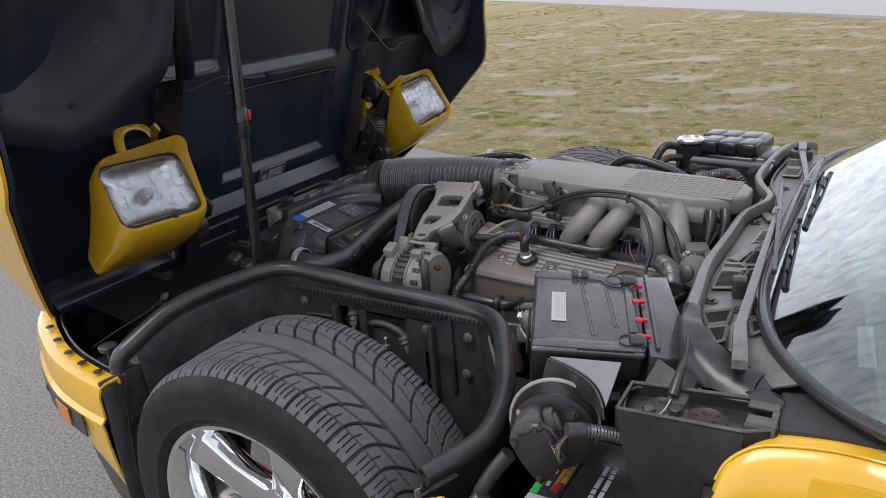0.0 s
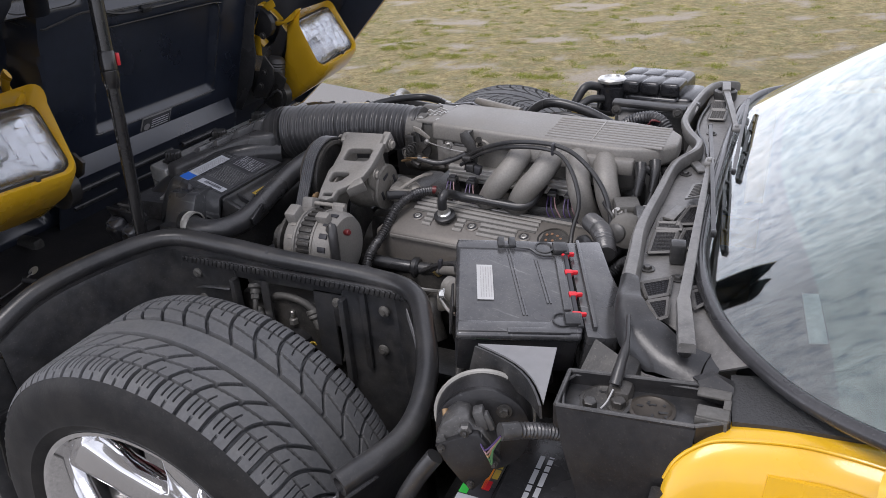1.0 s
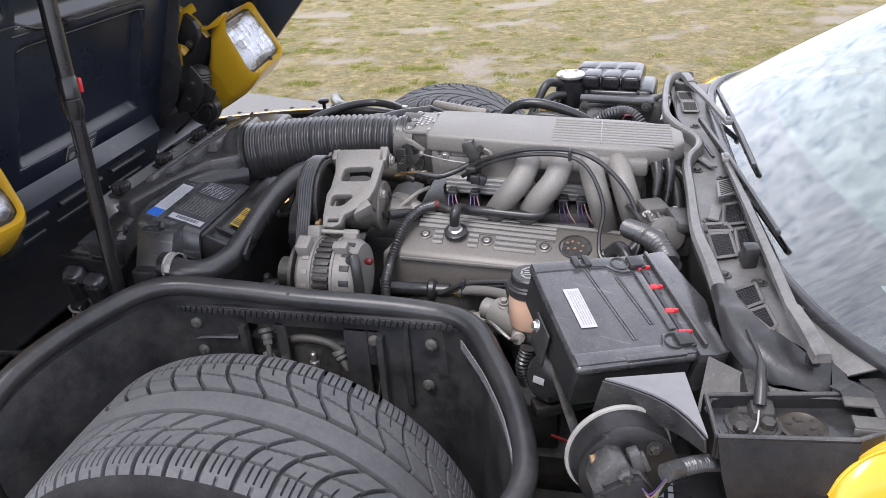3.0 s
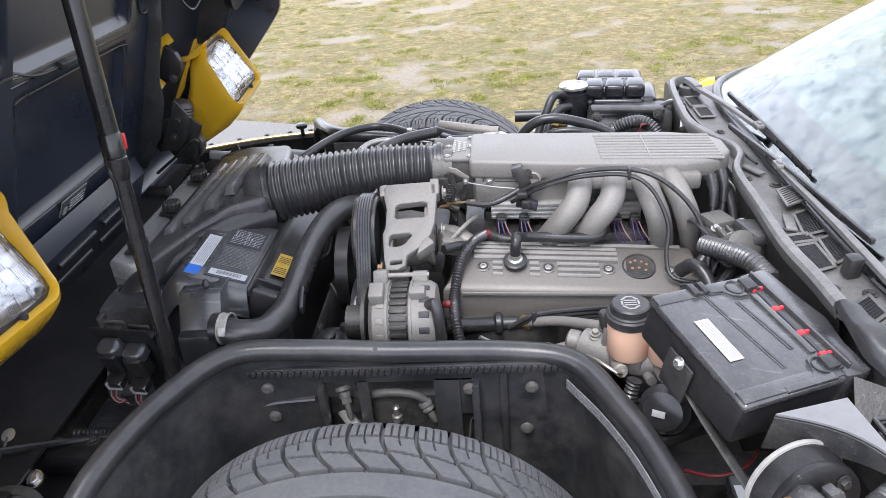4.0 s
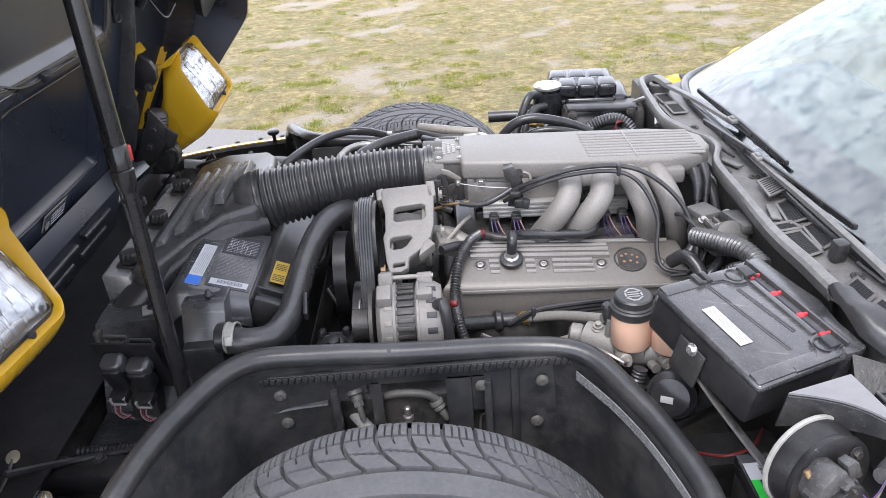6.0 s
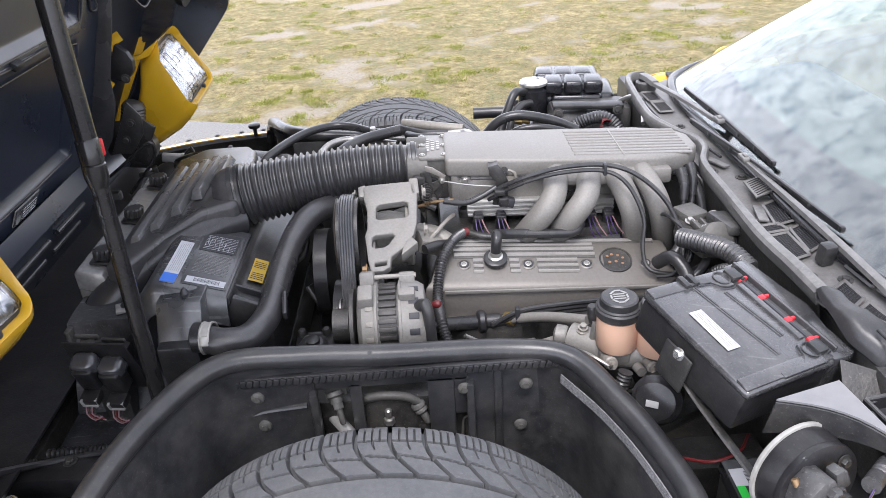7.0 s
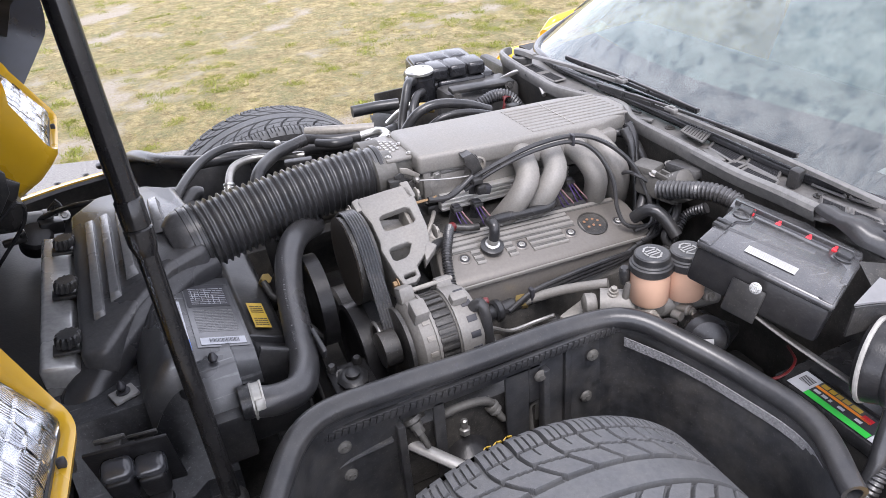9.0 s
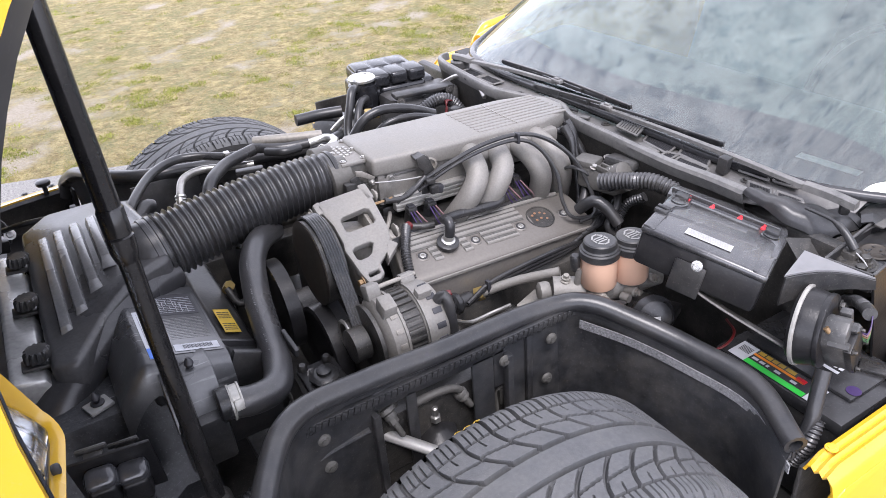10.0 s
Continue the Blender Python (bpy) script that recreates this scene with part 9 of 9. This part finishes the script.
# ---- grass ----
def grass_material(name, dark, light):
    m = bpy.data.materials.new(name)
    m.use_nodes = True
    n, l = m.node_tree.nodes, m.node_tree.links
    g = n.new("ShaderNodeNewGeometry")
    tuft = n.new("ShaderNodeAttribute")
    tuft.attribute_name = "tuft"
    f = n.new("ShaderNodeMath"); f.operation = "MULTIPLY_ADD"
    f.inputs[1].default_value = 0.35
    l.new(g.outputs["Random Per Island"], f.inputs[0]); l.new(tuft.outputs["Fac"], f.inputs[2])
    x = n.new("ShaderNodeMix"); x.data_type = "RGBA"
    x.inputs[6].default_value, x.inputs[7].default_value = (*dark, 1), (*light, 1)
    l.new(f.outputs[0], x.inputs[0])
    b = n["Principled BSDF"]
    l.new(x.outputs[2], b.inputs["Base Color"])
    b.inputs["Roughness"].default_value = 0.9
    b.inputs["Specular IOR Level"].default_value = 0.1
    return m


def lawn_z(x, y):
    return -0.03 + 0.035 * noise.noise((x * 0.5, y * 0.5, 0)) + 0.015 * noise.noise((x * 2, y * 2, 3))


def blades(name, label, mat, count, seed, keep, height, width, near=2.3, far=30.0, clump=1, spread=0.0):
    """Tufts of fine blades; each tuft has its own age, so its own tint."""
    rnd = random.Random(seed)
    verts, faces, tints = [], [], []
    made = 0
    while made < count:
        d = near + (far - near) * rnd.random() ** 2.0
        x = rnd.uniform(-1.0, 1.0) * (3.0 + d * 0.9) - 0.2 * d
        y = d - 0.33 * x * 0.6
        if y < 2.36 - 0.33 * x + 0.12 * noise.noise((x * 2.0, y, 5)) or not keep(x, y, rnd):
            continue
        # keep off the pale road
        if -0.2 < (0.68 * (x - 0.435) + 0.73 * (y - 12.74)) < 2.9:
            continue
        big = 1.0 + 0.10 * max(0.0, d - 4)
        size = rnd.uniform(0.5, 1.5)
        tint = rnd.uniform(0.0, 0.65)
        for _ in range(clump):
            px, py = x + rnd.gauss(0, spread * size), y + rnd.gauss(0, spread * size)
            z = lawn_z(px, py) - 0.004
            a = rnd.uniform(0, 6.283)
            h = height * size * rnd.uniform(0.4, 1.2)
            w = width * rnd.uniform(0.6, 1.4) * big
            lean, la = h * rnd.uniform(0.2, 1.3), rnd.uniform(0, 6.283)
            i = len(verts)
            verts.extend(((px - math.cos(a) * w, py - math.sin(a) * w, z), (px + math.cos(a) * w, py + math.sin(a) * w, z), (px + math.cos(la) * lean, py + math.sin(la) * lean, z + h)))
            faces.append((i, i + 1, i + 2))
            tints.append(tint)
        made += 1
    me = bpy.data.meshes.new(name)
    me.from_pydata(verts, [], faces)
    me.attributes.new("tuft", "FLOAT", "FACE").data.foreach_set("value", tints)
    me.materials.append(mat)
    return tagged(new(name, me), label, "grass", kind="stuff")


def green_patch(x, y):
    return 0.30 * noise.noise((x * 0.7, y * 0.7, 11)) + 0.40 * noise.noise((x * 2.6, y * 2.6, 12)) + 0.9 * noise.noise((x * 8.0, y * 5.5, 13))


blades("dry_grass", "short dry straw-coloured grass", grass_material("straw_blades", (0.24, 0.175, 0.06), (0.60, 0.48, 0.215)), 80000, 1, lambda x, y, r: bare_patch(x, y) < 0.45 * r.random(), 0.008, 0.0016, clump=8, spread=0.016)
blades("lawn_grass", "short green grass in patches", grass_material("green_blades", (0.19, 0.175, 0.05), (0.43, 0.385, 0.135)), 26000, 2, lambda x, y, r: green_patch(x, y) + 0.3 * r.random() > 0.18 and bare_patch(x, y) < 0.5 * r.random(), 0.008, 0.0018, clump=12, spread=0.018)
blades("weed_tufts", "low green weed tufts in the lawn", grass_material("weed_leaves", (0.10, 0.115, 0.022), (0.34, 0.365, 0.085)), 15000, 3, lambda x, y, r: green_patch(x, y) > 0.28 and bare_patch(x, y) < 0.3, 0.012, 0.0034, clump=28, spread=0.020)
